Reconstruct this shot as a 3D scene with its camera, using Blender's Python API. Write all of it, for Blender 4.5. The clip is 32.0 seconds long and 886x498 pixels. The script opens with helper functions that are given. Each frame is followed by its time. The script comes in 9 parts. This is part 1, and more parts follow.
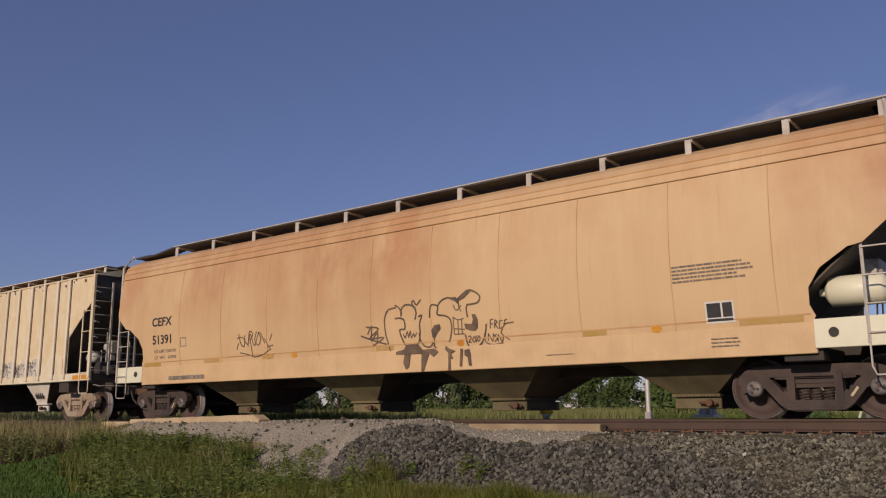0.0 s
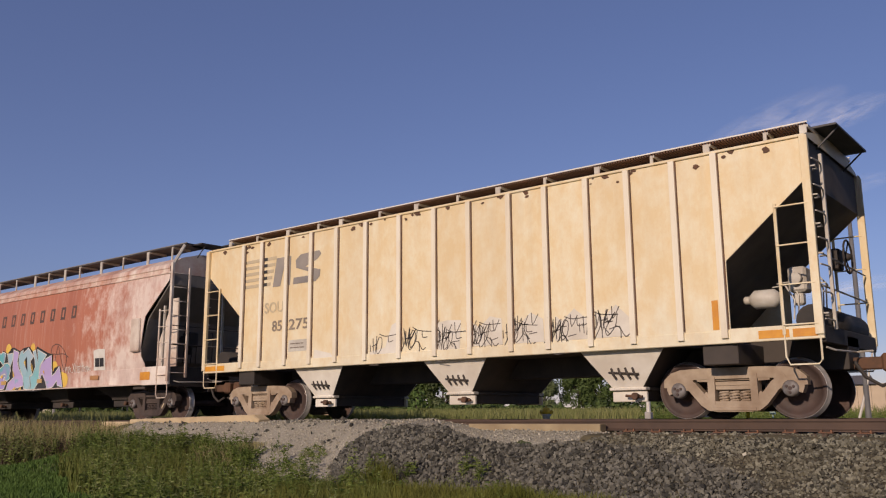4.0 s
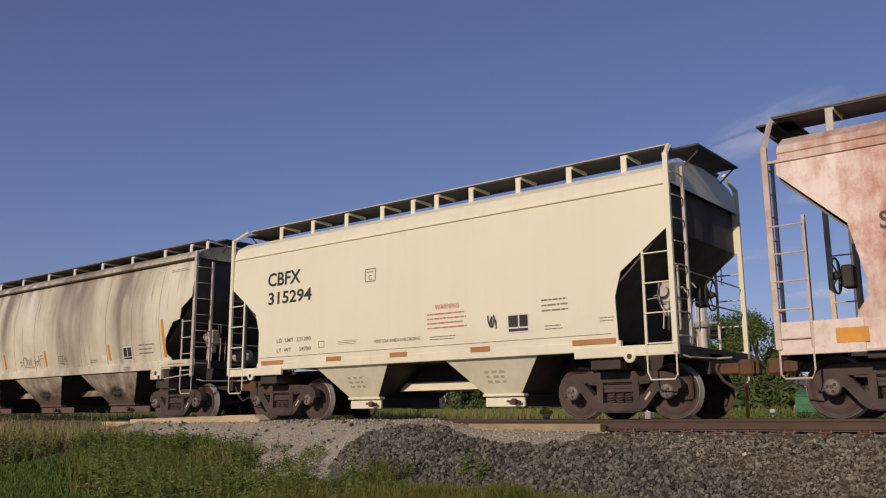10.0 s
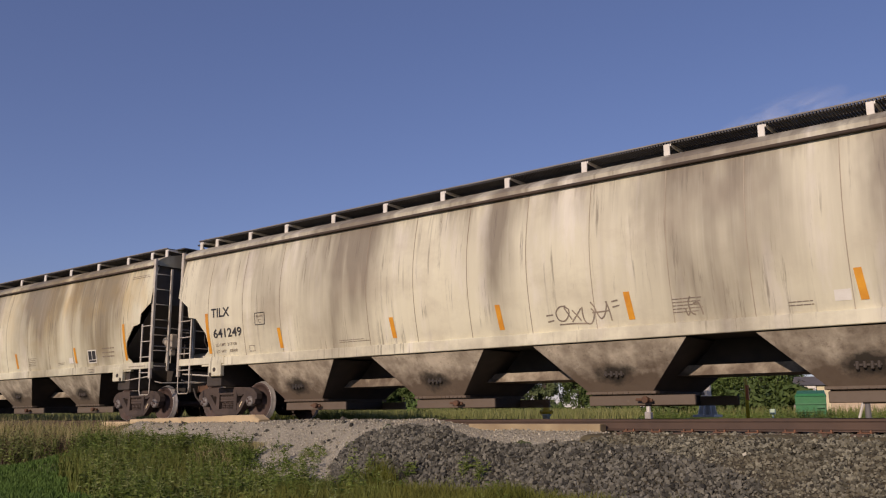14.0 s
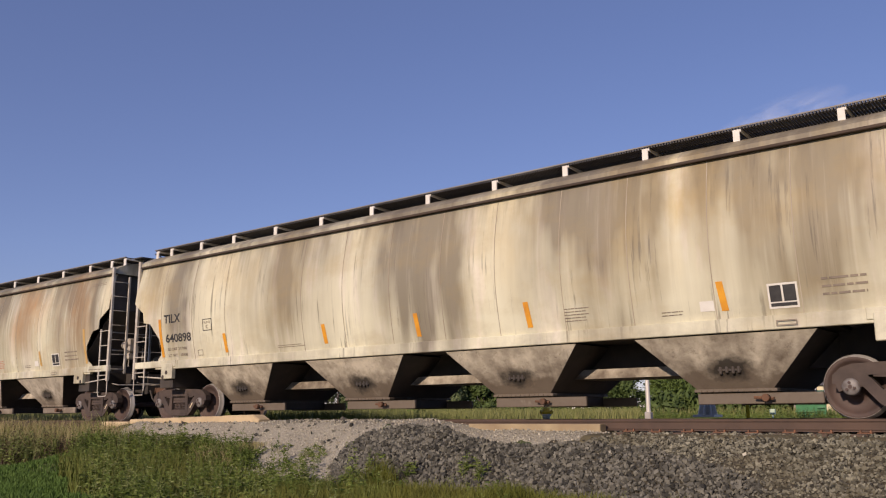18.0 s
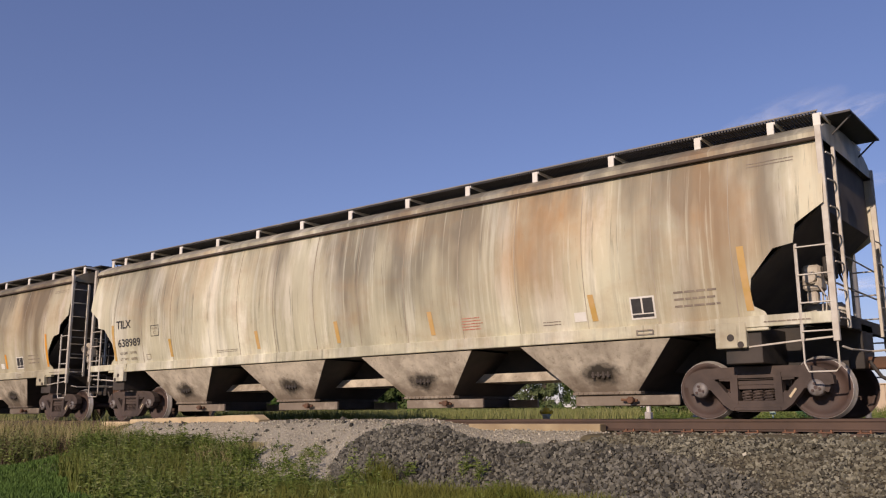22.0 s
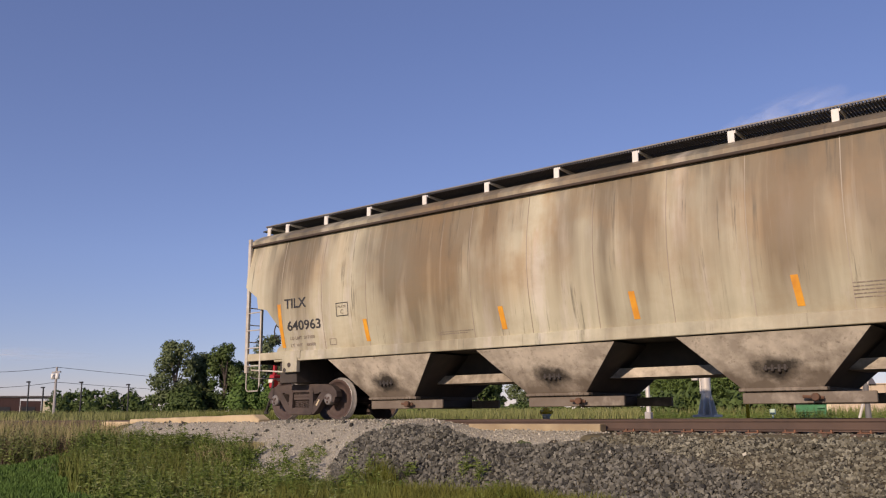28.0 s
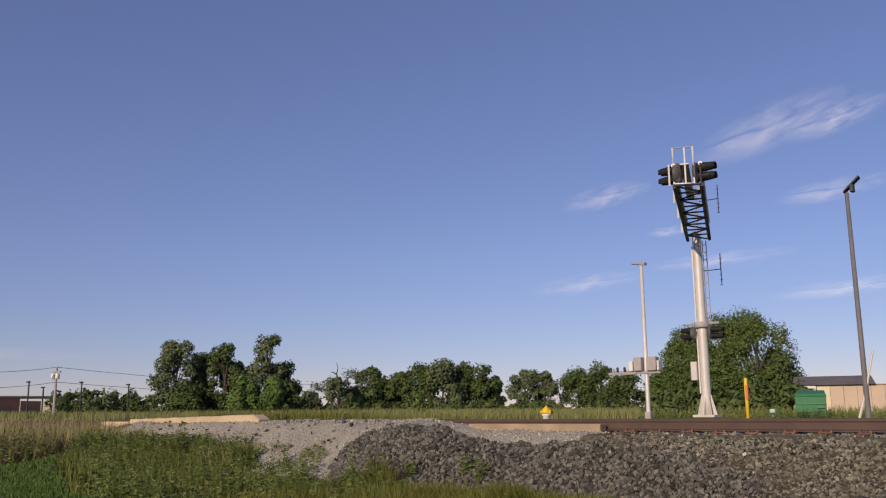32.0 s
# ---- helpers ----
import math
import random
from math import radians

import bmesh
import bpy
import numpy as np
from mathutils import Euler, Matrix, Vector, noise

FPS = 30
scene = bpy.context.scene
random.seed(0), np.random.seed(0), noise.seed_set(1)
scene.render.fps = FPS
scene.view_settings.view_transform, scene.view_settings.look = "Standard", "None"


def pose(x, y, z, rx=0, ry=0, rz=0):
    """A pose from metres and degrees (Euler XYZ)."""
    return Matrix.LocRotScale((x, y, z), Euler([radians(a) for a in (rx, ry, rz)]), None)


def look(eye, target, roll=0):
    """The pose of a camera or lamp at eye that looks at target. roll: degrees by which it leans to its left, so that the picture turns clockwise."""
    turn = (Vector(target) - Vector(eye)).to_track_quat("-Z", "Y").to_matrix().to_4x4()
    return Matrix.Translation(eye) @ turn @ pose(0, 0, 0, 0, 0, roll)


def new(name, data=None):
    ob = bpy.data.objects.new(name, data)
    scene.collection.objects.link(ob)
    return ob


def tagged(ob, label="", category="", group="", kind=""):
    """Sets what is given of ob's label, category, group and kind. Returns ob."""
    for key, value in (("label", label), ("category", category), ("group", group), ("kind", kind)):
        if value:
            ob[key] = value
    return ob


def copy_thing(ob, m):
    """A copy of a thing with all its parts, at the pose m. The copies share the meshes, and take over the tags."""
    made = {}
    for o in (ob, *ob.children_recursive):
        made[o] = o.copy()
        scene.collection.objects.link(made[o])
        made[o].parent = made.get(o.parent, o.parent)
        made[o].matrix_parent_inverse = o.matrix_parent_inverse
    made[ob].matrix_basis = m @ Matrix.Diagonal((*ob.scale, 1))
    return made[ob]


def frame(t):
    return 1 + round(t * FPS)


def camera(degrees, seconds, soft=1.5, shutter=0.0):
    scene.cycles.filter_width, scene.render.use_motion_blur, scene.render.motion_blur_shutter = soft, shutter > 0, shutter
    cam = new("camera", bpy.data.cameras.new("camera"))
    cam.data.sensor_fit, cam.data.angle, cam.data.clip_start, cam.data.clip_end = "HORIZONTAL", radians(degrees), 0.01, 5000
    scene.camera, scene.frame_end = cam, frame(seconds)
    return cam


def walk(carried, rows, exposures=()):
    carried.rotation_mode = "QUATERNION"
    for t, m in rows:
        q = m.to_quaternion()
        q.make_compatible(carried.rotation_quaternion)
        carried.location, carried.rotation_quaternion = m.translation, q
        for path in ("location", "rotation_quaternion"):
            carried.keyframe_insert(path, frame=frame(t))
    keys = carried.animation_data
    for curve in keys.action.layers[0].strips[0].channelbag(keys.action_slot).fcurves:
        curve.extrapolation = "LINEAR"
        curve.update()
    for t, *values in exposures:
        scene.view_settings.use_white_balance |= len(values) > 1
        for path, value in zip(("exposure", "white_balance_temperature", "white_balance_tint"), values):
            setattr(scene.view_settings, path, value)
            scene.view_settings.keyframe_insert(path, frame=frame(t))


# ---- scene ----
cam = camera(54.52, 32.0, soft=1.15)
CAM = pose(0, 0, 0.106, 90 + 10.893, 0.421, 38.661)
walk(cam, [(0.0, CAM), (32.0, CAM)], exposures=[(t, e, 6900, 31) for t, e in ((0.0, -0.5), (2.0, -0.38), (6.0, -0.25), (8.0, -0.22), (9.0, -0.18), (10.0, -0.42), (11.0, -0.52), (12.0, -0.28), (13.0, -0.15), (14.0, -0.25), (16.5, 0.03), (19.0, 0.05), (24.0, 0.0), (28.0, 0.12), (29.0, 0.05), (30.0, -0.03), (31.2, -0.08), (32.0, -0.05))])

# the train: metres along the track that it has run at each time
TRACK_Y = 14.62


def run(t):
    u = (t - 16) / 16
    return 16 * (4.8274 * u - 0.0910 * u * u - 0.0066 * u ** 3)


# ---- light: low evening sun behind the camera, clear sky ----
SUN_EL, SUN_AZ = 21.0, 174.0
world = bpy.data.worlds.new("world")
scene.world = world
world.use_nodes = True
wn = world.node_tree
sky = wn.nodes.new("ShaderNodeTexSky")
sky.sky_type = "NISHITA"
sky.sun_disc = False
sky.sun_elevation, sky.sun_rotation = radians(SUN_EL), radians(SUN_AZ)
sky.altitude, sky.air_density, sky.dust_density, sky.ozone_density = 200, 0.9, 0.0, 5.0
bg = wn.nodes["Background"]
bg.inputs["Strength"].default_value = 0.112
haze = wn.nodes.new("ShaderNodeMix")
haze.data_type = "RGBA"
haze.inputs[0].default_value = 0.30
haze.inputs[7].default_value = (1.35, 1.9, 3.7, 1)
wn.links.new(sky.outputs[0], haze.inputs[6])
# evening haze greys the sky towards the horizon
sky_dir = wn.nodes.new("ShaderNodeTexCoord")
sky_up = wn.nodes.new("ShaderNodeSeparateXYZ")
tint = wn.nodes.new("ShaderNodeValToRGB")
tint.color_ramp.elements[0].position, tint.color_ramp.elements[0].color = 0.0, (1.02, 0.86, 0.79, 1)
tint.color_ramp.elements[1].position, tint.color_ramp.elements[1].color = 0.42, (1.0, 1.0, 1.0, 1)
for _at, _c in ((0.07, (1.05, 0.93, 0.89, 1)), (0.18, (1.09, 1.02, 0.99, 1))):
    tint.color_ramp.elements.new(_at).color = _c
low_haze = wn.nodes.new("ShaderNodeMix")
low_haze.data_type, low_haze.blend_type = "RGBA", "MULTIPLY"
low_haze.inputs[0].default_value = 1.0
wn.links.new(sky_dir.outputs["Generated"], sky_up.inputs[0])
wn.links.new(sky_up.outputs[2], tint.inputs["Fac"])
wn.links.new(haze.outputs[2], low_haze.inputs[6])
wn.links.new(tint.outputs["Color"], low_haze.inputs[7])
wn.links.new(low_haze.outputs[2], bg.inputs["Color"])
sun = new("sun", bpy.data.lights.new("sun", "SUN"))
sun.data.energy, sun.data.angle, sun.data.color = 3.45, radians(0.53), (1.0, 0.935, 0.715)
sd = Vector((math.sin(radians(SUN_AZ)) * math.cos(radians(SUN_EL)), math.cos(radians(SUN_AZ)) * math.cos(radians(SUN_EL)), math.sin(radians(SUN_EL))))
sun.matrix_basis = look(sd * 100, (0, 0, 0))


# ---- materials ----
class Mat:
    """A small builder of node materials."""

    def __init__(self, name, rough=0.6, metal=0.0):
        self.m = bpy.data.materials.new(name)
        self.m.use_nodes = True
        self.t = self.m.node_tree
        self.b = self.t.nodes["Principled BSDF"]
        self.b.inputs["Roughness"].default_value = rough
        self.b.inputs["Metallic"].default_value = metal

    def node(self, kind, **kw):
        n = self.t.nodes.new(kind)
        for k, v in kw.items():
            if k in n.inputs:
                n.inputs[k].default_value = v
        return n

    def link(self, a, b):
        self.t.links.new(a, b)

    def coords(self, scale=(1, 1, 1), shift=(0, 0, 0), which="Object"):
        tc = self.node("ShaderNodeTexCoord")
        mp = self.node("ShaderNodeMapping")
        mp.inputs["Scale"].default_value = scale
        mp.inputs["Location"].default_value = shift
        self.link(tc.outputs[which], mp.inputs["Vector"])
        return mp.outputs[0]

    def noise(self, vec, scale=1.0, detail=4.0, rough=0.55):
        n = self.node("ShaderNodeTexNoise", Scale=scale, Detail=detail, Roughness=rough)
        self.link(vec, n.inputs["Vector"])
        return n.outputs["Fac"]

    def ramp(self, fac, a, b, lo=0.0, hi=1.0):
        n = self.node("ShaderNodeMapRange")
        n.inputs["From Min"].default_value, n.inputs["From Max"].default_value = a, b
        n.inputs["To Min"].default_value, n.inputs["To Max"].default_value = lo, hi
        self.link(fac, n.inputs["Value"])
        return n.outputs[0]

    def math(self, op, a, b):
        n = self.node("ShaderNodeMath")
        n.operation = op
        for i, v in enumerate((a, b)):
            if isinstance(v, (int, float)):
                n.inputs[i].default_value = v
            else:
                self.link(v, n.inputs[i])
        return n.outputs[0]

    def mix(self, fac, a, b):
        n = self.node("ShaderNodeMix")
        n.data_type = "RGBA"
        for sock, v in ((n.inputs[0], fac), (n.inputs[6], a), (n.inputs[7], b)):
            if isinstance(v, (int, float)):
                sock.default_value = v
            elif isinstance(v, tuple):
                sock.default_value = (*v, 1)
            else:
                self.link(v, sock)
        return n.outputs[2]

    def axis(self, i, which="Object"):
        tc = self.node("ShaderNodeTexCoord")
        s = self.node("ShaderNodeSeparateXYZ")
        self.link(tc.outputs[which], s.inputs[0])
        return s.outputs[i]

    def color(self, c):
        if isinstance(c, tuple):
            self.b.inputs["Base Color"].default_value = (*c, 1)
        else:
            self.link(c, self.b.inputs["Base Color"])
        return self

    def bump(self, h, strength=0.3, dist=0.02):
        n = self.node("ShaderNodeBump", Strength=strength, Distance=dist)
        self.link(h, n.inputs["Height"])
        self.link(n.outputs[0], self.b.inputs["Normal"])
        return self


def plain(name, c, c2=None, scale=6.0, rough=0.6, metal=0.0, bump=0.15, dist=0.01):
    """Two tones of one surface, mottled at two scales."""
    m = Mat(name, rough, metal)
    v = m.coords()
    c2 = c2 or tuple(x * 0.7 for x in c)
    a = m.noise(v, scale, 5)
    b = m.noise(v, scale * 0.17, 3)
    m.color(m.mix(m.ramp(m.math("ADD", a, b), 0.75, 1.25), c, c2))
    m.bump(m.noise(v, scale * 5, 3), bump, dist)
    return m.m


def car_paint(name, base, dirt, rust, seed, streak=0.6, patch=0.4, rusty=0.3, pale=None, pale_amt=0.0, fine=0.35, rough=0.55, ln=20.15, bands=None, rusts=None, pales=None):
    """Weathered paint of a hopper car: broad vertical dirt bands, fine runs, rust blooms.
    bands, rusts, pales: how dirty, rusty or chalky the side is from its rear end (0) to its front (1)."""
    m = Mat(name, rough)
    s = (seed * 7.3, seed * 1.9, seed * 3.1)
    wob = m.math("MULTIPLY", m.math("SUBTRACT", m.noise(m.coords((0.9, 0.4, 0.5), s), 1.0, 4), 0.5), 0.9)
    along = m.math("ADD", m.math("DIVIDE", m.math("ADD", m.axis(0), wob), ln), 0.5)
    zz = m.axis(2)

    def table(rows):
        n = m.node("ShaderNodeValToRGB")
        n.color_ramp.interpolation = "LINEAR"
        els = n.color_ramp.elements
        while len(els) > 1:
            els.remove(els[-1])
        for i, (at, v) in enumerate(rows):
            e = els[0] if i == 0 else els.new(at)
            e.position, e.color = at, (v, v, v, 1)
        m.link(along, n.inputs["Fac"])
        return n.outputs["Color"]

    c = base
    if pale:
        f = m.noise(m.coords((1.5, 0.6, 0.3), s), 1.2, 6, 0.65)
        if pales:
            run_f = m.noise(m.coords((3.0, 1.0, 1.9), s), 1.0, 8, 0.72)
            k = m.math("ADD", table(pales), m.math("MULTIPLY", m.math("SUBTRACT", run_f, 0.5), 2.6))
            low_wear = m.math("MULTIPLY", m.ramp(zz, 2.2, 1.15), 0.48)
            c = m.mix(m.ramp(m.math("ADD", k, low_wear), 0.32, 1.15), c, pale)
        else:
            c = m.mix(m.ramp(f, 0.62 - 0.25 * pale_amt, 0.72 - 0.2 * pale_amt), c, pale)
    if rusts:
        r = m.math("MULTIPLY", table(rusts), m.ramp(zz, 1.9, 3.3))
        r = m.math("MULTIPLY", r, m.ramp(m.noise(m.coords((0.9, 0.5, 0.5), (s[2], s[0], s[1])), 1.0, 6, 0.6), 0.39, 0.63))
        c = m.mix(m.math("MULTIPLY", r, 0.95), c, rust)
    else:
        bloom = m.noise(m.coords((0.8, 0.5, 0.55), (s[2], s[0], s[1])), 1.0, 6, 0.62)
        c = m.mix(m.math("MULTIPLY", m.ramp(bloom, 0.52, 0.74), patch), c, rust)
    if rusts and bands:
        dirt_n = m.mix(m.math("MULTIPLY", table(rusts), 0.5), dirt, tuple(x * 0.5 for x in rust))
    else:
        dirt_n = dirt
    if bands:
        up = m.ramp(m.math("ADD", zz, m.math("MULTIPLY", m.noise(m.coords((2.2, 1, 0.1), s), 1.0, 3), 2.4)), 2.3, 4.7, 0.35, 1.05)
        broad = m.math("MULTIPLY", m.math("MULTIPLY", table(bands), up), m.ramp(m.noise(m.coords((2.0, 1, 0.13), s), 1.0, 4), 0.3, 0.62, 0.8, 1.4))
        smoke = m.ramp(m.noise(m.coords((0.9, 0.6, 0.45), (s[1], s[0], s[2])), 1.0, 3, 0.5), 0.30, 0.70, 0.62, 1.3)
        broad = m.ramp(m.math("MULTIPLY", broad, smoke), 0.09, 0.60)
    else:
        broad = m.ramp(m.noise(m.coords((0.75, 0.3, 0.06), s), 1.0, 3, 0.5), 0.45, 0.68)
    c = m.mix(m.math("MULTIPLY", broad, streak), c, dirt_n)
    runs = m.noise(m.coords((5.5, 1.0, 0.16), s), 1.0, 4, 0.6)
    c = m.mix(m.math("MULTIPLY", m.ramp(runs, 0.52, 0.70), fine), c, dirt)
    r2 = m.noise(m.coords((9, 1.0, 0.3), (s[1], s[0], s[2])), 1.0, 4, 0.65)
    lite = tuple(min(0.9, x * 1.15 + 0.02) for x in (pale or base))
    c = m.mix(m.math("MULTIPLY", m.ramp(r2, 0.55, 0.68), fine * 0.8), c, lite)
    specks = m.noise(m.coords((1, 1, 1), s), 13.0, 4, 0.7)
    c = m.mix(m.math("MULTIPLY", m.ramp(specks, 0.64, 0.72), rusty), c, tuple(x * 0.5 for x in rust))
    # splashed dirt low on the side, and soot that runs from the eaves
    low = m.math("MULTIPLY", m.ramp(zz, 1.9, 1.2), m.ramp(m.noise(m.coords((1.5, 1, 1.5), s), 1.0, 6, 0.65), 0.40, 0.66))
    c = m.mix(m.math("MULTIPLY", low, 0.25 + 0.3 * streak), c, tuple(x * 0.8 for x in dirt))
    soot = m.math("MULTIPLY", m.ramp(zz, 3.3, 4.2), m.ramp(m.noise(m.coords((3.2, 1, 0.25), s), 1.0, 5, 0.6), 0.46, 0.64))
    c = m.mix(m.math("MULTIPLY", soot, 0.15 + 0.5 * streak), c, dirt)
    if bands:
        # soot along the eaves, which thins out in runs below them, and brown blotches
        edge = m.ramp(m.math("ADD", zz, m.math("MULTIPLY", m.math("SUBTRACT", m.noise(m.coords((3.0, 1, 0.2), s), 1.0, 4, 0.6), 0.5), 2.0)), 4.0, 4.65)
        c = m.mix(m.math("MULTIPLY", edge, streak * 0.8), c, dirt)
        drip = m.math("MULTIPLY", m.ramp(m.noise(m.coords((11, 1, 0.55), (s[2], s[1], s[0])), 1.0, 5, 0.7), 0.57, 0.66), m.ramp(m.noise(m.coords((0.8, 1, 0.7), s), 1.0, 3), 0.43, 0.57))
        c = m.mix(m.math("MULTIPLY", drip, 0.75 * streak), c, tuple(x * 0.8 for x in dirt))
        blot = m.ramp(m.noise(m.coords((0.55, 0.4, 0.8), (s[1], s[2], s[0])), 1.0, 7, 0.68), 0.50, 0.70)
        c = m.mix(m.math("MULTIPLY", blot, 0.42 * streak), c, tuple(0.5 * (x + y) for x, y in zip(dirt, rust)))
    m.color(c)
    m.bump(m.noise(m.coords((0.8, 1, 0.25), s), 1.0, 2), 0.25, 0.06)
    return m.m


TAN = car_paint("tan_paint", (0.755, 0.515, 0.27), (0.61, 0.36, 0.18), (0.50, 0.19, 0.07), 1, 0.34, 0.6, 0.14, fine=0.10,
                bands=[(0.0, 0.3), (0.07, 0.6), (0.14, 0.3), (0.2, 0.5), (0.27, 0.4), (0.36, 0.7), (0.43, 0.4), (0.48, 0.6), (0.52, 0.15), (0.57, 0.5), (0.64, 0.15), (0.72, 0.2), (0.8, 0.3), (0.88, 0.15), (0.97, 0.5), (1.0, 0.6)],
                rusts=[(0.0, 0.6), (0.1, 0.5), (0.2, 0.8), (0.33, 0.5), (0.42, 0.9), (0.52, 0.8), (0.62, 0.35), (0.75, 0.25), (0.9, 0.3), (1.0, 0.8)], ln=19.55)
CREAM_RIB = car_paint("yellowed_cream_paint", (0.80, 0.615, 0.35), (0.60, 0.46, 0.29), (0.74, 0.52, 0.25), 2, 0.25, 0.4, 0.15, (0.87, 0.80, 0.60), 0.75, 0.10, ln=14.58,
                      pales=[(0.0, 0.35), (0.18, 0.42), (0.28, 0.52), (0.6, 0.56), (1.0, 0.50)])
POST_CREAM = car_paint("pale_cream_posts", (0.86, 0.78, 0.62), (0.60, 0.46, 0.30), (0.66, 0.42, 0.2), 22, 0.3, 0.3, 0.25, fine=0.2, ln=14.58)
REDBROWN = car_paint("red_brown_paint", (0.50, 0.175, 0.10), (0.34, 0.115, 0.07), (0.33, 0.085, 0.045), 3, 0.35, 0.3, 0.22, (0.86, 0.73, 0.63), 0.12, 0.18, ln=14.15,
                     pales=[(0.0, 1.3), (0.06, 1.0), (0.10, 0.7), (0.17, 0.38), (0.25, 0.36), (0.31, 0.14), (0.37, -0.05), (0.57, -0.05), (0.64, 0.12), (0.70, 0.30), (0.77, 0.48), (0.84, 0.75), (0.92, 1.1), (1.0, 1.1)])
CREAM = car_paint("clean_cream_paint", (0.83, 0.805, 0.60), (0.66, 0.54, 0.36), (0.72, 0.58, 0.38), 4, 0.10, 0.1, 0.02, fine=0.05, rough=0.45, ln=11.38)
GREY_A = car_paint("streaked_grey_paint", (0.74, 0.695, 0.52), (0.18, 0.142, 0.102), (0.50, 0.40, 0.29), 5, 0.85, 0.15, 0.05, (0.79, 0.74, 0.61), 0.3, 0.11,
                   bands=[(0.002, 0.1), (0.079, 0.25), (0.122, 0.15), (0.177, 0.35), (0.215, 0.15), (0.265, 0.5), (0.3, 0.65), (0.334, 0.45), (0.367, 0.15), (0.418, 0.1), (0.476, 0.2), (0.499, 0.45), (0.53, 0.2), (0.572, 0.15), (0.611, 0.2), (0.656, 0.35), (0.677, 0.55), (0.711, 0.5), (0.737, 0.4), (0.768, 0.25), (0.803, 0.2), (0.831, 0.6), (0.847, 0.35), (0.868, 0.45), (0.888, 0.3), (0.912, 0.15), (0.939, 0.1), (0.974, 0.05)])
GREY_B = car_paint("yellow_stained_grey_paint", (0.72, 0.685, 0.51), (0.15, 0.122, 0.088), (0.62, 0.42, 0.13), 6, 0.85, 0.5, 0.06, (0.79, 0.73, 0.60), 0.3, 0.12,
                   bands=[(-0.001, 0.2), (0.067, 0.35), (0.107, 0.75), (0.131, 0.3), (0.176, 0.1), (0.261, 0.3), (0.306, 0.55), (0.35, 0.35), (0.409, 0.15), (0.453, 0.45), (0.485, 0.75), (0.525, 0.75), (0.554, 0.5), (0.578, 0.15), (0.609, 0.15), (0.652, 0.4), (0.676, 0.65), (0.708, 0.8), (0.731, 0.6), (0.753, 0.5), (0.774, 0.2), (0.795, 0.45), (0.821, 0.5), (0.859, 0.6), (0.889, 0.65), (0.906, 0.55), (0.928, 0.3), (0.949, 0.2), (0.97, 0.15), (0.99, 0.1)], rusts=[(0.0, 0.8), (0.06, 0.4), (0.1, 0.0), (0.2, 0.3), (0.3, 0.5), (0.36, 0.1), (0.5, 0.1), (0.62, 0.4), (0.68, 0.2), (0.75, 0.8), (0.86, 0.6), (0.95, 0.5)])
GREY_C = car_paint("chalky_streaked_grey_paint", (0.635, 0.60, 0.43), (0.15, 0.135, 0.098), (0.60, 0.29, 0.085), 7, 0.88, 0.35, 0.20, (0.80, 0.765, 0.615), 0.5, 0.30,
                   bands=[(-0.001, 0.1), (0.091, 0.35), (0.152, 0.45), (0.21, 0.35), (0.265, 0.15), (0.341, 0.2), (0.411, 0.45), (0.455, 0.2), (0.497, 0.4), (0.536, 0.55), (0.583, 0.55), (0.618, 0.5), (0.652, 0.4), (0.692, 0.45), (0.722, 0.3), (0.744, 0.4), (0.772, 0.35), (0.793, 0.2), (0.812, 0.15), (0.832, 0.3), (0.863, 0.45), (0.886, 0.5), (0.914, 0.5), (0.941, 0.45), (0.961, 0.5), (0.976, 0.3), (0.986, 0.1)], rusts=[(0.0, 0.1), (0.2, 0.3), (0.3, 0.15), (0.6, 0.1), (0.70, 0.3), (0.735, 1.0), (0.775, 1.0), (0.81, 0.2), (0.88, 0.3), (0.905, 1.0), (0.94, 1.0), (0.965, 0.3)])
GREY_D = car_paint("brown_stained_grey_paint", (0.57, 0.52, 0.365), (0.10, 0.088, 0.06), (0.46, 0.25, 0.085), 8, 0.85, 0.6, 0.10, (0.66, 0.60, 0.48), 0.3, 0.13,
                   bands=[(-0.012, 0.1), (0.055, 0.35), (0.082, 0.7), (0.118, 0.4), (0.16, 0.25), (0.209, 0.35), (0.256, 0.8), (0.315, 0.8), (0.357, 0.55), (0.403, 0.15), (0.448, 0.4), (0.507, 0.6), (0.552, 0.35), (0.585, 0.4), (0.625, 0.5), (0.683, 0.55), (0.719, 0.5), (0.749, 0.3), (0.779, 0.55), (0.81, 0.4), (0.83, 0.15), (0.863, 0.6), (0.891, 0.5), (0.918, 0.6), (0.937, 0.2), (0.969, 0.15)], rusts=[(0.0, 0.3), (0.1, 0.4), (0.2, 0.4), (0.33, 0.9), (0.4, 1.0), (0.48, 0.6), (0.6, 1.0), (0.72, 0.6), (0.8, 0.4), (0.9, 0.7), (0.95, 0.4)])
OLIVE_GRIME = plain("olive_grimy_paint", (0.20, 0.165, 0.08), (0.11, 0.085, 0.045), 2.5, 0.8)
SEAM = plain("grimy_weld_seam", (0.27, 0.215, 0.16), (0.46, 0.39, 0.30), 1.2, 0.8)
TAN_SEAM = plain("rusty_tan_seam", (0.50, 0.24, 0.10), (0.70, 0.42, 0.19), 1.5, 0.8)
# end walls and slope sheets, darker and browner than most car sides
END_BROWN = plain("dark_brown_end_paint", (0.155, 0.125, 0.10), (0.075, 0.06, 0.05), 1.6, 0.8)
END_GREY = plain("dusty_grey_end_paint", (0.27, 0.25, 0.22), (0.17, 0.15, 0.13), 1.6, 0.8)
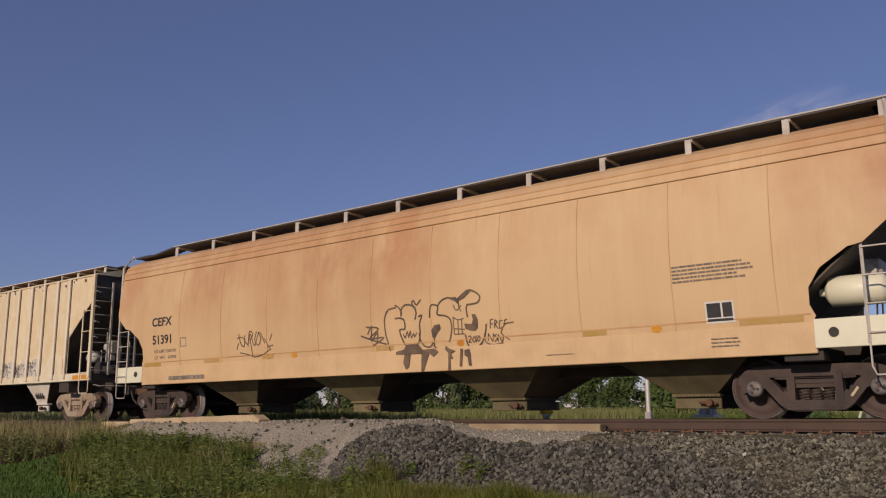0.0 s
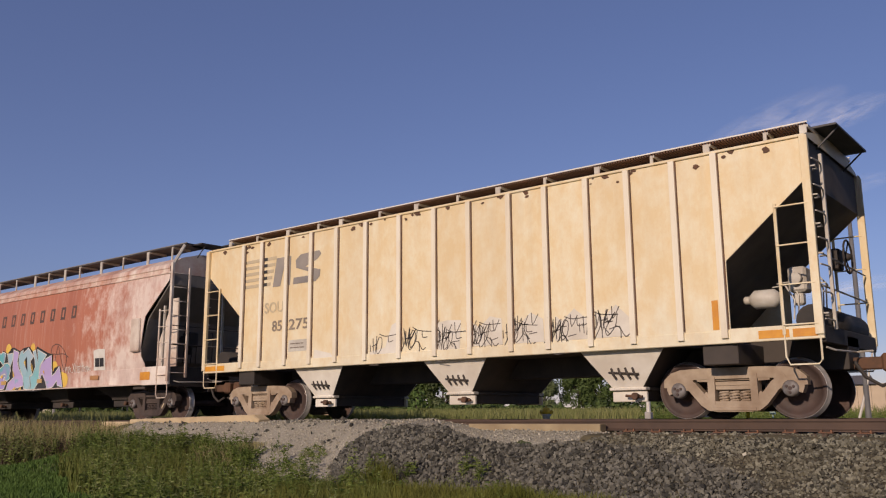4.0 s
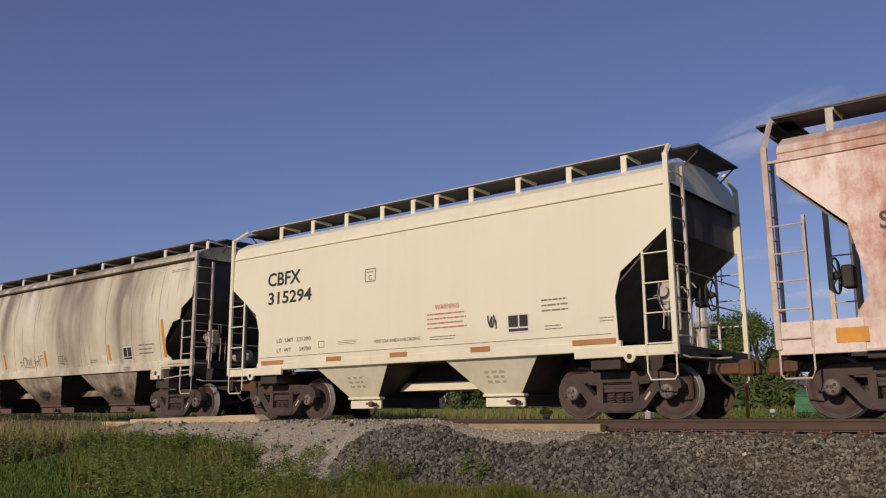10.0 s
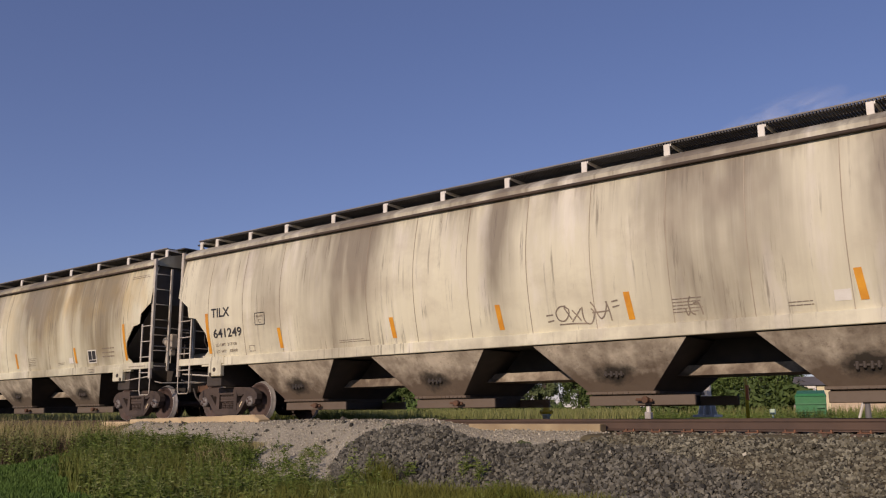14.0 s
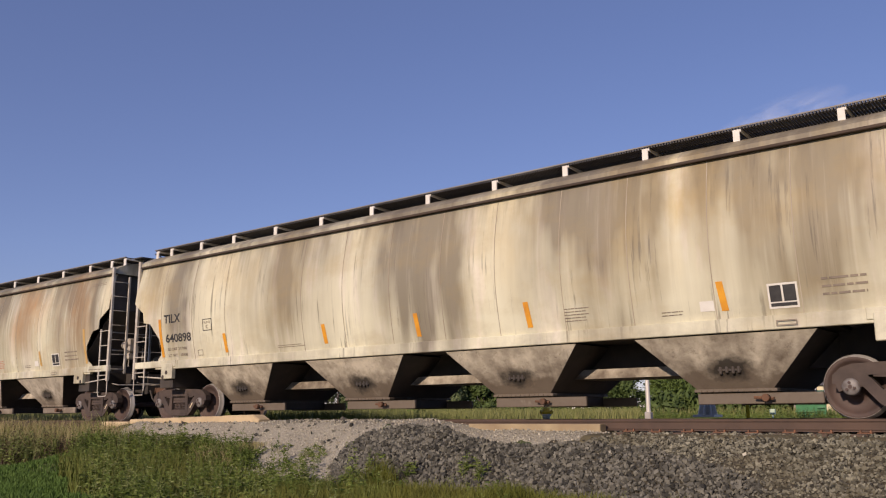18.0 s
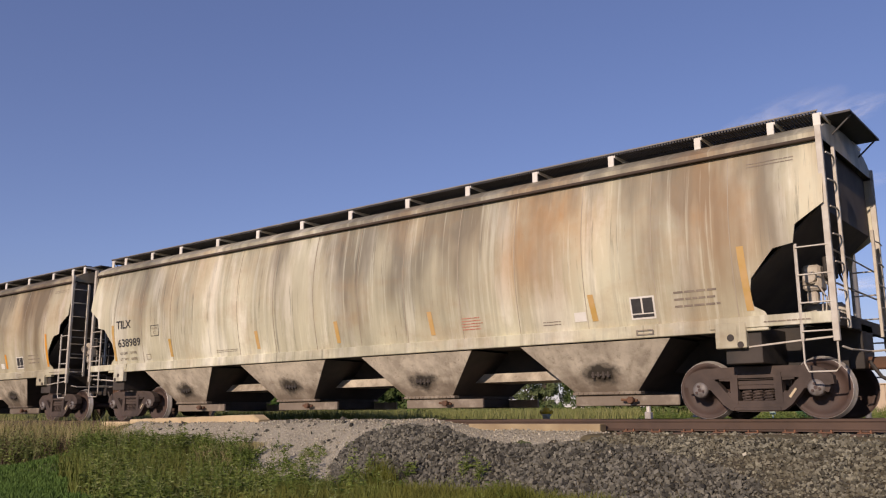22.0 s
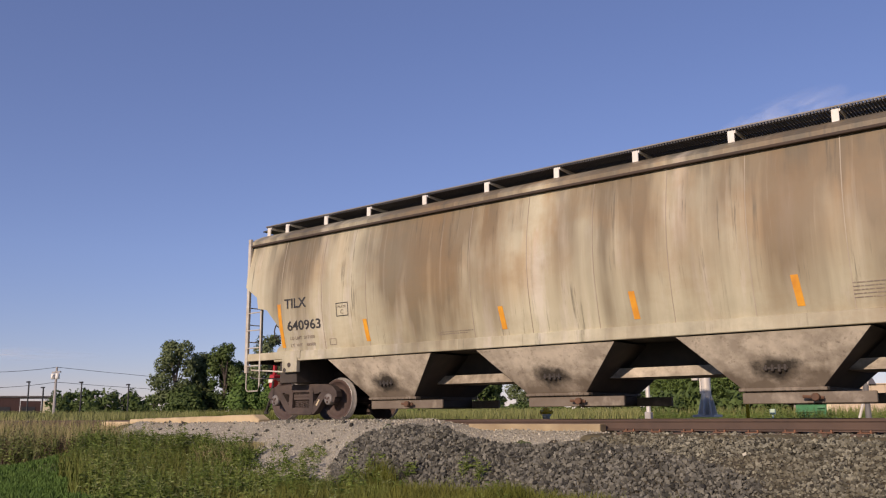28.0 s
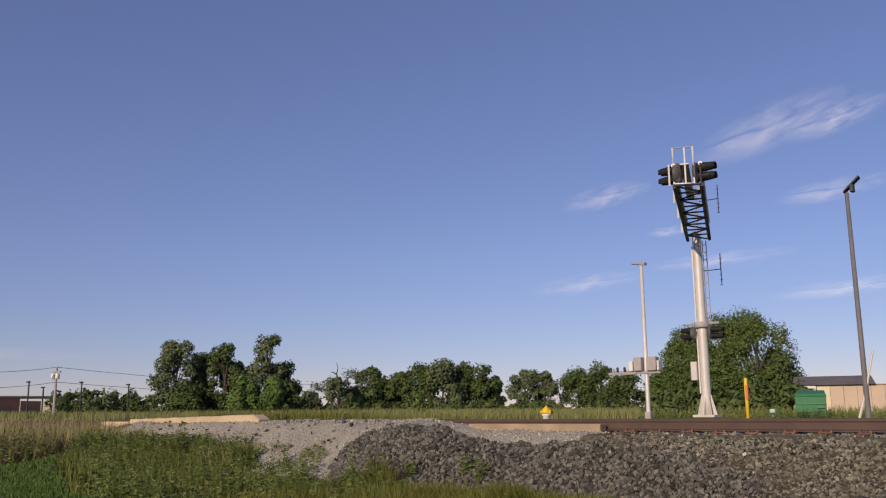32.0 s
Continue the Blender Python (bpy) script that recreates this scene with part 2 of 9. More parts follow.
# rust made extra dark to carry the shadow line under the roof edge
EAVE_RUST_SHADE = plain("shaded_rusty_brown_eave", (0.075, 0.048, 0.033), (0.045, 0.032, 0.025), 1.8, 0.85)
EDGE_DARK = plain("weathered_grey_edge_angle", (0.27, 0.25, 0.23), (0.15, 0.13, 0.115), 2.0, 0.7)
THIN_INK = plain("thin_grey_spray_paint", (0.05, 0.045, 0.045), (0.16, 0.13, 0.105), 7, 0.7)
THIN_SPRAY = plain("thin_dark_spray_paint", (0.075, 0.055, 0.045), (0.22, 0.14, 0.085), 5, 0.7)
TEAL_SPRAY = Mat("teal_to_lavender_spray_paint", 0.45)
TEAL_SPRAY.color(TEAL_SPRAY.mix(TEAL_SPRAY.ramp(TEAL_SPRAY.noise(TEAL_SPRAY.coords((1.0, 1, 0.9), (3, 0, 1)), 1.3, 3), 0.42, 0.58), (0.12, 0.45, 0.46), (0.40, 0.30, 0.58)))
TEAL_SPRAY = TEAL_SPRAY.m
LAVENDER_SPRAY = Mat("lavender_spray_paint", 0.45)
LAVENDER_SPRAY.color(LAVENDER_SPRAY.mix(LAVENDER_SPRAY.ramp(LAVENDER_SPRAY.noise(LAVENDER_SPRAY.coords((1.2, 1, 1.2), (1, 0, 4)), 1.6, 3), 0.52, 0.62), (0.50, 0.38, 0.64), (0.16, 0.50, 0.52)))
LAVENDER_SPRAY = LAVENDER_SPRAY.m
PALE_BLUE_SPRAY = plain("pale_blue_spray_paint", (0.42, 0.52, 0.60), (0.20, 0.52, 0.54), 1.2, 0.45)
YELLOW_SPRAY = plain("yellow_spray_paint", (0.85, 0.56, 0.10), (0.78, 0.48, 0.08), 4, 0.5)
# near-black also carries painted-in shade of slopes and undersides below the cars
DARK_STEEL = plain("dirty_and_shaded_black_steel", (0.030, 0.026, 0.023), (0.065, 0.05, 0.04), 3, 0.75)
TRUCK_BROWN = plain("rust_brown_cast_steel", (0.092, 0.064, 0.052), (0.052, 0.037, 0.031), 5, 0.8)
TRUCK_PALE = plain("sandy_cast_steel", (0.46, 0.36, 0.26), (0.30, 0.21, 0.14), 5, 0.8)
WHEEL_FACE = plain("brown_wheel_steel", (0.105, 0.062, 0.049), (0.062, 0.04, 0.034), 4, 0.7)
TREAD = plain("bright_worn_steel", (0.55, 0.52, 0.49), (0.40, 0.36, 0.33), 8, 0.35, 0.3, 0.05)
CAP = plain("grey_bearing_cap", (0.24, 0.22, 0.21), (0.12, 0.095, 0.08), 14, 0.6, 0.2)
WHITE_PAINT = plain("white_paint", (0.78, 0.75, 0.68), (0.66, 0.61, 0.53), 6, 0.5)
PALE_STEEL = plain("pale_grey_painted_steel", (0.62, 0.58, 0.50), (0.42, 0.36, 0.29), 5, 0.55)
GALV = plain("galvanised_grating", (0.085, 0.08, 0.078), (0.05, 0.045, 0.042), 4, 0.6, 0.2)
BLACK_INK = plain("black_stencil_paint", (0.022, 0.021, 0.022), (0.05, 0.046, 0.044), 9, 0.6)
FADED_INK = plain("faded_dark_stencil_paint", (0.17, 0.135, 0.105), (0.32, 0.255, 0.19), 6, 0.7)
GREY_INK = plain("grey_faded_logo_paint", (0.22, 0.20, 0.19), (0.36, 0.31, 0.26), 2.2, 0.7)
PALE_INK = plain("pale_faded_logo_paint", (0.47, 0.39, 0.28), (0.60, 0.48, 0.30), 2.2, 0.7)
RED_INK = plain("red_stencil_paint", (0.48, 0.12, 0.08), (0.60, 0.28, 0.2), 9, 0.7)
ORANGE = plain("orange_reflector", (0.80, 0.36, 0.03), (0.62, 0.24, 0.03), 5, 0.4)
DULL_ORANGE = plain("dull_orange_reflector", (0.52, 0.25, 0.09), (0.40, 0.18, 0.07), 5, 0.5)
MUSTARD = plain("faded_mustard_reflector", (0.50, 0.30, 0.06), (0.58, 0.36, 0.15), 4, 0.6)
RUST_BROWN = plain("rust", (0.16, 0.075, 0.04), (0.09, 0.05, 0.032), 7, 0.85)


def hopper_paint(name, base, dirt, first, step, grime):
    """Paint of the hopper faces, with a soft grease stain round each vibrator bracket and grime towards the gates."""
    m = Mat(name, 0.65)
    v = m.coords((1, 1, 1), (first, 0, 0))
    x, z = m.axis(0), m.axis(2)
    dx = m.math("MULTIPLY", m.math("SUBTRACT", m.math("FRACT", m.math("ADD", m.math("DIVIDE", m.math("SUBTRACT", x, first), step), 0.5), 0.0), 0.5), step / 0.40)
    dz = m.math("DIVIDE", m.math("SUBTRACT", z, 0.77), 0.19)
    r = m.math("SQRT", m.math("ADD", m.math("MULTIPLY", dx, dx), m.math("MULTIPLY", dz, dz)), 0.0)
    big, fine = m.noise(v, 2.2, 6, 0.65), m.noise(v, 9, 5, 0.7)
    r = m.math("ADD", r, m.math("MULTIPLY", m.math("SUBTRACT", m.noise(v, 4.5, 5, 0.65), 0.5), 1.7))
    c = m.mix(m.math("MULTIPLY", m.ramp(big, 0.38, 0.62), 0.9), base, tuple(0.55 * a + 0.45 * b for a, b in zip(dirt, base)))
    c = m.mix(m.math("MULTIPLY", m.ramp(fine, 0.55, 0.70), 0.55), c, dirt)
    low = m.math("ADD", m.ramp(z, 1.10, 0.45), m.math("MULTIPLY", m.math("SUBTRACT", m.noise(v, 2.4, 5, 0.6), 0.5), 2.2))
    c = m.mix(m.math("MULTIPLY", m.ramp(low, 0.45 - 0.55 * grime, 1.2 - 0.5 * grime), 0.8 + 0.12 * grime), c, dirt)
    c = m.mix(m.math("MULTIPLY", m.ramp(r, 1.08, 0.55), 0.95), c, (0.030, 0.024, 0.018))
    m.color(c)
    m.bump(fine, 0.2, 0.01)
    return m.m


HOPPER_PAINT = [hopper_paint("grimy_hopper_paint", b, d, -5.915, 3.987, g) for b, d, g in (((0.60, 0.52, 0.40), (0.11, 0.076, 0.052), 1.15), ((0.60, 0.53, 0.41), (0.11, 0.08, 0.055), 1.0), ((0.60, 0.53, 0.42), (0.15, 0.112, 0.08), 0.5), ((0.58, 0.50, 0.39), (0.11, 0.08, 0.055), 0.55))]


# ---- mesh helpers ----
def mesh_of(bm, mats, smooth=False):
    me = bpy.data.meshes.new("mesh")
    bm.normal_update()
    bm.to_mesh(me)
    bm.free()
    for m in mats if isinstance(mats, (list, tuple)) else [mats]:
        me.materials.append(m)
    if smooth:
        me.polygons.foreach_set("use_smooth", [True] * len(me.polygons))
    return me


def part(name, bm, material, parent=None, label="", smooth=False):
    """One mesh object under a thing or a part."""
    ob = new(name, bm if isinstance(bm, bpy.types.Mesh) else mesh_of(bm, material, smooth))
    ob.parent = parent
    if label:
        ob["label"] = label
    return ob


def raw(verts, faces, mat, smooth=False):
    me = bpy.data.meshes.new("mesh")
    me.from_pydata(verts, [], faces)
    me.materials.append(mat)
    if smooth:
        me.polygons.foreach_set("use_smooth", [True] * len(me.polygons))
    return me


def box(bm, x0, x1, y0, y1, z0, z1, bev=0.0):
    vs = [bm.verts.new((x, y, z)) for z in (z0, z1) for y in (y0, y1) for x in (x0, x1)]
    fs = [bm.faces.new([vs[i] for i in f]) for f in ((0, 2, 3, 1), (4, 5, 7, 6), (0, 1, 5, 4), (2, 6, 7, 3), (0, 4, 6, 2), (1, 3, 7, 5))]
    if bev:
        es = list({e for f in fs for e in f.edges})
        bmesh.ops.bevel(bm, geom=es, offset=bev, segments=1, affect="EDGES")
    return bm


def hexa(bm, lo, hi):
    """A block between two quads, each four points in ring order."""
    a = [bm.verts.new(p) for p in lo]
    b = [bm.verts.new(p) for p in hi]
    bm.faces.new(a[::-1])
    bm.faces.new(b)
    for i in range(4):
        j = (i + 1) % 4
        bm.faces.new((a[i], a[j], b[j], b[i]))
    return bm


def tube(bm, pts, r, n=6, taper=None):
    pts = [Vector(p) for p in pts]
    rings = []
    for i, p in enumerate(pts):
        d = (pts[min(i + 1, len(pts) - 1)] - pts[max(i - 1, 0)]).normalized()
        u = d.cross(Vector((0, 0, 1)) if abs(d.z) < 0.9 else Vector((1, 0, 0))).normalized()
        w = d.cross(u)
        rr = r if taper is None else r + (taper - r) * i / (len(pts) - 1)
        rings.append([bm.verts.new(p + rr * (math.cos(a) * u + math.sin(a) * w)) for a in (2 * math.pi * k / n for k in range(n))])
    for a, b in zip(rings, rings[1:]):
        for k in range(n):
            bm.faces.new((a[k], a[(k + 1) % n], b[(k + 1) % n], b[k]))
    bm.faces.new(rings[0][::-1])
    bm.faces.new(rings[-1])
    return bm


def lathe(bm, prof, n=28, axis="y", centre=(0, 0, 0), mat=None, start=0):
    """Turns a list of (radius, along) about an axis."""
    cx, cy, cz = centre
    rings = []
    for r, h in prof:
        ring = []
        for k in range(n):
            a = 2 * math.pi * k / n
            c, s = r * math.cos(a), r * math.sin(a)
            ring.append(bm.verts.new((cx + c, cy + h, cz + s) if axis == "y" else (cx + h, cy + c, cz + s) if axis == "x" else (cx + c, cy + s, cz + h)))
        rings.append(ring)
    for i, (a, b) in enumerate(zip(rings, rings[1:])):
        for k in range(n):
            f = bm.faces.new((a[k], b[k], b[(k + 1) % n], a[(k + 1) % n]))
            f.material_index = mat[i] if mat else 0
            f.smooth = True
    for ring in (rings[0], rings[-1]):
        try:
            bm.faces.new(ring)
        except ValueError:
            pass
    return bm


def beam(bm, pts, w, y0, y1):
    """A flat bar that follows (x, z) points, w wide, between two y planes."""
    pts = [Vector(p) for p in pts]
    left, right = [], []
    for i, p in enumerate(pts):
        d0 = (p - pts[i - 1]).normalized() if i else (pts[1] - p).normalized()
        d1 = (pts[i + 1] - p).normalized() if i < len(pts) - 1 else d0
        nrm = Vector((-(d0.y + d1.y), d0.x + d1.x)).normalized()
        k = w / 2 / max(0.4, nrm.dot(Vector((-d0.y, d0.x))))
        left.append(p + k * nrm)
        right.append(p - k * nrm)
    vs = [[bm.verts.new((q.x, y, q.y)) for q in side] for side in (left, right) for y in (y0, y1)]
    a, b, c, d = vs
    for i in range(len(pts) - 1):
        bm.faces.new((a[i], a[i + 1], c[i + 1], c[i]))
        bm.faces.new((b[i], d[i], d[i + 1], b[i + 1]))
        bm.faces.new((a[i], b[i], b[i + 1], a[i + 1]))
        bm.faces.new((c[i], c[i + 1], d[i + 1], d[i]))
    bm.faces.new((a[0], c[0], d[0], b[0]))
    bm.faces.new((a[-1], b[-1], d[-1], c[-1]))
    return bm


def fix(bm):
    bmesh.ops.recalc_face_normals(bm, faces=bm.faces)
    return bm


def lerp_table(tab, z):
    if z <= tab[0][0]:
        return tab[0][1]
    for (a, p), (b, q) in zip(tab, tab[1:]):
        if z <= b:
            return p + (q - p) * (z - a) / (b - a) if b > a else q
    return tab[-1][1]


def half_width(spec, z):
    k = min(1, max(0, (z - spec["sheet"]) / (spec["eave"] - spec["sheet"])))
    return spec.get("base", 1.565) + spec["bulge"] * math.sin(math.pi * k)


# ---- trucks and wheels, shared by all cars ----
WHEEL_R = 0.457


def wheelset_mesh():
    bm = bmesh.new()
    for s in (-1, 1):
        prof = [(0.08, s * 0.66), (0.37, s * 0.70), (0.40, s * 0.665), (0.482, s * 0.675), (0.486, s * 0.695), (0.462, s * 0.71),
                (0.456, s * 0.795), (0.450, s * 0.808), (0.446, s * 0.809), (0.432, s * 0.812), (0.385, s * 0.81), (0.375, s * 0.775), (0.22, s * 0.745), (0.15, s * 0.79), (0.15, s * 0.83), (0.085, s * 0.83)]
        lathe(bm, prof, 40, mat=[0, 0, 0, 1, 1, 1, 1, 1, 0, 0, 0, 0, 0, 0, 0])
        lathe(bm, [(0.085, s * 0.83), (0.085, s * 0.98), (0.125, s * 0.985), (0.125, s * 1.10), (0.10, s * 1.125), (0.03, s * 1.13)], 18, mat=[0, 0, 2, 2, 2])
        for k in range(3):
            a = 2 * math.pi * k / 3
            lathe(bm, [(0.022, s * 1.128), (0.022, s * 1.15)], 6, centre=(0.06 * math.cos(a), 0, 0.06 * math.sin(a)), mat=[0])
    lathe(bm, [(0.085, -0.66), (0.075, 0), (0.085, 0.66)], 14, mat=[0, 0])
    return mesh_of(fix(bm), [WHEEL_FACE, TREAD, CAP])


WHEELSET = wheelset_mesh()


def side_frame_mesh(s, mat):
    """Cast side frame on one side of a truck, with its windows left open."""
    bm = bmesh.new()
    y0, y1 = s * 0.93, s * 1.09
    beam(bm, [(-1.06, 0.50), (-1.05, 0.59), (-0.97, 0.66), (-0.84, 0.70), (-0.5, 0.715), (0.5, 0.715), (0.84, 0.70), (0.97, 0.66), (1.05, 0.59), (1.06, 0.50)], 0.175, y0, y1)
    beam(bm, [(-0.84, 0.62), (-0.66, 0.51), (-0.47, 0.28), (-0.38, 0.215), (-0.26, 0.195), (0.26, 0.195), (0.38, 0.215), (0.47, 0.28), (0.66, 0.51), (0.84, 0.62)], 0.165, y0, y1 + s * 0.004)
    for k in (-1, 1):
        beam(bm, [(k * 0.345, 0.24), (k * 0.335, 0.70)], 0.115, y0 - s * 0.02, y1 + s * 0.012)
        beam(bm, [(k * 1.045, 0.66), (k * 1.05, 0.48), (k * 1.02, 0.40)], 0.085, y0, y1)
        beam(bm, [(k * 0.72, 0.66), (k * 0.70, 0.46)], 0.14, y0, y1 - s * 0.004)
        box(bm, k * 0.89 - 0.15, k * 0.89 + 0.15, y0, y1, 0.565, 0.66, 0.012)
        # rounded gussets in the corners of the windows
        beam(bm, [(k * 0.40, 0.30), (k * 0.47, 0.40)], 0.10, y0 + s * 0.02, y1 - s * 0.010)
        beam(bm, [(k * 0.40, 0.62), (k * 0.58, 0.63)], 0.07, y0 + s * 0.02, y1 - s * 0.012)
    beam(bm, [(-0.30, 0.555), (0.30, 0.555)], 0.06, y0 - s * 0.03, y1 - s * 0.03)
    beam(bm, [(-0.28, 0.62), (0.28, 0.62)], 0.035, y0 - s * 0.03, y1 - s * 0.045)
    box(bm, -0.36, 0.36, y0, y1 + s * 0.02, 0.125, 0.185, 0.01)
    return mesh_of(fix(bm), mat)


def spring_mesh(s, mat):
    bm = bmesh.new()
    for kx in (-0.17, 0.0, 0.17):
        pts = [(kx + 0.072 * math.cos(a), s * 1.0 + 0.072 * math.sin(a), 0.215 + 0.235 * i / 40) for i, a in enumerate(2 * math.pi * j * 5.5 / 40 for j in range(41))]
        tube(bm, pts, 0.017, 5)
    box(bm, -0.28, 0.28, s * 0.93, s * 1.07, 0.455, 0.52, 0.01)
    return mesh_of(fix(bm), mat)


def bolster_mesh():
    bm = bmesh.new()
    box(bm, -0.22, 0.22, -0.95, 0.95, 0.50, 0.74, 0.02)
    lathe(bm, [(0.2, 0.74), (0.2, 0.80)], 20, axis="z")
    for k in (-1, 1):
        box(bm, k * 0.40 - 0.05, k * 0.40 + 0.05, -0.72, 0.72, 0.36, 0.44)
        for s in (-1, 1):
            box(bm, k * 0.46 - 0.05, k * 0.46 + 0.02, s * 0.70, s * 0.80, 0.30, 0.52, 0.01)
    return mesh_of(fix(bm), DARK_STEEL)


TRUCKS = {}


def cast_mark_mesh():
    """Bar of raised letters on a side frame's sloping leg, picked out in pale paint."""
    a, b, n = Vector((0.50, -1.0975, 0.325)), Vector((0.60, -1.0975, 0.455)), Vector((-0.014, 0, 0.011))
    bm = bmesh.new()
    bm.faces.new([bm.verts.new(p) for p in (a - n, b - n, b + n, a + n)])
    return mesh_of(bm, PALE_INK)


CAST_MARK = cast_mark_mesh()


def truck(car, u, mat, wheels=True):
    if mat not in TRUCKS:
        TRUCKS[mat] = [(side_frame_mesh(s, mat), spring_mesh(s, TRUCK_BROWN if mat is not TRUCK_PALE else TRUCK_PALE)) for s in (-1, 1)] + [bolster_mesh()]
    tk = part("truck", TRUCKS[mat][2], None, car)
    tk.location = (u, 0, 0)
    for sf, sp in TRUCKS[mat][:2]:
        part("side_frame", sf, None, tk)
        part("spring_nest", sp, None, tk)
    if mat is TRUCK_BROWN:
        part("cast_mark", CAST_MARK, None, tk, "pale raised letters on the frame")
    for k in (-1, 1):
        ws = part("wheelset", WHEELSET, None, tk, "brown steel wheels with bright worn rims on an axle")
        ws.location = (k * 0.89, 0, WHEEL_R)
    return tk


# ---- decals on car sides: coordinates (metres from the rear end, height) ----
def put(spec, u, z, proud=0.007):
    return (u - spec["len"] / 2, -(half_width(spec, z) + proud), z)


APART = ("stencil", "notice", "warning_text", "data_panel", "builder_word")


def decal(spec, car, name, polys, mat, label="", proud=0.007):
    if name in APART and len(polys) > 1:
        return [decal(spec, car, name, [p], mat, label, proud) for p in polys]
    bm = bmesh.new()
    for poly in polys:
        zs = [p[1] for p in poly]
        f = bm.faces.new([bm.verts.new((p[0], 0, p[1])) for p in poly])
        if max(zs) - min(zs) > 0.35:
            for zc in np.arange(math.ceil(min(zs) / 0.2) * 0.2, max(zs), 0.2):
                bmesh.ops.bisect_plane(bm, geom=bm.verts[:] + bm.edges[:] + bm.faces[:], plane_co=(0, 0, zc), plane_no=(0, 0, 1))
    if len(polys) > 1:
        bmesh.ops.remove_doubles(bm, verts=bm.verts, dist=1e-5)
    for v in bm.verts:
        v.co = put(spec, v.co.x, v.co.z, proud)
    for f in bm.faces:
        f.normal_update()
        if f.normal.y > 0:
            f.normal_flip()
    return part(name, bm, mat, car, label)


def rect(u0, u1, z0, z1):
    return [(u0, z0), (u1, z0), (u1, z1), (u0, z1)]


def bars(u0, u1, z0, z1, rows, seed=0, gap=0.70):
    """Rows of short plain bars where small writing cannot be read."""
    rnd = random.Random(seed)
    out = []
    h = (z1 - z0) / rows
    for r in range(rows):
        u = u0
        end = u1 - rnd.random() * 0.2 * (u1 - u0)
        while u < end:
            w = min(end - u, h * rnd.uniform(0.5, 2.4))
            out.append(rect(u, u + w, z1 - (r + 1 - gap / 2) * h, z1 - (r + gap / 2) * h))
            u += w + h * 0.22
    return out


def frame_rect(u0, u1, z0, z1, w):
    return [rect(u0, u1, z0, z0 + w), rect(u0, u1, z1 - w, z1), rect(u0, u0 + w, z0 + w, z1 - w), rect(u1 - w, u1, z0 + w, z1 - w)]


def stroke(pts, w):
    """A painted line of even width through points, as one ribbon of quads."""
    p = [pts[0]] + [b for a, b in zip(pts, pts[1:]) if math.dist(a, b) > 1e-4]
    if len(p) < 2:
        return []
    ring = len(p) > 3 and math.dist(p[0], p[-1]) < 1e-6
    sides = []
    for i, (u, z) in enumerate(p):
        a = p[i - 1] if i else (p[-2] if ring else p[0])
        b = p[i + 1] if i < len(p) - 1 else (p[1] if ring else p[-1])
        d0, d1 = Vector((u - a[0], z - a[1])), Vector((b[0] - u, b[1] - z))
        d0, d1 = (d0.normalized() if d0.length > 1e-6 else d1.normalized()), (d1.normalized() if d1.length > 1e-6 else d0.normalized())
        n = Vector((-(d0.y + d1.y), d0.x + d1.x))
        n = n.normalized() if n.length > 0.2 else Vector((-d0.y, d0.x))
        h = w / 2 / max(0.6, n.dot(Vector((-d0.y, d0.x))))
        sides.append(((u + n.x * h, z + n.y * h), (u - n.x * h, z - n.y * h)))
    return [[a[0], a[1], b[1], b[0]] for a, b in zip(sides, sides[1:])]


def lettering(spec, car, name, body, u0, u1, z0, z1, mat, slant=0.0, label=""):
    cu = bpy.data.curves.new("text", "FONT")
    cu.offset = 0.018 if z1 - z0 > 0.15 else 0.006
    cu.body = body
    cu.resolution_u = 3
    tmp = new("text", cu)
    me = bpy.data.meshes.new_from_object(tmp.evaluated_get(bpy.context.evaluated_depsgraph_get()))
    bpy.data.objects.remove(tmp)
    xs = [v.co.x for v in me.vertices]
    ys = [v.co.y for v in me.vertices]
    ax, bx, ay, by = min(xs), max(xs), min(ys), max(ys)
    for v in me.vertices:
        z = z0 + (v.co.y - ay) / (by - ay) * (z1 - z0)
        u = u0 + (v.co.x - ax) / (bx - ax) * (u1 - u0) + slant * (z - z0)
        v.co = put(spec, u, z, 0.009)
    me.materials.append(mat)
    return part(name, me, None, car, label)


# ---- hopper cars ----
def side_sheet(spec, s):
    """A curved sheet with its end cut-outs, 2 cm thick."""
    ln = spec["len"]
    levels = sorted({round(float(z), 3) for z in (*[z for z, _ in spec["cut"]], *np.linspace(spec["sheet"], spec["eave"], 17))})
    cols = np.linspace(0.0, 1.0, 13)
    bm = bmesh.new()
    grids = []
    for inner in (0, 1):
        grid = []
        for z in levels:
            i = lerp_table(spec["cut"], z)
            grid.append([bm.verts.new((-ln / 2 + i + (ln - 2 * i) * c, s * (half_width(spec, z) - 0.02 * inner), z)) for c in cols])
        grids.append(grid)
        for a, b in zip(grid, grid[1:]):
            for k in range(len(cols) - 1):
                f = bm.faces.new((a[k], a[k + 1], b[k + 1], b[k]) if (s < 0) != bool(inner) else (a[k], b[k], b[k + 1], a[k + 1]))
                f.smooth = True
    ring = lambda g: [r[0] for r in g] + g[-1][1:] + [r[-1] for r in g[::-1]][1:] + g[0][::-1][1:-1]
    outer, inner = ([bm.verts.new(v.co) for v in ring(g)] for g in grids)
    for k in range(len(outer)):
        j = (k + 1) % len(outer)
        bm.faces.new((outer[k], outer[j], inner[j], inner[k]))
    return bm


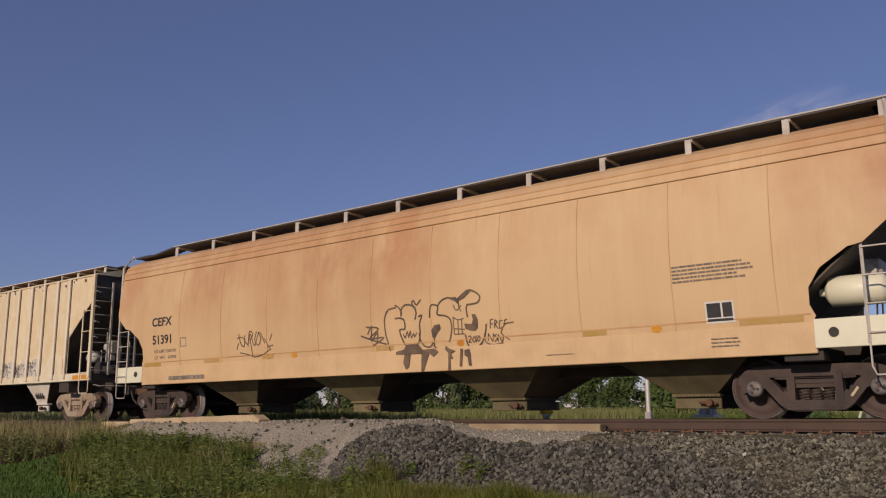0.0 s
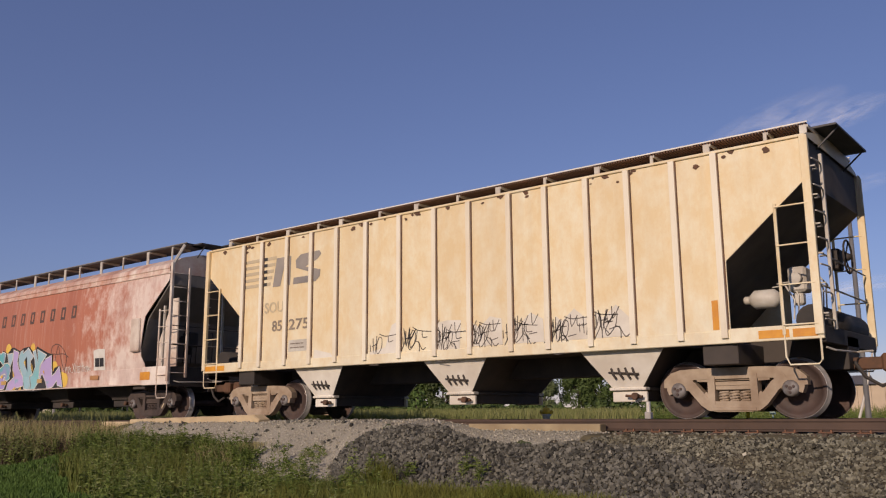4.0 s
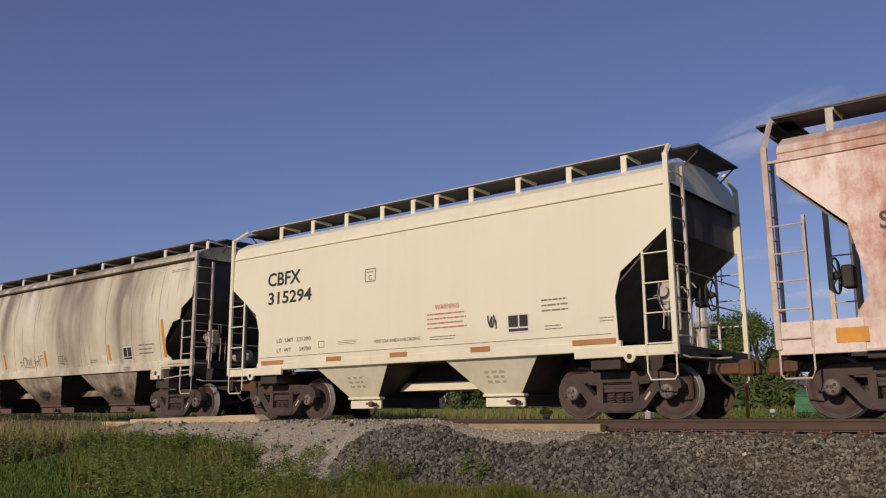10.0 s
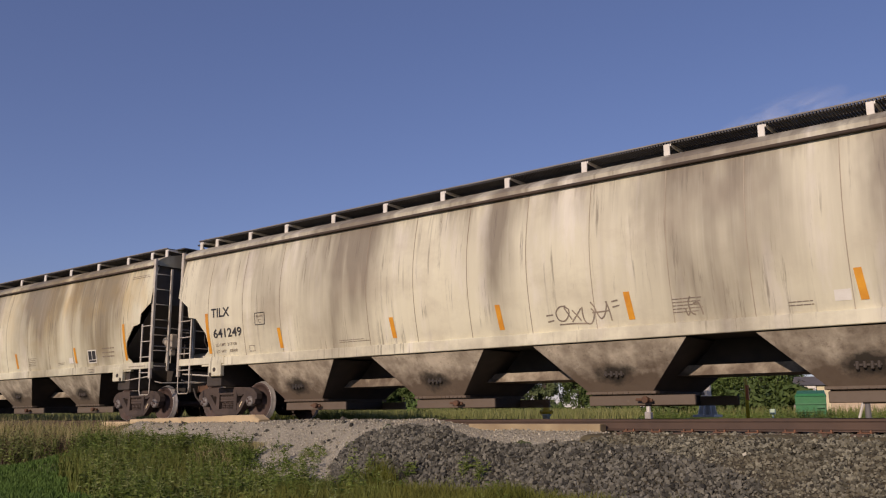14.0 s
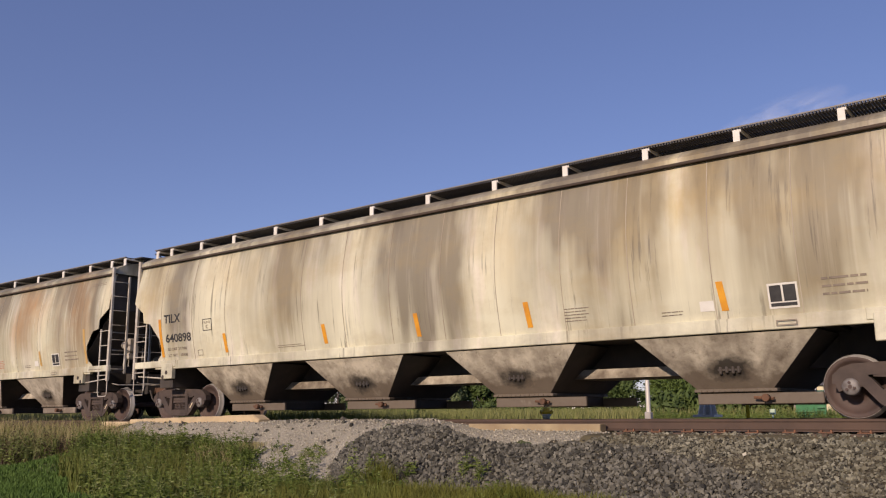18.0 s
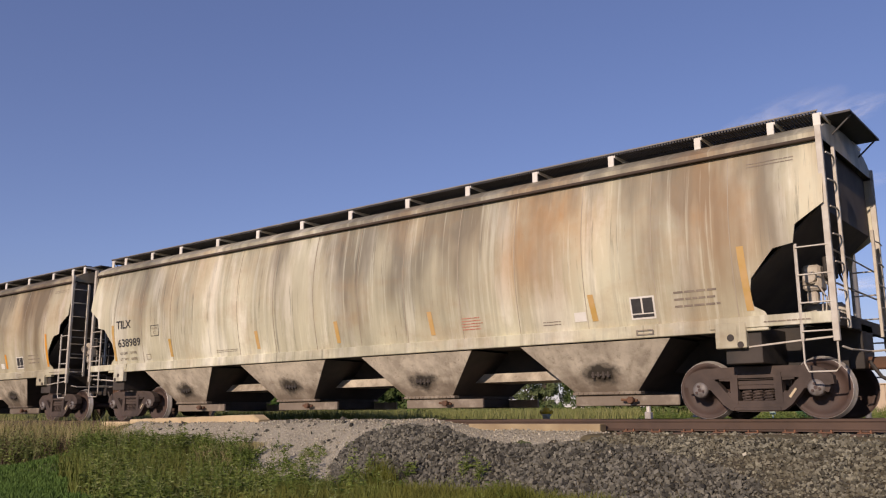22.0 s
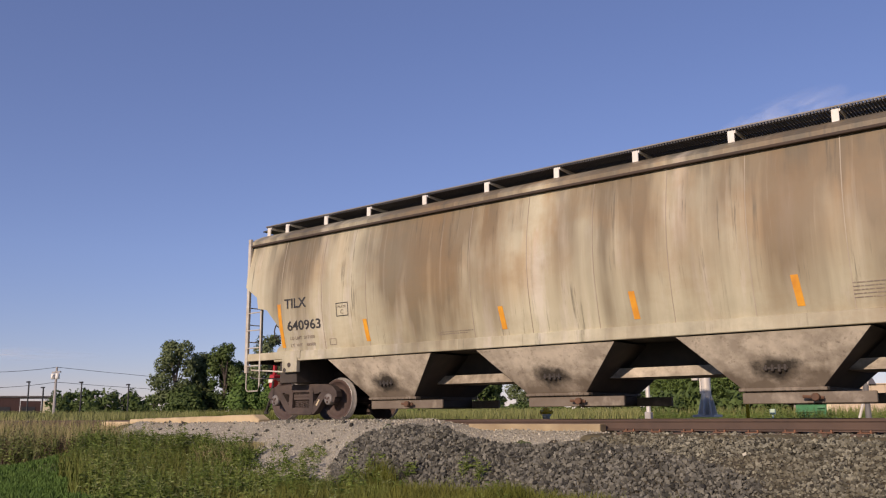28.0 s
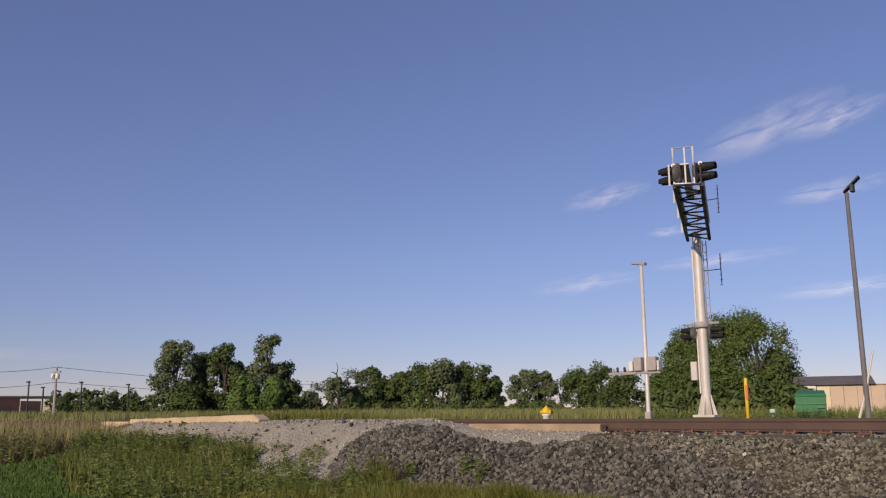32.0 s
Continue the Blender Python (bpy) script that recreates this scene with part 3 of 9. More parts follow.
def roof_mesh(spec):
    ln = spec["len"]
    half = spec["roof"]
    prof = [(-y, z) for y, z in half] + [(y, z) for y, z in half[::-1] if y > 0]
    bm = bmesh.new()
    us = np.linspace(-ln / 2 + spec["roof_in"], ln / 2 - spec["roof_in"], 9)
    rows = [[bm.verts.new((u, y, z)) for y, z in prof] for u in us]
    for a, b in zip(rows, rows[1:]):
        for k in range(len(prof) - 1):
            bm.faces.new((a[k], b[k], b[k + 1], a[k + 1]))
    bm.faces.new(rows[0])
    bm.faces.new(rows[-1][::-1])
    return fix(bm)


def end_sheet(spec, k):
    """End wall and the slope sheet below it, that falls to the first hopper."""
    ln = spec["len"]
    return fix(beam(bmesh.new(), [(k * (ln / 2 - i), z) for i, z in spec["end"]], 0.03, -spec.get("base", 1.565) + 0.025, spec.get("base", 1.565) - 0.025))


def hopper(spec, car, c, mat):
    h = spec["hop"]
    x = c - spec["len"] / 2
    bm = bmesh.new()
    t, b = h["top"] / 2, h["bot"] / 2
    hexa(bm, [(x - b, -h["yb"], h["zb"]), (x + b, -h["yb"], h["zb"]), (x + b, h["yb"], h["zb"]), (x - b, h["yb"], h["zb"])],
         [(x - t, -h["yt"], h["zt"]), (x + t, -h["yt"], h["zt"]), (x + t, h["yt"], h["zt"]), (x - t, h["yt"], h["zt"])])
    # slopes near-black with their shade painted in; only side faces take car paint
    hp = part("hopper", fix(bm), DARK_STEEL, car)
    for s in (-1, 1):
        yb, yt = s * (h["yb"] + 0.004), s * (h["yt"] + 0.004)
        bm = hexa(bmesh.new(), [(x - b, yb, h["zb"]), (x + b, yb, h["zb"]), (x + b, yb + s * 0.012, h["zb"]), (x - b, yb + s * 0.012, h["zb"])],
                  [(x - t, yt, h["zt"]), (x + t, yt, h["zt"]), (x + t, yt + s * 0.012, h["zt"]), (x - t, yt + s * 0.012, h["zt"])])
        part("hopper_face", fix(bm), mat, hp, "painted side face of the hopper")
    y = h["yb"] + 0.03
    bm = box(bmesh.new(), x - b - 0.06, x + b + 0.06, -y, -y + 0.16, h["zb"] - 0.04, h["zb"] + 0.012, 0.008)
    for i in range(12):
        bx = x - b + (i + 0.5) * 2 * b / 12
        box(bm, bx - 0.014, bx + 0.014, -y - 0.012, -y + 0.004, h["zb"] - 0.03, h["zb"])
    part("flange", fix(bm), mat, hp)
    part("flange", fix(box(bmesh.new(), x - b - 0.06, x + b + 0.06, y - 0.16, y, h["zb"] - 0.04, h["zb"] + 0.012, 0.008)), mat, hp)
    g = h["zb"] - 0.04
    bm = box(bmesh.new(), x - b - 0.02, x + b + h["gate"], -y + 0.04, -y + 0.10, g - 0.19, g - 0.02, 0.01)
    part("outlet_gate", fix(bm), mat, hp)
    bm = box(bmesh.new(), x - b - 0.02, x + b + h["gate"], y - 0.10, y - 0.04, g - 0.19, g - 0.02, 0.01)
    part("outlet_gate", fix(bm), mat, hp)
    # pan coloured near-black to stand in for the shade between the gates
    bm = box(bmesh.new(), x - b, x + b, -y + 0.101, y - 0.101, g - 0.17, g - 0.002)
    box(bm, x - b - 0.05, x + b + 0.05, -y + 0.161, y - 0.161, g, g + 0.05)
    part("gate_pan", fix(bm), DARK_STEEL, hp, "pan between the gates with its shade painted in")
    bm = bmesh.new()
    tube(bm, [(x + b - 0.08, -y - 0.10, g - 0.10), (x + b - 0.08, y, g - 0.10)], 0.032, 8)
    lathe(bm, [(0.05, -y - 0.16), (0.06, -y - 0.15), (0.06, -y - 0.08), (0.04, -y - 0.07)], 10, centre=(x + b - 0.08, 0, g - 0.10))
    tube(bm, [(x + b - 0.28, -y - 0.05, g - 0.09), (x + b + 0.02, -y - 0.05, g - 0.11)], 0.026, 6)
    part("operating_shaft", fix(bm), RUST_BROWN, hp)
    if h.get("vent"):
        bm = bmesh.new()
        zc = h["zb"] + 0.38 * (h["zt"] - h["zb"])
        yc = h["yb"] + 0.38 * (h["yt"] - h["yb"])
        for i in range(4):
            tube(bm, [(x - 0.24 + 0.13 * i, -yc - 0.035, zc + 0.09), (x - 0.20 + 0.13 * i, -yc - 0.05, zc - 0.02), (x - 0.17 + 0.13 * i, -yc - 0.01, zc - 0.09)], 0.022, 5)
        tube(bm, [(x - 0.30, -yc - 0.02, zc + 0.02), (x + 0.26, -yc - 0.03, zc - 0.02)], 0.02, 5)
        part("vibrator_bracket", fix(bm), spec.get("vent_mat", DARK_STEEL), hp)
    return hp


def smudge(spec, car, c, seed):
    """Greasy vibrator bracket on a hopper face."""
    h = spec["hop"]
    rnd = random.Random(seed)
    x = c - spec["len"] / 2 + rnd.uniform(-0.03, 0.03)
    z = h["zb"] + 0.36 * (h["zt"] - h["zb"])
    y = -(h["yb"] + 0.36 * (h["yt"] - h["yb"]))
    bm = bmesh.new()
    for a in (-0.13, -0.03, 0.07, 0.16):
        box(bm, x + a - 0.025, x + a + 0.025, y - 0.05, y + 0.03, z - 0.07 + 0.12 * rnd.random() * 0.3, z + 0.06, 0.012)
    box(bm, x - 0.18, x + 0.2, y - 0.03, y + 0.03, z - 0.02, z + 0.02, 0.008)
    part("vibrator_bracket", fix(bm), DARK_STEEL, car)


def smooth_line(pts, k=5):
    """Points of a soft curve through the given ones."""
    p = [pts[0], *pts, pts[-1]]
    out = []
    for a, b, c, d in zip(p, p[1:], p[2:], p[3:]):
        for i in range(k):
            t = i / k
            out.append(tuple(0.5 * (2 * b[n] + (c[n] - a[n]) * t + (2 * a[n] - 5 * b[n] + 4 * c[n] - d[n]) * t * t + (3 * b[n] - a[n] - 3 * c[n] + d[n]) * t ** 3) for n in (0, 1)))
    return out + [tuple(pts[-1])]


def ladder(car, u, k, y, z0, z1, width, rungs, mat, tall=None, rail=0.045):
    """A side ladder at an end: long outer stile, short inner stile, rungs of round bar."""
    bm = bmesh.new()
    d = 0.035
    box(bm, u - rail, u + rail, y - d, y + d, z0, tall or z1, 0.006)
    ob = part("ladder", fix(bm), mat, car)
    bm = bmesh.new()
    ui = u - k * width
    tube(bm, [(ui, y, z0 + 0.02), (ui, y, z1)], 0.026, 6)
    part("stile", fix(bm), mat, ob)
    for i in range(rungs):
        z = z0 + 0.16 + (z1 - z0 - 0.22) * i / (rungs - 1)
        bm = tube(bmesh.new(), [(u, y - 0.03, z), (ui, y - 0.03, z)], 0.014, 5)
        part("rung", fix(bm), mat, ob)
    bm = tube(bmesh.new(), [(u, y, z0 + 0.1), (u, y, z0 - 0.36), (u - k * 0.05, y, z0 - 0.42), (ui + k * 0.05, y, z0 - 0.42), (ui, y, z0 - 0.30), (ui, y, z0 + 0.1)], 0.015, 5)
    part("stirrup", fix(bm), mat, ob)
    return ob


def end_ladder(car, u, k, z0, z1, y, mat, rungs=7):
    bm = bmesh.new()
    box(bm, u - 0.025, u + 0.025, y - 0.03, y + 0.03, z0, z1, 0.005)
    ob = part("end_ladder", fix(bm), mat, car)
    s = -1 if y < 0 else 1
    yo = s * 1.56
    for i in range(rungs):
        z = z0 + 0.12 + (z1 - z0 - 0.3) * i / (rungs - 1)
        bm = tube(bmesh.new(), [(u, y, z), (u + k * 0.03, (y + yo) / 2, z), (u, yo, z)], 0.013, 5)
        part("rung", fix(bm), mat, ob)
    return ob


def brake_wheel(car, u, y, z, k, r=0.27):
    bm = bmesh.new()
    n = 24
    ring = [(u, y + r * math.cos(2 * math.pi * i / n), z + r * math.sin(2 * math.pi * i / n)) for i in range(n + 1)]
    tube(bm, ring, 0.017, 6)
    for i in range(5):
        a = 2 * math.pi * i / 5
        tube(bm, [(u - k * 0.04, y, z), (u, y + r * math.cos(a), z + r * math.sin(a))], 0.013, 5)
    lathe(bm, [(0.06, -0.05), (0.07, 0.0), (0.03, 0.06)], 10, axis="x", centre=(u, y, z))
    box(bm, u - k * 0.18 - 0.08, u - k * 0.18 + 0.08, y - 0.13, y + 0.13, z - 0.2, z + 0.14, 0.02)
    return part("brake_wheel", fix(bm), DARK_STEEL, car)


def air_tank(car, u0, u1, y, z, r, mat):
    bm = bmesh.new()
    lathe(bm, [(0.02, u0 - 0.10), (r * 0.6, u0 - 0.07), (r, u0), (r, u1), (r * 0.6, u1 + 0.07), (0.02, u1 + 0.10)], 20, axis="x", centre=(0, y, z))
    ob = part("air_tank", fix(bm), mat, car)
    bm = lathe(bmesh.new(), [(0.05, u0 - 0.18), (0.065, u0 - 0.16), (0.065, u0 - 0.08)], 10, axis="x", centre=(0, y, z))
    part("end_fitting", fix(bm), mat, ob)
    return ob


def brake_gear(car, u, k, mat, seed):
    """Valve, pipes and rods on an end platform; u is the end, k its side."""
    bm = bmesh.new()
    box(bm, u - k * 0.70, u - k * 0.42, -0.75, -0.40, 1.95, 2.35, 0.04)
    box(bm, u - k * 0.66, u - k * 0.50, -0.70, -0.52, 1.75, 1.95, 0.03)
    lathe(bm, [(0.09, -0.86), (0.10, -0.76), (0.06, -0.74)], 12, centre=(u - k * 0.56, 0, 2.15))
    part("brake_valve", fix(bm), mat, car)
    rnd = random.Random(seed)
    bm = bmesh.new()
    for i in range(5):
        y = -0.95 + i * 0.22
        x = u - k * rnd.uniform(0.25, 0.6)
        tube(bm, [(x, y, 1.5), (x + 0.03, y, 1.8 + 0.1 * i), (x - k * 0.12, y + 0.08, 2.05 + 0.08 * i), (x - k * 0.35, y + 0.2, 2.05 + 0.08 * i)], 0.014, 5)
    tube(bm, [(u - k * 0.2, -1.0, 1.5), (u - k * 0.2, -1.0, 2.55)], 0.02, 5)
    tube(bm, [(u - k * 0.06, -1.5, 1.95), (u - k * 0.06, 1.5, 1.95)], 0.016, 5)
    tube(bm, [(u - k * 0.06, -1.5, 2.45), (u - k * 0.06, 1.5, 2.42)], 0.014, 5)
    part("brake_pipe", fix(bm), mat, car)


def coupler(car, u, k):
    bm = bmesh.new()
    box(bm, u - k * 0.25, u + k * 0.42, -0.10, 0.10, 0.74, 0.93, 0.02)
    box(bm, u + k * 0.40, u + k * 0.66, -0.16, 0.10, 0.70, 0.98, 0.04)
    box(bm, u + k * 0.58, u + k * 0.70, -0.02, 0.18, 0.72, 0.96, 0.03)
    ob = part("coupler", fix(bm), RUST_BROWN, car)
    bm = tube(bmesh.new(), [(u + k * 0.05, -0.28, 0.86), (u + k * 0.2, -0.29, 0.62), (u + k * 0.42, -0.30, 0.48), (u + k * 0.66, -0.30, 0.58)], 0.03, 6)
    part("air_hose", fix(bm), DARK_STEEL, ob)
    bm = tube(bmesh.new(), [(u - k * 0.02, -1.45, 1.02), (u + k * 0.06, -1.3, 0.98), (u + k * 0.10, -0.3, 1.0), (u + k * 0.3, -0.12, 1.02)], 0.016, 5)
    part("uncoupling_lever", fix(bm), PALE_STEEL, ob)


def running_board(spec, car, y0, y1, edge_mat, us, z, brk_mat):
    ln = spec["len"]
    a, b = spec["rb"]
    bm = bmesh.new()
    lo, hi = min(y0, y1), max(y0, y1)
    near = y0
    if spec["grate"]:
        n = int((b - a) / 0.05)
        for i in range(n):
            x = a - ln / 2 + (b - a) * (i + 0.5) / n
            box(bm, x - 0.014, x + 0.014, lo, hi, z - 0.05, z - 0.005)
        for j in range(3):
            y = lo + (hi - lo) * (j + 0.5) / 3
            box(bm, a - ln / 2, b - ln / 2, y - 0.008, y + 0.008, z - 0.04, z - 0.01)
    else:
        box(bm, a - ln / 2, b - ln / 2, lo, hi, z - 0.045, z - 0.008)
    ob = part("running_board", fix(bm), spec.get("board_mat", GALV), car)
    s = -1 if near < 0 else 1
    bm = box(bmesh.new(), a - ln / 2 - 0.02, b - ln / 2 + 0.02, near - 0.010, near + 0.010, z - 0.016, z + 0.006)
    part("edge_angle", fix(bm), edge_mat, ob)
    for i, u in enumerate(us):
        w = 0.055 if not spec.get("thin_alt") or i % 2 == 0 else 0.028
        x = u - ln / 2
        zr = lerp_table(sorted((-y, zz) for y, zz in spec["roof"]), -abs(near)) - 0.03
        bm = box(bmesh.new(), x - w, x + w, near - 0.016, near + 0.016, zr, z - 0.05, 0.004)
        hexa(bm, [(x + w, near, z - 0.09), (x + w + 0.02, near, z - 0.09), (x + w + 0.02, -s * 0 + near * 0.55, z - 0.12), (x + w, near * 0.55, z - 0.12)],
             [(x + w, near, z - 0.05), (x + w + 0.02, near, z - 0.05), (x + w + 0.02, near * 0.55, z - 0.05), (x + w, near * 0.55, z - 0.05)])
        part("bracket", fix(bm), brk_mat, ob)
    return ob


def hatch(spec, car, u, mat):
    bm = bmesh.new()
    z = spec["roof"][-1][1]
    lathe(bm, [(0.34, z - 0.05), (0.34, z + 0.07), (0.38, z + 0.08), (0.36, z + 0.13), (0.2, z + 0.16), (0.02, z + 0.165)], 20, axis="z", centre=(u - spec["len"] / 2, 0, 0))
    part("hatch", fix(bm), mat, car)


def end_platform(spec, car, k, mat):
    """Crossover platform, end sill, stub of the centre sill and corner posts."""
    ln = spec["len"]
    e = k * ln / 2
    z0, z1 = spec["plat"]
    d = spec["plat_len"]
    bm = bmesh.new()
    for s in (-1, 1):
        bm = box(bmesh.new(), e, e - k * d, s * 1.60, s * 1.53, z0, z1, 0.008)
        part("side_sill_end", fix(bm), mat, car)
    bm = box(bmesh.new(), e, e - k * 0.09, -1.52, 1.52, z0 - 0.05, z1 - 0.02, 0.01)
    box(bm, e - k * 0.1, e - k * 0.8, -1.5, 1.5, z1 - 0.06, z1 - 0.03)
    part("end_platform", fix(bm), spec.get("plat_mat", DARK_STEEL), car)
    bm = box(bmesh.new(), e, e - k * spec["bolster"], -0.34, 0.34, 0.74, z1 - 0.1, 0.01)
    box(bm, e - k * (spec["tc"] - 0.28), e - k * (spec["tc"] + 0.28), -1.5, 1.5, 0.83, z0 + 0.02, 0.01)
    part("centre_sill", fix(bm), DARK_STEEL, car)
    coupler(car, e, k)


def hopper_car(spec):
    ln = spec["len"]
    car = tagged(new("hopper_car"), spec["label"], "hopper car", "cars of the freight train")
    car.location = (spec["at"] + ln / 2 + run(0), TRACK_Y, 0)
    mat, dark = spec["mat"], spec.get("end_mat", END_BROWN)
    for s in (-1, 1):
        part("side_sheet", side_sheet(spec, s), mat, car)
        z0, z1 = spec["sill"]
        bm = bmesh.new()
        i = spec["sill_in"]
        w = 1.577
        box(bm, -ln / 2 + i, ln / 2 - i, s * w, s * (w - 0.10), z0, z1, 0.01)
        part("side_sill", fix(bm), mat, car)
        wi, we = half_width(spec, spec["eave"]), 1.565
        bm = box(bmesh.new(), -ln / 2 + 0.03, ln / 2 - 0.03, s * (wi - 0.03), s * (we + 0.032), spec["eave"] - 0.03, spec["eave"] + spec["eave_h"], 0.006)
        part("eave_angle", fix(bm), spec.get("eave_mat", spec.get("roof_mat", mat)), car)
    part("roof", roof_mesh(spec), spec.get("roof_mat", mat), car)
    for k in (-1, 1):
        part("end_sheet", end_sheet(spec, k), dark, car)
        end_platform(spec, car, k, spec.get("sill_mat", mat))
    # near-black plate closes the body, its underside shade put into the colour
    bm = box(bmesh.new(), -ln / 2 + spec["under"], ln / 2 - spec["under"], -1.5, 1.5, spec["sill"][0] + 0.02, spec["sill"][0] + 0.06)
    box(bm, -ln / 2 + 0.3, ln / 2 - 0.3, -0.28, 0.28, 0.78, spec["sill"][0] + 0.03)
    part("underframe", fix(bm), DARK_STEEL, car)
    for i, c in enumerate(spec["hoppers"]):
        hopper(spec, car, c, spec.get("hop_mat", mat))
        if spec.get("smudge"):
            smudge(spec, car, c, i + int(ln * 10))
    if spec.get("crossbar"):
        for a, b in zip(spec["hoppers"], spec["hoppers"][1:]):
            m = (a + b) / 2 - ln / 2
            w = (b - a) / 2 - 0.75
            z = spec["crossbar"]
            bm = hexa(bmesh.new(), [(m - w - 0.12, -0.62, z - 0.08), (m + w + 0.12, -0.62, z - 0.08), (m + w + 0.12, 0.62, z - 0.08), (m - w - 0.12, 0.62, z - 0.08)],
                      [(m - w, -0.55, z + 0.09), (m + w, -0.55, z + 0.09), (m + w, 0.55, z + 0.09), (m - w, 0.55, z + 0.09)])
            part("ridge_plate", fix(bm), spec.get("hop_mat", mat), car)
    ta, tb = spec["tc"], ln - spec["tc"]
    for c in (ta, tb):
        truck(car, c - ln / 2, spec["truck"])
    y = spec["rb_y"]
    for s in (-1, 1):
        running_board(spec, car, s * y, s * (y - 0.75), spec["edge_mat"], spec["brackets"], spec["rb_z"], spec["brk_mat"])
    for k in (-1, 1):
        e = k * ln / 2
        bm = bmesh.new()
        z = spec["rb_z"]
        box(bm, e + k * 0.28, e - k * 0.30, -0.95, 0.95, z - 0.045, z - 0.01, 0.004)
        for s in (-1, 1):
            tube(bm, [(e + k * 0.26, s * 0.8, z - 0.05), (e - k * 0.1, s * 0.8, z - 0.36)], 0.016, 5)
        part("end_walkway", fix(bm), GALV, car)
    if spec.get("seams"):
        for u in spec["seams"]:
            x = u - ln / 2
            bm = bmesh.new()
            zs = np.linspace(spec["sheet"], spec["eave"] - 0.03, 17)
            for a, b in zip(zs, zs[1:]):
                ya, yb = half_width(spec, a), half_width(spec, b)
                hexa(bm, [(x - 0.007, -ya - 0.005, a), (x + 0.007, -ya - 0.005, a), (x + 0.007, -ya + 0.01, a), (x - 0.007, -ya + 0.01, a)],
                     [(x - 0.007, -yb - 0.005, b), (x + 0.007, -yb - 0.005, b), (x + 0.007, -yb + 0.01, b), (x - 0.007, -yb + 0.01, b)])
            part("weld_seam", fix(bm), spec.get("seam_mat", SEAM), car)
    return car


# ---- ground, track and crossing ----
def ground_height(x, y):
    """Rail heads lie at 0; a ballast bed, a shoulder down to the verge, and the field beyond."""
    bed = -0.31
    if y > TRACK_Y:
        t = min(1, max(0, (y - 17.0) / 2.0))
        return bed - 0.16 * t
    t = min(1, max(0, (12.9 - y) / 2.0))
    t = t * t * (3 - 2 * t)
    z = bed - 0.82 * t
    z -= 0.16 * min(1, max(0, (10.9 - y) / 6))
    # gravel crossing comes up level with the rails
    k = min(1, max(0, (x + 22.5) / 2.5)) * min(1, max(0, (-6.9 - x) / 0.7))
    if k <= 0:
        return z
    road = max(z, -0.03 - 0.03 * max(0, 13.5 - y) - 0.42 * max(0, 12.35 - y))
    side = max(-1.2, -0.215 - 0.33 * max(0, 13.45 - y))
    b = min(1, max(0, (x + 11.2) / 1.6))
    return z + (road + (side - road) * b - z) * k


def axis_steps(*spans):
    out = []
    for a, b, n in spans:
        out += list(np.linspace(a, b, n, endpoint=False))
    return out + [spans[-1][1]]


GROUND = Mat("grassy_earth", 0.95)
_v = GROUND.coords()
_a = GROUND.noise(_v, 0.35, 6, 0.65)
_b = GROUND.noise(_v, 6.0, 5, 0.7)
GROUND.color(GROUND.mix(GROUND.ramp(_b, 0.35, 0.7), GROUND.mix(GROUND.ramp(_a, 0.4, 0.62), (0.05, 0.085, 0.02), (0.15, 0.13, 0.05)), (0.035, 0.05, 0.016)))
GROUND.bump(_b, 0.6, 0.05)

GRAVEL = Mat("pale_crushed_limestone", 0.95)
_v = GRAVEL.coords()
_vor = GRAVEL.node("ShaderNodeTexVoronoi", Scale=26.0)
GRAVEL.link(_v, _vor.inputs["Vector"])
_b = GRAVEL.noise(_v, 0.9, 5, 0.6)
_c = GRAVEL.noise(_v, 40, 3, 0.6)
GRAVEL.color(GRAVEL.mix(GRAVEL.ramp(_c, 0.35, 0.7), GRAVEL.mix(GRAVEL.ramp(_b, 0.4, 0.65), (0.46, 0.42, 0.33), (0.36, 0.325, 0.25)), (0.27, 0.24, 0.185)))
GRAVEL.bump(_vor.outputs["Distance"], 0.9, 0.03)

BALLAST_BED = Mat("brown_grey_ballast_bed", 0.95)
_v = BALLAST_BED.coords()
_vor = BALLAST_BED.node("ShaderNodeTexVoronoi", Scale=16.0)
BALLAST_BED.link(_v, _vor.inputs["Vector"])
_b = BALLAST_BED.noise(_v, 1.2, 5, 0.6)
BALLAST_BED.color(BALLAST_BED.mix(BALLAST_BED.ramp(_b, 0.4, 0.65), (0.08, 0.065, 0.042), (0.053, 0.043, 0.028)))
BALLAST_BED.bump(_vor.outputs["Distance"], 1.0, 0.05)


def sheet(name, xs, ys, fn, mat, lift=0.0, keep=None):
    vs, fs = [], []
    for y in ys:
        for x in xs:
            vs.append((x, y, fn(x, y) + lift))
    n = len(xs)
    for j in range(len(ys) - 1):
        for i in range(n - 1):
            if keep and not keep((xs[i] + xs[i + 1]) / 2, (ys[j] + ys[j + 1]) / 2):
                continue
            a = j * n + i
            fs.append((a, a + 1, a + n + 1, a + n))
    return new(name, raw(vs, fs, mat, True))


gx = axis_steps((-3000, -400, 8), (-400, -60, 18), (-60, -26, 20), (-26, 6, 80), (6, 60, 18), (60, 400, 10), (400, 3000, 6))
gy = axis_steps((-1500, -60, 6), (-60, -4, 14), (-4, 8, 20), (8, 18, 60), (18, 40, 16), (40, 400, 20), (400, 3500, 8))
tagged(sheet("ground", gx, gy, ground_height, GROUND.m), "grassy earth verge and open field", "ground", kind="structure")

rx = list(np.linspace(-23, -6.5, 70))
ry = list(np.linspace(8.2, 13.72, 36))


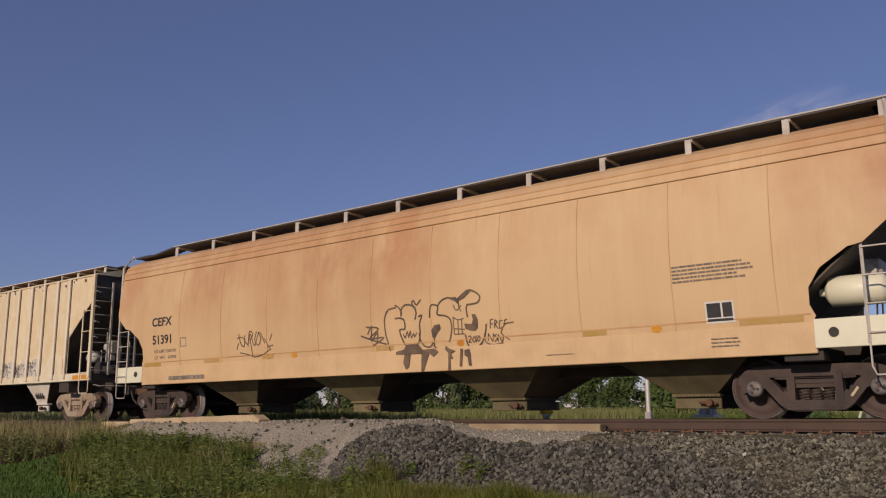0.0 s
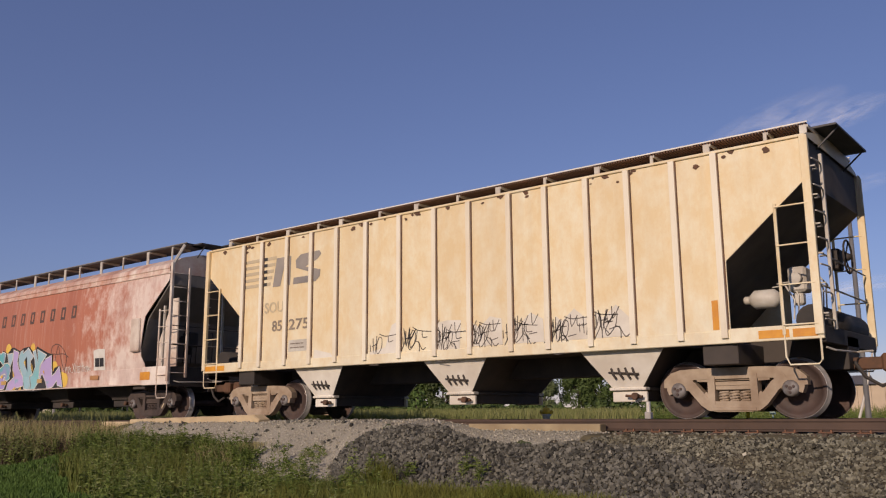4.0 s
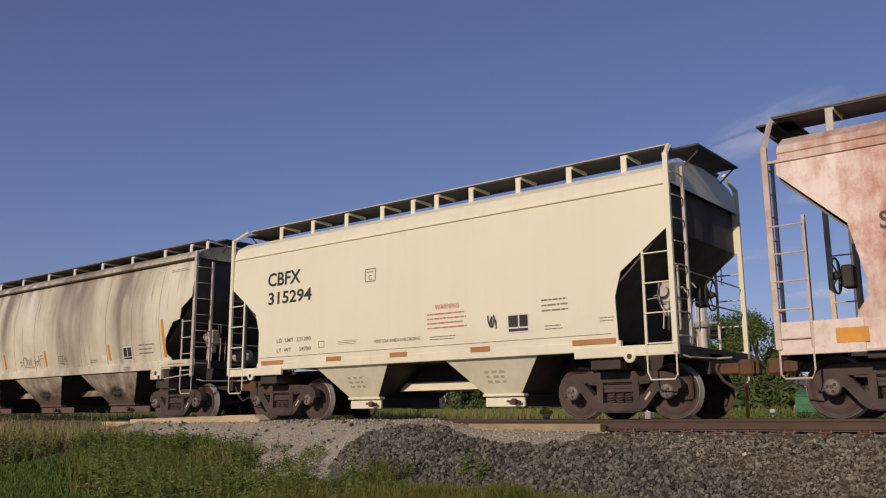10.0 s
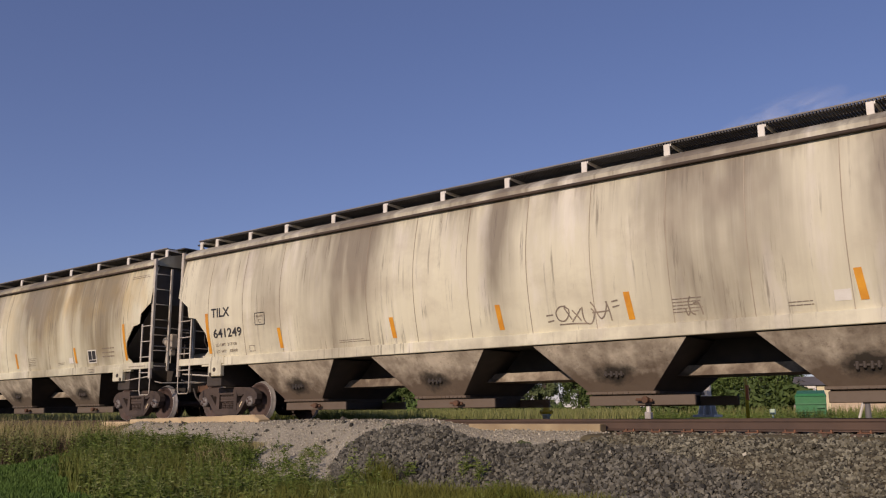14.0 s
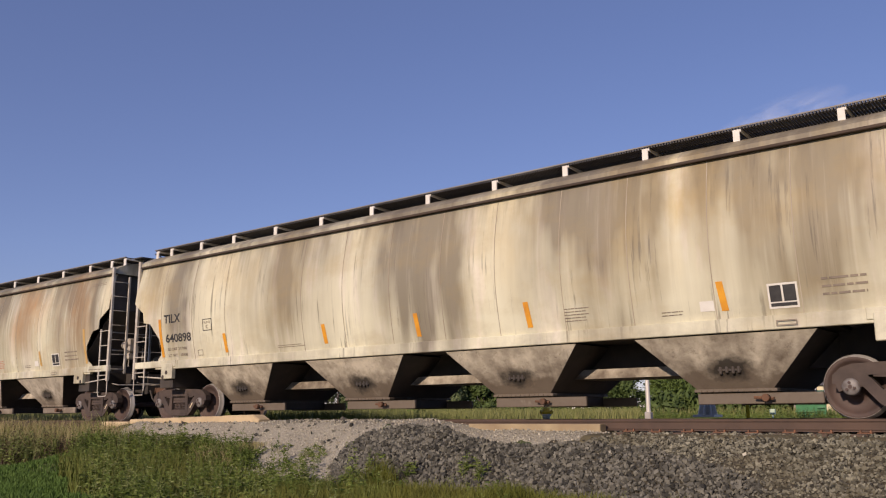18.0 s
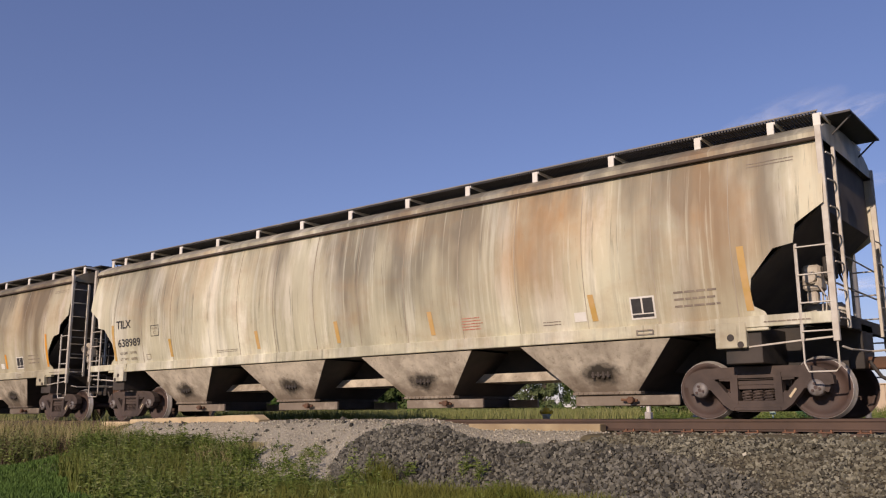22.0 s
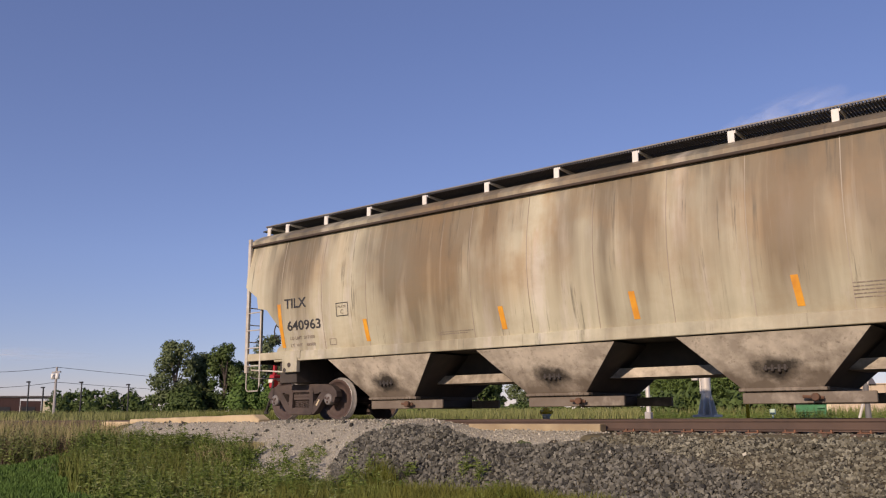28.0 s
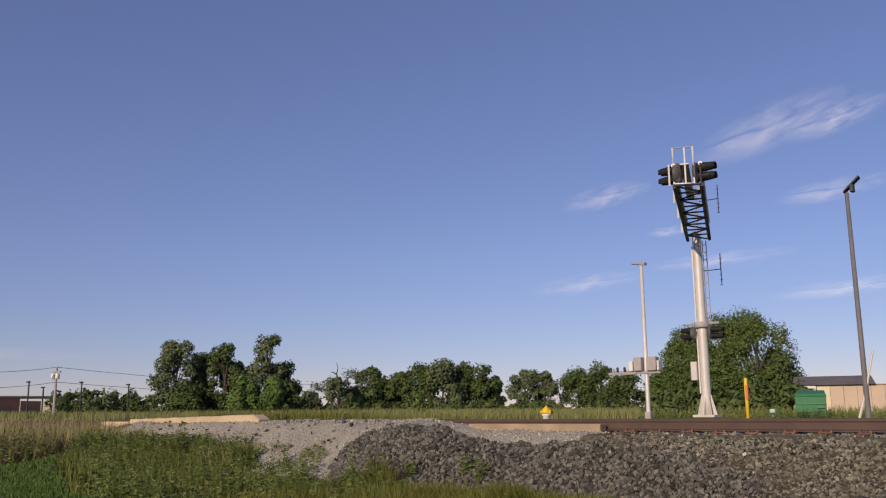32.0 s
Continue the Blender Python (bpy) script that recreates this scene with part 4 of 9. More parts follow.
def on_road(x, y):
    e = 0.7 * noise.noise((x * 0.6, y * 0.9, 3.1))
    return -20.8 + e + (13.4 - y) * 0.9 < x < -7.25 + e * 0.3 - max(0, 13.1 - y) * 1.4 and y > 10.2


tagged(sheet("road", rx, ry, lambda x, y: ground_height(x, y) + 0.025 + 0.05 * noise.noise((x * 1.1, y * 1.3, 0)), GRAVEL.m, keep=on_road), "pale gravel approach to the crossing", "road", kind="structure")
tagged(sheet("track_bed", axis_steps((-420, -40, 30), (-40, 8, 90), (8, 200, 20)), list(np.linspace(11.3, 17.2, 22)),
             lambda x, y: ground_height(x, y) + 0.02 + 0.04 * noise.noise((x * 1.7, y * 1.7, 7)), BALLAST_BED.m, keep=lambda x, y: y > 13.6 or not (on_road(x, y) and on_road(x + 0.3, y))), "brown-grey ballast bed under the track", "track bed", kind="structure")

RAIL_SIDE = plain("rusty_rail_steel", (0.10, 0.060, 0.042), (0.066, 0.042, 0.032), 3, 0.8)
RAIL_TOP = plain("worn_rail_head", (0.34, 0.29, 0.25), (0.24, 0.18, 0.15), 3, 0.35, 0.7)
TIE_WOOD = plain("dark_creosoted_wood", (0.075, 0.05, 0.036), (0.13, 0.085, 0.06), 4, 0.9)
TIMBER = plain("weathered_crossing_timber", (0.40, 0.31, 0.185), (0.27, 0.195, 0.115), 3, 0.9)
PLATE = plain("rusty_tie_plate", (0.30, 0.13, 0.065), (0.13, 0.065, 0.04), 6, 0.85)


def rail(y):
    prof = [(-0.075, -0.190), (0.075, -0.190), (0.075, -0.176), (0.012, -0.156), (0.010, -0.052), (0.036, -0.040), (0.036, -0.006), (0.026, 0.0),
            (-0.026, 0.0), (-0.036, -0.006), (-0.036, -0.040), (-0.010, -0.052), (-0.012, -0.156), (-0.075, -0.176)]
    bm = bmesh.new()
    xs = axis_steps((-420, -40, 8), (-40, 10, 4), (10, 220, 4))
    rows = [[bm.verts.new((x, y + a, b)) for a, b in prof] for x in xs]
    n = len(prof)
    for a, b in zip(rows, rows[1:]):
        for k in range(n):
            f = bm.faces.new((a[k], b[k], b[(k + 1) % n], a[(k + 1) % n]))
            f.material_index = 1 if k == 7 else 0
    fix(bm)
    return tagged(new("rail", mesh_of(bm, [RAIL_SIDE, RAIL_TOP])), "rusty steel rail with a worn head", "rail", "rails of the track")


NEAR_RAIL, FAR_RAIL = TRACK_Y - 0.755, TRACK_Y + 0.755
rail(NEAR_RAIL)
rail(FAR_RAIL)


def ties():
    bm = bmesh.new()
    box(bm, -0.115, 0.115, -1.30, 1.30, -0.39, -0.208, 0.012)
    tie = tagged(new("railway_tie", mesh_of(fix(bm), TIE_WOOD)), "dark wooden railway tie set in the ballast", "railway tie", "ties under the track")
    pm = box(bmesh.new(), -0.10, 0.10, -0.19, 0.19, -0.208, -0.190, 0.004)
    for a in (-0.07, 0.07):
        for b in (-0.11, 0.11):
            box(pm, a - 0.012, a + 0.012, b - 0.02, b + 0.02, -0.191, -0.160)
    pm = mesh_of(fix(pm), PLATE)
    for y in (-0.755, 0.755):
        part("tie_plate", pm, None, tie).location = (0, y, 0)
    tie.location = (-6.9, TRACK_Y, 0)
    rnd = random.Random(4)
    for i in range(1, 50):
        copy_thing(tie, pose(-6.9 + 0.53 * i + rnd.uniform(-0.03, 0.03), TRACK_Y + rnd.uniform(-0.06, 0.06), rnd.uniform(-0.012, 0.0), 0, 0, rnd.uniform(-1.5, 1.5)))


ties()


KERB = plain("sandy_concrete", (0.60, 0.46, 0.28), (0.46, 0.34, 0.20), 3, 0.9, 0, 0.3)


def crossing():
    for y, w in ((NEAR_RAIL - 0.215, 0.22), (NEAR_RAIL + 0.26, 0.24), (TRACK_Y, 0.24), (FAR_RAIL - 0.26, 0.24), (FAR_RAIL + 0.215, 0.22)):
        first = y < NEAR_RAIL
        bm = box(bmesh.new(), -10.21, -7.36, y - w / 2, y + w / 2, -0.34, -0.075 if first else -0.03, 0.012)
        tagged(new("crossing_timber", mesh_of(fix(bm), TIMBER)), "weathered squared crossing timber beside the rail", "timber", "timbers of the crossing")
    bm = bmesh.new()
    # old concrete panel at the far edge of the road
    tagged(new("concrete_kerb", mesh_of(fix(box(bmesh.new(), -21.6, -20.35, 12.5, 12.75, -0.3, -0.015, 0.02)), KERB)), "low broken end of the sandy concrete kerb", "kerb")
    xs = np.linspace(-20.2, -15.15, 25)
    rnd = random.Random(9)
    rows = []
    for i, x in enumerate(xs):
        k = min(1, (x + 20.2) / 4.6)
        top = 0.045 + 0.085 * k - (0.10 if i >= len(xs) - 1 else 0.0) + rnd.uniform(-0.006, 0.006)
        low = -0.09
        rows.append([bm.verts.new(p) for p in ((x, 12.45, low - 0.06), (x, 12.47, top - 0.02), (x, 12.50, top), (x, 12.78, top), (x, 12.8, low))])
    for a, b in zip(rows, rows[1:]):
        for k in range(4):
            bm.faces.new((a[k], b[k], b[k + 1], a[k + 1]))
    bm.faces.new(rows[0][::-1])
    bm.faces.new(rows[-1])
    tagged(new("concrete_kerb", mesh_of(fix(bm), KERB)), "sandy concrete kerb along the gravel crossing", "kerb")


crossing()


# ---- stones: heap of fresh ballast and the shoulder of the track ----
CREST = [(-13.0, -1.1), (-12.47, -0.86), (-11.86, -0.60), (-11.14, -0.26), (-10.45, -0.12), (-9.92, -0.08), (-9.29, -0.14), (-8.81, -0.28), (-8.35, -0.38), (-7.48, -0.40),
         (-6.77, -0.36), (-6.11, -0.38), (-5.57, -0.42), (-4.8, -0.6), (-3.5, -1.0)]


def heap_height(x, y):
    c = lerp_table(CREST, x) + 0.04 * noise.noise((x * 2.1, 5, 0))
    d = y - 11.7
    return c - (0.62 * abs(d) ** 1.15 if d < 0 else 0.75 * d) + 0.04 * noise.noise((x * 2.5, y * 2.5, 2))


def top_height(x, y):
    return max(heap_height(x, y), ground_height(x, y) + 0.02)


STONE = Mat("fresh_dark_ballast_stone", 0.85)
_r = STONE.node("ShaderNodeNewGeometry")
_v = STONE.coords()
STONE.color(STONE.mix(STONE.ramp(STONE.noise(_v, 60, 3), 0.5, 0.8), STONE.mix(_r.outputs["Random Per Island"], (0.014, 0.013, 0.010), (0.215, 0.20, 0.158)), (0.075, 0.069, 0.054)))
STONE_OLD = Mat("old_brown_grey_ballast_stone", 0.9)
_r = STONE_OLD.node("ShaderNodeNewGeometry")
_v = STONE_OLD.coords()
STONE_OLD.color(STONE_OLD.mix(STONE_OLD.ramp(STONE_OLD.noise(_v, 1.5, 4), 0.45, 0.75), STONE_OLD.mix(_r.outputs["Random Per Island"], (0.020, 0.018, 0.013), (0.30, 0.28, 0.205)), (0.12, 0.10, 0.06)))
PEBBLE = Mat("pale_limestone_pebble", 0.9)
_r = PEBBLE.node("ShaderNodeNewGeometry")
PEBBLE.color(PEBBLE.mix(_r.outputs["Random Per Island"], (0.27, 0.24, 0.185), (0.55, 0.50, 0.39)))

tagged(sheet("ballast_heap", list(np.linspace(-13, -3.5, 80)), list(np.linspace(10.0, 12.9, 28)), heap_height, BALLAST_BED.m,
             keep=lambda x, y: heap_height(x, y) > ground_height(x, y) - 0.1), "heap of fresh dark grey ballast stone", "stone heap")


def stones(name, pts, mat, lo, hi, seed, label):
    rs = np.random.RandomState(seed)
    n = len(pts)
    cube = np.array([(x, y, z) for x in (-1, 1) for y in (-1, 1) for z in (-1, 1)], float)
    quads = np.array([(0, 1, 3, 2), (4, 6, 7, 5), (0, 4, 5, 1), (2, 3, 7, 6), (0, 2, 6, 4), (1, 5, 7, 3)])
    sz = rs.uniform(lo, hi, (n, 1, 1)) * rs.uniform(0.5, 1.2, (n, 1, 3)) * 0.62
    v = cube[None] * sz * rs.uniform(0.55, 1.1, (n, 8, 1)) + rs.uniform(-0.15, 0.15, (n, 8, 3)) * sz
    q = rs.normal(size=(n, 4))
    q /= np.linalg.norm(q, axis=1)[:, None]
    w, x, y, z = q.T
    R = np.stack([1 - 2 * (y * y + z * z), 2 * (x * y - w * z), 2 * (x * z + w * y), 2 * (x * y + w * z), 1 - 2 * (x * x + z * z), 2 * (y * z - w * x),
                  2 * (x * z - w * y), 2 * (y * z + w * x), 1 - 2 * (x * x + y * y)], -1).reshape(n, 3, 3)
    v = np.einsum("nij,nkj->nki", R, v) + np.array(pts)[:, None, :]
    f = (quads[None] + 8 * np.arange(n)[:, None, None]).reshape(-1, 4)
    return tagged(new(name, raw(v.reshape(-1, 3).tolist(), f.tolist(), mat)), label, "stones", kind="stuff")


def packed(step, x0, x1, y0, y1, fn, seed, keep=lambda x, y: True, lift=0.0):
    """Points on a jittered grid, so that neighbours touch but hardly overlap."""
    rnd = random.Random(seed)
    out = []
    for i in range(int((x1 - x0) / step)):
        for j in range(int((y1 - y0) / step)):
            x, y = x0 + (i + rnd.uniform(0.0, 1.0)) * step, y0 + (j + rnd.uniform(0.0, 1.0)) * step
            if keep(x, y):
                out.append((x, y, fn(x, y) + lift + rnd.uniform(-0.020, 0.034)))
    return out


def scatter(n, x0, x1, y0, y1, fn, seed, keep=lambda x, y: True, lift=0.0):
    rnd = random.Random(seed)
    out = []
    while len(out) < n:
        x, y = rnd.uniform(x0, x1), rnd.uniform(y0, y1)
        if keep(x, y):
            out.append((x, y, fn(x, y) + lift + rnd.uniform(-0.01, 0.02)))
    return out


def on_heap(x, y):
    return heap_height(x, y) > ground_height(x, y) - 0.03


SOIL = plain("trodden_brown_soil", (0.145, 0.118, 0.062), (0.082, 0.066, 0.037), 2.2, 0.95, 0, 0.6, 0.03)
tagged(sheet("soil_strip", list(np.linspace(-7.3, 4.0, 90)), list(np.linspace(12.35, 13.80, 14)), lambda x, y: -0.25 + 0.045 * noise.noise((x * 1.3, y * 1.5, 21)) + 0.02 * noise.noise((x * 7, y * 7, 3)) - 0.6 * max(0, 12.85 - y), SOIL),
       "brown soil trodden between the tie ends", "ground", kind="structure")
stones("heap_stones", packed(0.037, -12.9, -3.8, 10.1, 12.6, top_height, 1, on_heap, 0.008), STONE.m, 0.026, 0.066, 1, "loose fresh dark ballast stones")
stones("shoulder_stones", packed(0.031, -10.0, 2.6, 10.5, 13.25, lambda x, y: ground_height(x, y) + 0.015, 2, lambda x, y: not on_heap(x, y) and not on_road(x, y) and (y > 10.9 or x > -4.5) and y < 13.0 + 0.5 * noise.noise((x * 0.9, y * 0.5, 11)), 0.004), STONE_OLD.m, 0.015, 0.050, 2, "old brown-grey ballast stones on the shoulder")
stones("rail_side_stones", scatter(1500, -7.0, 2.6, 13.2, 13.75, lambda x, y: -0.245, 5), STONE_OLD.m, 0.02, 0.045, 5, "sunken ballast stones between the tie ends")
stones("pale_stones", [(x, y, top_height(x, y) + 0.05) for x, y in ((-7.95, 12.0), (-6.1, 11.5), (-4.4, 12.2), (-5.6, 12.9), (-8.6, 12.1), (-2.4, 11.9), (-1.2, 12.6), (-6.9, 13.2), (-10.6, 11.5))], PEBBLE.m, 0.03, 0.045, 6, "a few white stones among the ballast")
stones("bed_stones", scatter(3500, -7.0, 2.6, 13.95, 16.5, lambda x, y: -0.29, 3), STONE_OLD.m, 0.04, 0.08, 3, "ballast stones between the rails")
stones("road_pebbles", scatter(11000, -21.5, -7.2, 10.4, 13.72, lambda x, y: ground_height(x, y) + 0.026 + 0.05 * noise.noise((x * 1.1, y * 1.3, 0)), 4, on_road, -0.004), PEBBLE.m, 0.008, 0.026, 4, "pale limestone pebbles on the gravel road")
stones("dark_road_stones", scatter(160, -19, -10.5, 11.2, 13.5, lambda x, y: ground_height(x, y) + 0.03, 7, on_road), STONE.m, 0.03, 0.07, 7, "stray dark stones on the gravel road")
bm = bmesh.new()
_pts = [(-0.17, 0.0), (-0.1, 0.035), (0.02, 0.05), (0.13, 0.03), (0.17, 0.0), (0.09, -0.03), (-0.06, -0.045)]
_low = [bm.verts.new((-12.93 + x, 12.75 + y * 1.5, ground_height(-12.93, 12.75) + 0.02)) for x, y in _pts]
_top = [bm.verts.new((-12.93 + x * 0.85, 12.75 + y * 1.2, ground_height(-12.93, 12.75) + 0.075 + 0.02 * math.sin(9 * x))) for x, y in _pts]
for _i in range(7):
    bm.faces.new((_low[_i], _low[(_i + 1) % 7], _top[(_i + 1) % 7], _top[_i]))
bm.faces.new(_top)
tagged(new("rubber_scrap", mesh_of(fix(bm), DARK_STEEL)), "scrap of black rubber lying on the gravel", "scrap")


# ---- grass and weeds ----
def leaf_mat(name, a, b, c, big=0.25, trans=0.35):
    m = Mat(name, 0.7)
    r = m.node("ShaderNodeNewGeometry")
    n = m.noise(m.coords(), big, 4)
    m.color(m.mix(r.outputs["Random Per Island"], m.mix(m.ramp(n, 0.35, 0.65), a, b), c))
    m.b.inputs["Specular IOR Level"].default_value = 0.25
    return m.m


GRASS = leaf_mat("green_grass", (0.1, 0.125, 0.025), (0.16, 0.155, 0.04), (0.12, 0.14, 0.028), 0.9)
FUZZ = leaf_mat("yellow_green_feathery_grass", (0.105, 0.115, 0.018), (0.15, 0.135, 0.03), (0.12, 0.135, 0.022), 0.8)
WEED = leaf_mat("leafy_weeds", (0.105, 0.165, 0.026), (0.145, 0.185, 0.038), (0.185, 0.225, 0.058), 0.8)
WEED_DARK = leaf_mat("dark_leafy_weeds", (0.06, 0.105, 0.016), (0.085, 0.12, 0.022), (0.11, 0.15, 0.028), 0.8)
WEED_PALE = leaf_mat("pale_leafy_weeds", (0.17, 0.2, 0.06), (0.14, 0.17, 0.045), (0.225, 0.24, 0.095), 0.8)
DRY = leaf_mat("dry_grass", (0.27, 0.235, 0.105), (0.22, 0.215, 0.08), (0.36, 0.29, 0.15), 0.3)
FIELD = leaf_mat("tall_field_grass", (0.2, 0.21, 0.07), (0.27, 0.245, 0.1), (0.145, 0.17, 0.048), 0.06)
LAWN = leaf_mat("mown_lawn", (0.075, 0.145, 0.026), (0.1, 0.165, 0.034), (0.06, 0.115, 0.02), 0.7)
LEAF_FIELD = leaf_mat("fresh_green_scrub", (0.12, 0.19, 0.045), (0.16, 0.21, 0.06), (0.10, 0.15, 0.035), 0.3)
BROWN_WEED = leaf_mat("withered_brown_weeds", (0.090, 0.054, 0.032), (0.126, 0.081, 0.045), (0.063, 0.041, 0.027), 0.9)


def blades(name, roots, heights, width, lean, mat, seed, label, category="grass"):
    """Bent grass blades, three triangles each."""
    rs = np.random.RandomState(seed)
    p = np.array(roots, float)
    n = len(p)
    h = np.array(heights, float)[:, None]
    a = rs.uniform(0, 2 * np.pi, n)
    side = np.stack([np.cos(a), np.sin(a), np.zeros(n)], 1)
    b = rs.uniform(0, 2 * np.pi, n)
    bend = np.stack([np.cos(b), np.sin(b), np.zeros(n)], 1) * rs.uniform(0.2, 1.0, (n, 1)) * lean * h
    w = np.array(width if hasattr(width, "__len__") else [width] * n, float)[:, None] * rs.uniform(0.6, 1.3, (n, 1))
    up = np.array([0, 0, 1.0])
    mid = p + up * h * 0.55 + bend * 0.35
    tip = p + up * h + bend
    v = np.stack([p - side * w, p + side * w, mid - side * w * 0.75, mid + side * w * 0.75, tip], 1).reshape(-1, 3)
    k = 5 * np.arange(n)[:, None]
    f = [list(x) for x in (k + np.array([0, 1, 3, 2])).tolist()] + [list(x) for x in (k + np.array([2, 3, 4])).tolist()]
    return tagged(new(name, raw(v.tolist(), f, mat)), label, category, kind="stuff")


def leaves(points, size, seed, squash=0.7, facing=None):
    """Leaf quads at points, turned at random or roughly outwards: vertices and faces."""
    rs = np.random.RandomState(seed)
    p = np.array(points, float)
    n = len(p)
    d = rs.normal(size=(n, 3))
    if facing is not None:
        d = np.cross(np.array(facing, float) + 0.45 * rs.normal(size=(n, 3)), d)
    d /= np.linalg.norm(d, axis=1)[:, None] + 1e-9
    u = np.cross(d, rs.normal(size=(n, 3)) if facing is None else np.array(facing, float) + 0.3 * rs.normal(size=(n, 3)))
    u /= np.linalg.norm(u, axis=1)[:, None]
    s = np.array(size if hasattr(size, "__len__") else [size] * n, float)[:, None] * rs.uniform(0.6, 1.3, (n, 1))
    v = np.stack([p - d * s, p + u * s * squash * 0.5, p + d * s, p - u * s * squash * 0.5], 1).reshape(-1, 3)
    f = (4 * np.arange(n)[:, None] + np.array([0, 1, 2, 3])).tolist()
    return v.tolist(), f


def verge_top(x):
    """How high the growth on the verge reaches, along the track."""
    return lerp_table([(-26, -0.10), (-22, -0.15), (-19.0, -0.30), (-17.5, -0.22), (-16.0, -0.16), (-14.6, -0.30), (-13.3, -0.52), (-12.4, -0.70), (-11.5, -0.74), (-10.2, -0.70), (-9.0, -0.68), (-7.5, -0.72), (-6.3, -0.82), (-5.2, -0.94), (-4.2, -1.10)], x)


def lawn_edge(x):
    return min(10.65, 6.9 + 0.48 * (-12 - x))


def on_lawn(x, y):
    return y < lawn_edge(x) + 0.5 * noise.noise((x * 0.7, y * 0.7, 1))


def weeds(spots, mats, seed, name, label):
    """Stalks with narrow drooping leaves set round them, sorted by tone into a few meshes."""
    rnd = random.Random(seed)
    data = [([], []) for _ in mats]
    for x, y, g, h, kind in spots:
        vs, fs = data[kind]
        lx, ly = rnd.gauss(0, 0.10) * h, rnd.gauss(0, 0.10) * h
        k0 = len(vs)
        w = 0.004 + 0.003 * h
        vs += [(x - w, y, g), (x + w, y, g), (x + lx, y + ly, g + h), (x, y - w, g)]
        fs += [(k0, k0 + 1, k0 + 2), (k0 + 1, k0 + 3, k0 + 2)]
        big = rnd.uniform(0.7, 1.3) * (0.085 + 0.05 * h)
        for j in range(int(11 + 25 * h)):
            k = rnd.uniform(0.1, 1.0)
            a = j * 2.4 + rnd.uniform(-0.5, 0.5)
            ln = big * (1.3 - 0.85 * k) * rnd.uniform(0.7, 1.2)
            e = rnd.uniform(0.3, 1.35)
            c, sn = math.cos(a), math.sin(a)
            px, py, pz = x + lx * k, y + ly * k, g + h * k
            m = ln * 0.5
            lw = ln * rnd.uniform(0.08, 0.18)
            mx, my, mz = px + c * m * math.cos(e), py + sn * m * math.cos(e), pz + m * math.sin(e)
            tx, ty, tz = px + c * ln * 0.92, py + sn * ln * 0.92, pz + ln * (math.sin(e) * 0.75 - 0.22)
            k0 = len(vs)
            roll = rnd.uniform(-1.1, 1.1)
            cr, sr = math.cos(roll) * lw, math.sin(roll) * lw
            vs += [(px, py, pz), (mx - sn * cr, my + c * cr, mz + sr), (tx, ty, tz), (mx + sn * cr, my - c * cr, mz - sr)]
            fs.append((k0, k0 + 1, k0 + 2, k0 + 3))
    for (vs, fs), m in zip(data, mats):
        if vs:
            tagged(new(name, raw(vs, fs, m)), label, "weeds", kind="stuff")


